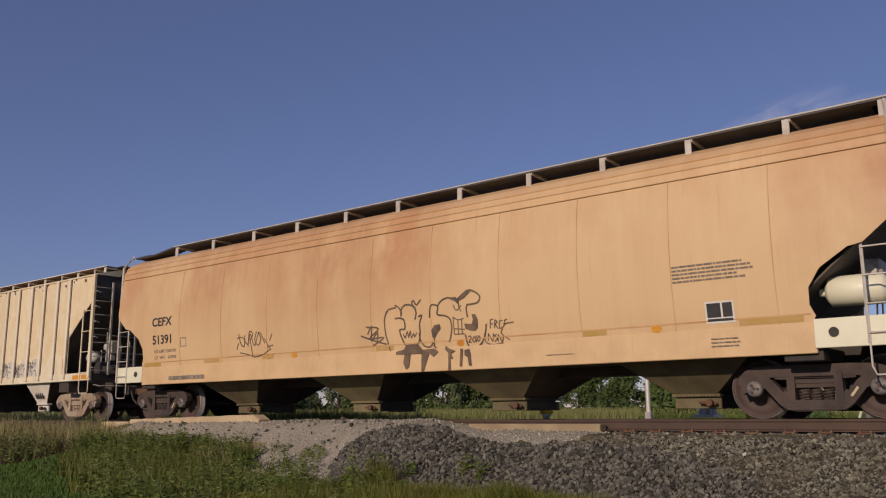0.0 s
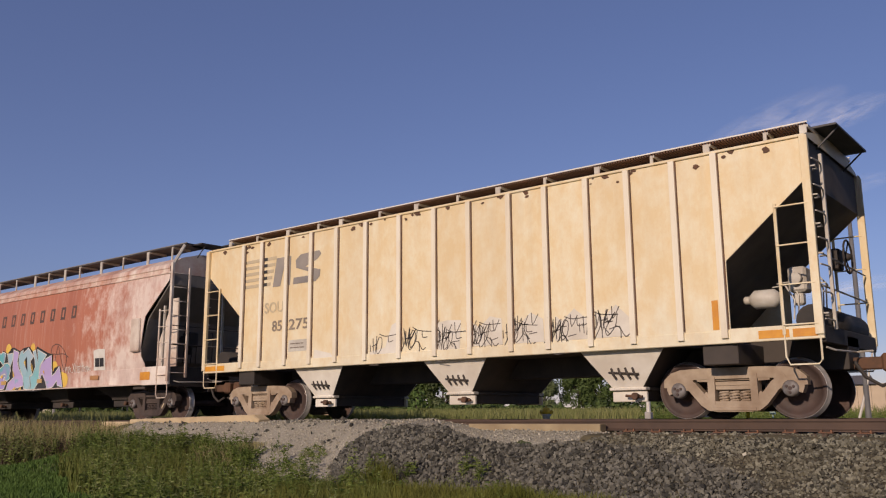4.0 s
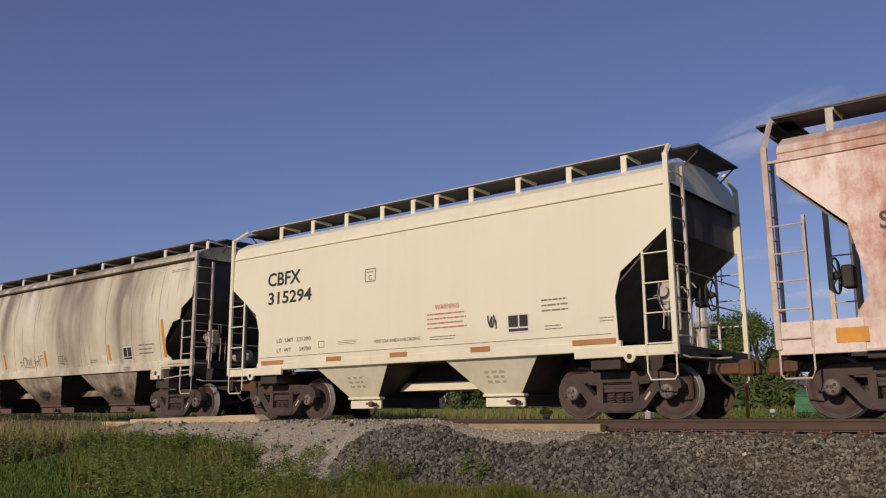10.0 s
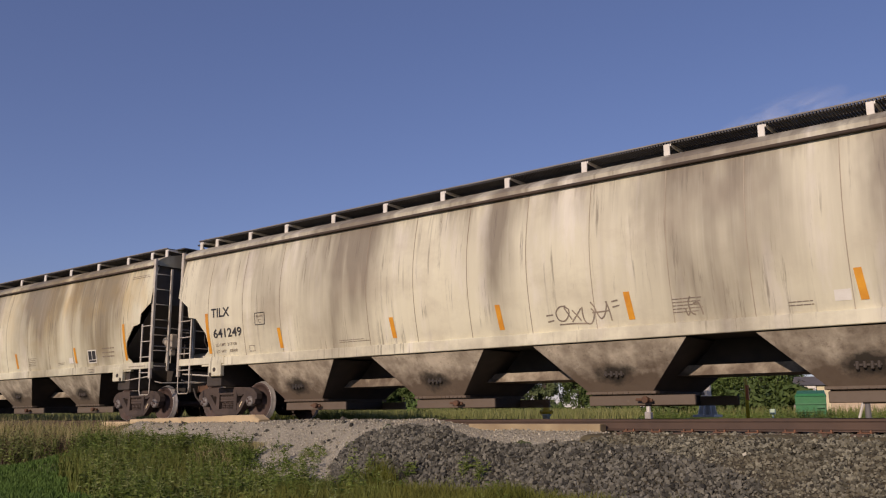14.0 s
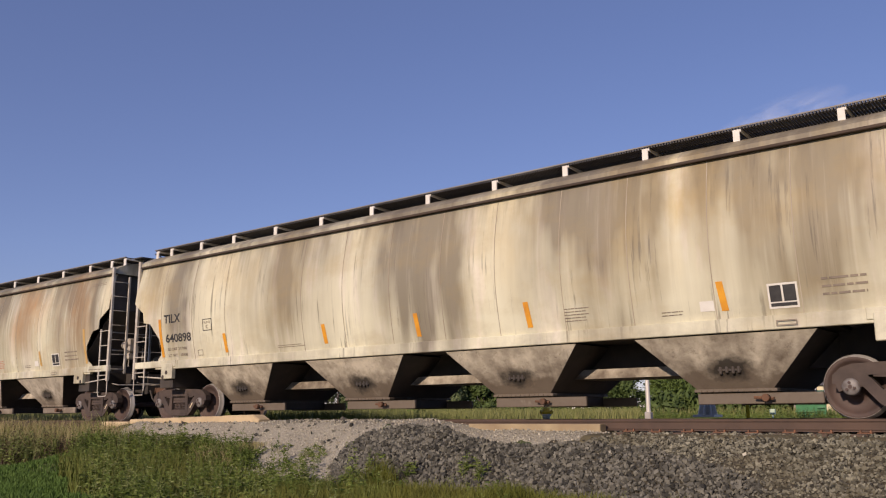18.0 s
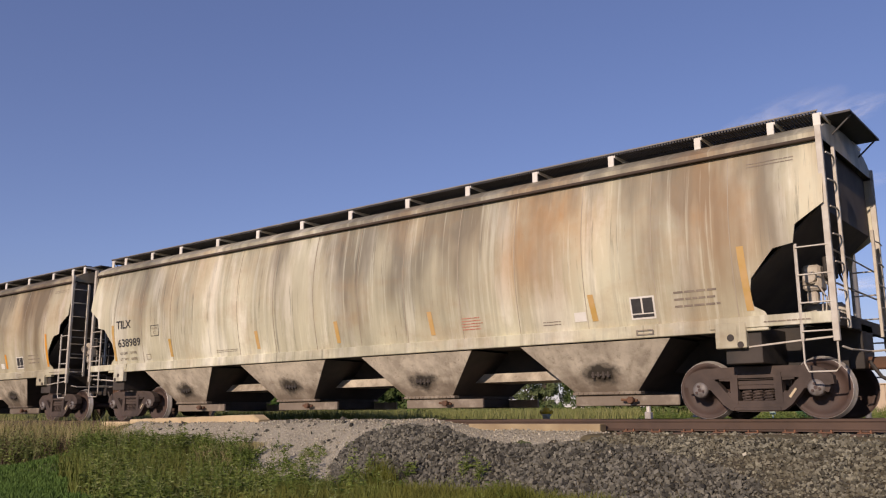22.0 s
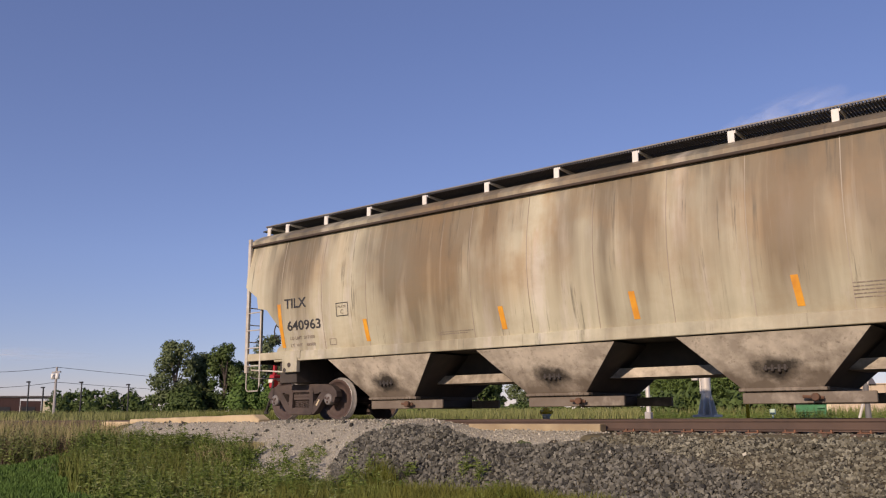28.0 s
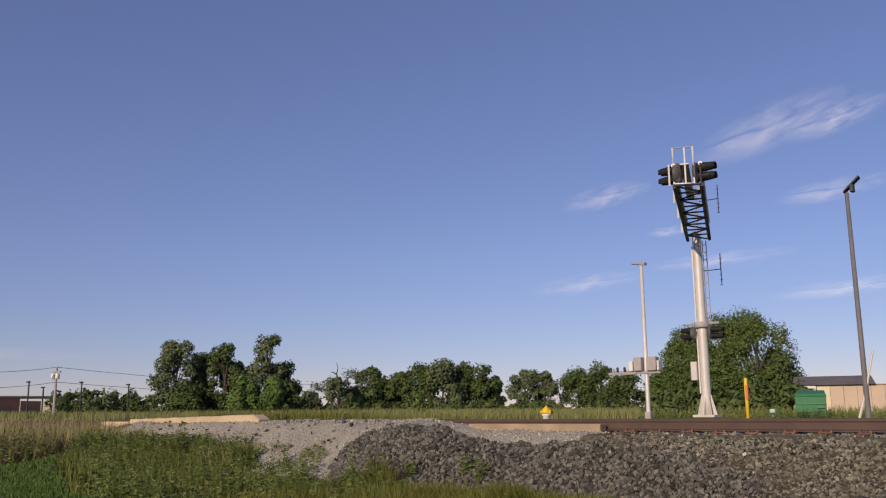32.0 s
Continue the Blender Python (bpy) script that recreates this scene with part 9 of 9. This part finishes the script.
def short_car():
    ln = 11.38
    spec = dict(len=ln, at=12.16, bulge=0.03, sheet=1.28, eave=3.86, eave_h=0.008, sill=(1.13, 1.30), sill_in=1.02, under=2.0, mat=CREAM, label="short clean cream hopper car with black lettering",
                cut=[(1.28, 1.06), (2.03, 1.08), (2.45, 0.95), (3.07, 0.12), (3.12, 0.06), (3.86, 0.03)],
                roof=[(1.565, 3.86), (1.56, 3.98), (1.48, 4.12), (1.2, 4.28), (0.7, 4.38), (0.0, 4.42)], roof_in=0.03,
                end=[(0.14, 3.88), (0.14, 3.10), (1.1, 2.2), (1.6, 1.4), (2.2, 1.16)], plat=(1.02, 1.20), plat_len=1.9, bolster=2.4, tc=1.36,
                hop=dict(top=2.12, bot=0.82, zt=1.14, zb=0.47, yt=1.48, yb=1.05, gate=0.05), hoppers=[4.0, 7.62], crossbar=0.68,
                rb=(0.2, 11.2), rb_y=1.2, rb_z=4.62, grate=True, brackets=[1.33, 2.43, 3.53, 4.62, 5.50, 6.14, 7.03, 8.16, 9.28, 10.39],
                truck=TRUCK_BROWN, edge_mat=PALE_STEEL, brk_mat=CREAM, sill_mat=CREAM, plat_mat=DARK_STEEL)
    car = hopper_car(spec)
    for k in (-1, 1):
        e = k * ln / 2
        for s in (-1, 1):
            ladder(car, e - k * 0.04, k, s * 1.60, 1.05, 2.75, 0.5, 4, CREAM, tall=4.35)
            bm = tube(bmesh.new(), [(e - k * 0.04, s * 1.60, 4.32), (e - k * 0.12, s * 1.25, 4.58)], 0.045, 5)
            part("corner_post", fix(bm), CREAM, car)
            bm = lathe(bmesh.new(), [(0.105, s * 1.56), (0.105, s * 1.615), (0.098, s * 1.62), (0.045, s * 1.62)], 20, centre=(e - k * 0.85, 0, 1.02))
            eye = part("tow_eye", fix(bm), CREAM, car)
            # dark disc gives the eye's shaded inside by colour alone
            part("hole", fix(lathe(bmesh.new(), [(0.045, s * 1.617), (0.045, s * 1.624)], 16, centre=(e - k * 0.85, 0, 1.02))), DARK_STEEL, eye)
        end_ladder(car, e + k * 0.02, k, 1.2, 4.2, -1.1, PALE_STEEL, 8)
    for u in (2.2, 4.6, 6.6, 9.2):
        hatch(spec, car, u, CREAM)
    brake_gear(car, ln / 2, 1, PALE_STEEL, 6)
    brake_wheel(car, ln / 2 + 0.05, -0.2, 2.1, 1)
    lettering(spec, car, "reporting_mark", "CBFX", 1.36, 2.48, 3.06, 3.38, BLACK_INK)
    lettering(spec, car, "car_number", "315294", 1.40, 2.86, 2.63, 2.92, BLACK_INK)
    decal(spec, car, "plate_box", frame_rect(4.50, 4.80, 2.86, 3.14, 0.018), FADED_INK)
    lettering(spec, car, "plate_letter", "C", 4.60, 4.70, 2.90, 3.0, FADED_INK)
    decal(spec, car, "stencil", bars(4.55, 4.75, 3.04, 3.10, 1, 41), FADED_INK)
    lettering(spec, car, "load_limit", "LD  LMT  231300", 1.72, 2.85, 1.74, 1.83, FADED_INK)
    lettering(spec, car, "light_weight", "LT  WT      54700", 1.72, 2.85, 1.52, 1.61, FADED_INK)
    lettering(spec, car, "warning_word", "WARNING", 6.40, 7.0, 2.12, 2.22, RED_INK)
    decal(spec, car, "warning_text", bars(6.2, 7.25, 1.72, 2.08, 4, 42), RED_INK)
    lettering(spec, car, "notice_words", "VENT CAR WHEN UNLOADING", 4.75, 6.0, 1.56, 1.63, FADED_INK)
    decal(spec, car, "stencil", bars(3.7, 4.3, 1.58, 1.68, 3, 43), FADED_INK)
    decal(spec, car, "stencil", bars(6.25, 6.95, 1.52, 1.62, 2, 44), FADED_INK)
    decal(spec, car, "data_panel_border", [rect(8.10, 8.58, 1.55, 1.90)], WHITE_PAINT)
    decal(spec, car, "data_panel", [rect(8.13, 8.34, 1.66, 1.87), rect(8.37, 8.55, 1.66, 1.87), rect(8.13, 8.55, 1.58, 1.63)], BLACK_INK, proud=0.011)
    decal(spec, car, "stencil", bars(8.85, 9.4, 1.86, 2.14, 3, 45), FADED_INK)
    decal(spec, car, "stencil", bars(8.9, 9.3, 1.55, 1.66, 2, 46), FADED_INK)
    decal(spec, car, "stencil", bars(10.0, 10.28, 1.62, 1.72, 2, 47), FADED_INK)
    decal(spec, car, "ball_mark", squiggle(7.66, 7.86, 1.66, 1.92, 9, loops=3, w=0.03), BLACK_INK)
    for u in (4.0, 7.62):
        part("stencil", slope_bars(spec, u, 0.86, 3, 90 + int(u)), PALE_INK, car)
    decal(spec, car, "box_mark", frame_rect(3.1, 3.28, 1.56, 1.7, 0.012), FADED_INK)
    decal(spec, car, "line", stroke([(1.1, 1.42), (10.2, 1.42)], 0.01), FADED_INK)
    for u0, u1 in ((1.2, 1.95), (3.35, 3.8), (5.2, 5.65), (7.25, 7.7), (9.45, 10.28)):
        decal(spec, car, "reflector", [rect(u0, u1, 1.25, 1.345)], DULL_ORANGE, "dull orange reflective strip", proud=0.022)
    return car, spec


CARS.append(tan_car())
CARS.append(ribbed_car())
CARS.append(make_red_car())
CARS.append(short_car())
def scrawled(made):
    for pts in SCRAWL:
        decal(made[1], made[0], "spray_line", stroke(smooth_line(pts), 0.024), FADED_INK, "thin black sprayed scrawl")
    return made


CARS.append(scrawled(long_car(-9.42, GREY_A, "641249", ORANGE, "long grey hopper car with broad dark dirt streaks", 51)))
CARS.append(long_car(-30.73, GREY_B, "640898", ORANGE, "long grey hopper car stained yellow and black", 62))
CARS.append(long_car(-52.11, GREY_C, "638989", MUSTARD, "long grey hopper car with pale chalky runs down its side", 73))
CARS.append(long_car(-73.45, GREY_D, "640963", ORANGE, "last long hopper car, stained brown and black", 84))


def end_device(car, ln):
    """Red marker box on the last coupler, with its hose."""
    e = -ln / 2 + 0.12
    dev = part("end_of_train_device", fix(box(bmesh.new(), e - 0.77, e - 0.60, -0.32, -0.06, 0.78, 1.12, 0.03)), RED_BOX, car, "red marker box on the coupler")
    part("mast", fix(box(bmesh.new(), e - 0.73, e - 0.66, -0.24, -0.14, 1.12, 1.50, 0.015)), RED_BOX, dev)
    part("reflector_panel", fix(box(bmesh.new(), e - 0.76, e - 0.61, -0.335, -0.318, 0.92, 1.02)), WHITE_PAINT, dev)
    part("bracket", fix(box(bmesh.new(), e - 0.80, e - 0.45, -0.2, -0.12, 0.96, 1.02, 0.01)), DARK_STEEL, dev)
    hose = [(e - 0.5, -0.4, 0.95), (e - 0.42, -0.5, 0.7), (e - 0.52, -0.5, 0.42), (e - 0.66, -0.45, 0.22), (e - 0.70, -0.42, 0.2), (e - 0.62, -0.4, 0.34), (e - 0.60, -0.36, 0.6), (e - 0.66, -0.3, 0.8)]
    part("air_hose", fix(tube(bmesh.new(), hose, 0.028, 7)), DARK_STEEL, car)
    part("glad_hand", fix(box(bmesh.new(), e - 0.76, e - 0.64, -0.46, -0.38, 0.14, 0.24, 0.02)), DARK_STEEL, car)


RED_BOX = plain("red_marker_paint", (0.50, 0.03, 0.04), (0.38, 0.025, 0.03), 8, 0.5)
end_device(CARS[-1][0], CARS[-1][1]["len"])


# ---- what moves ----
def motions():
    for car, spec in CARS:
        x = spec["at"] + spec["len"] / 2
        walk(car, [(t, pose(x + run(t), TRACK_Y, 0)) for t in range(0, 33, 1)])
    times = [i * 4 / 30 for i in range(241)]
    for ob in bpy.data.objects:
        if ob.name.startswith("wheelset"):
            x, y, z = ob.location
            walk(ob, [(t, pose(x, y, z, 0, math.degrees((run(t) - run(0)) / WHEEL_R), 0)) for t in times])


motions()
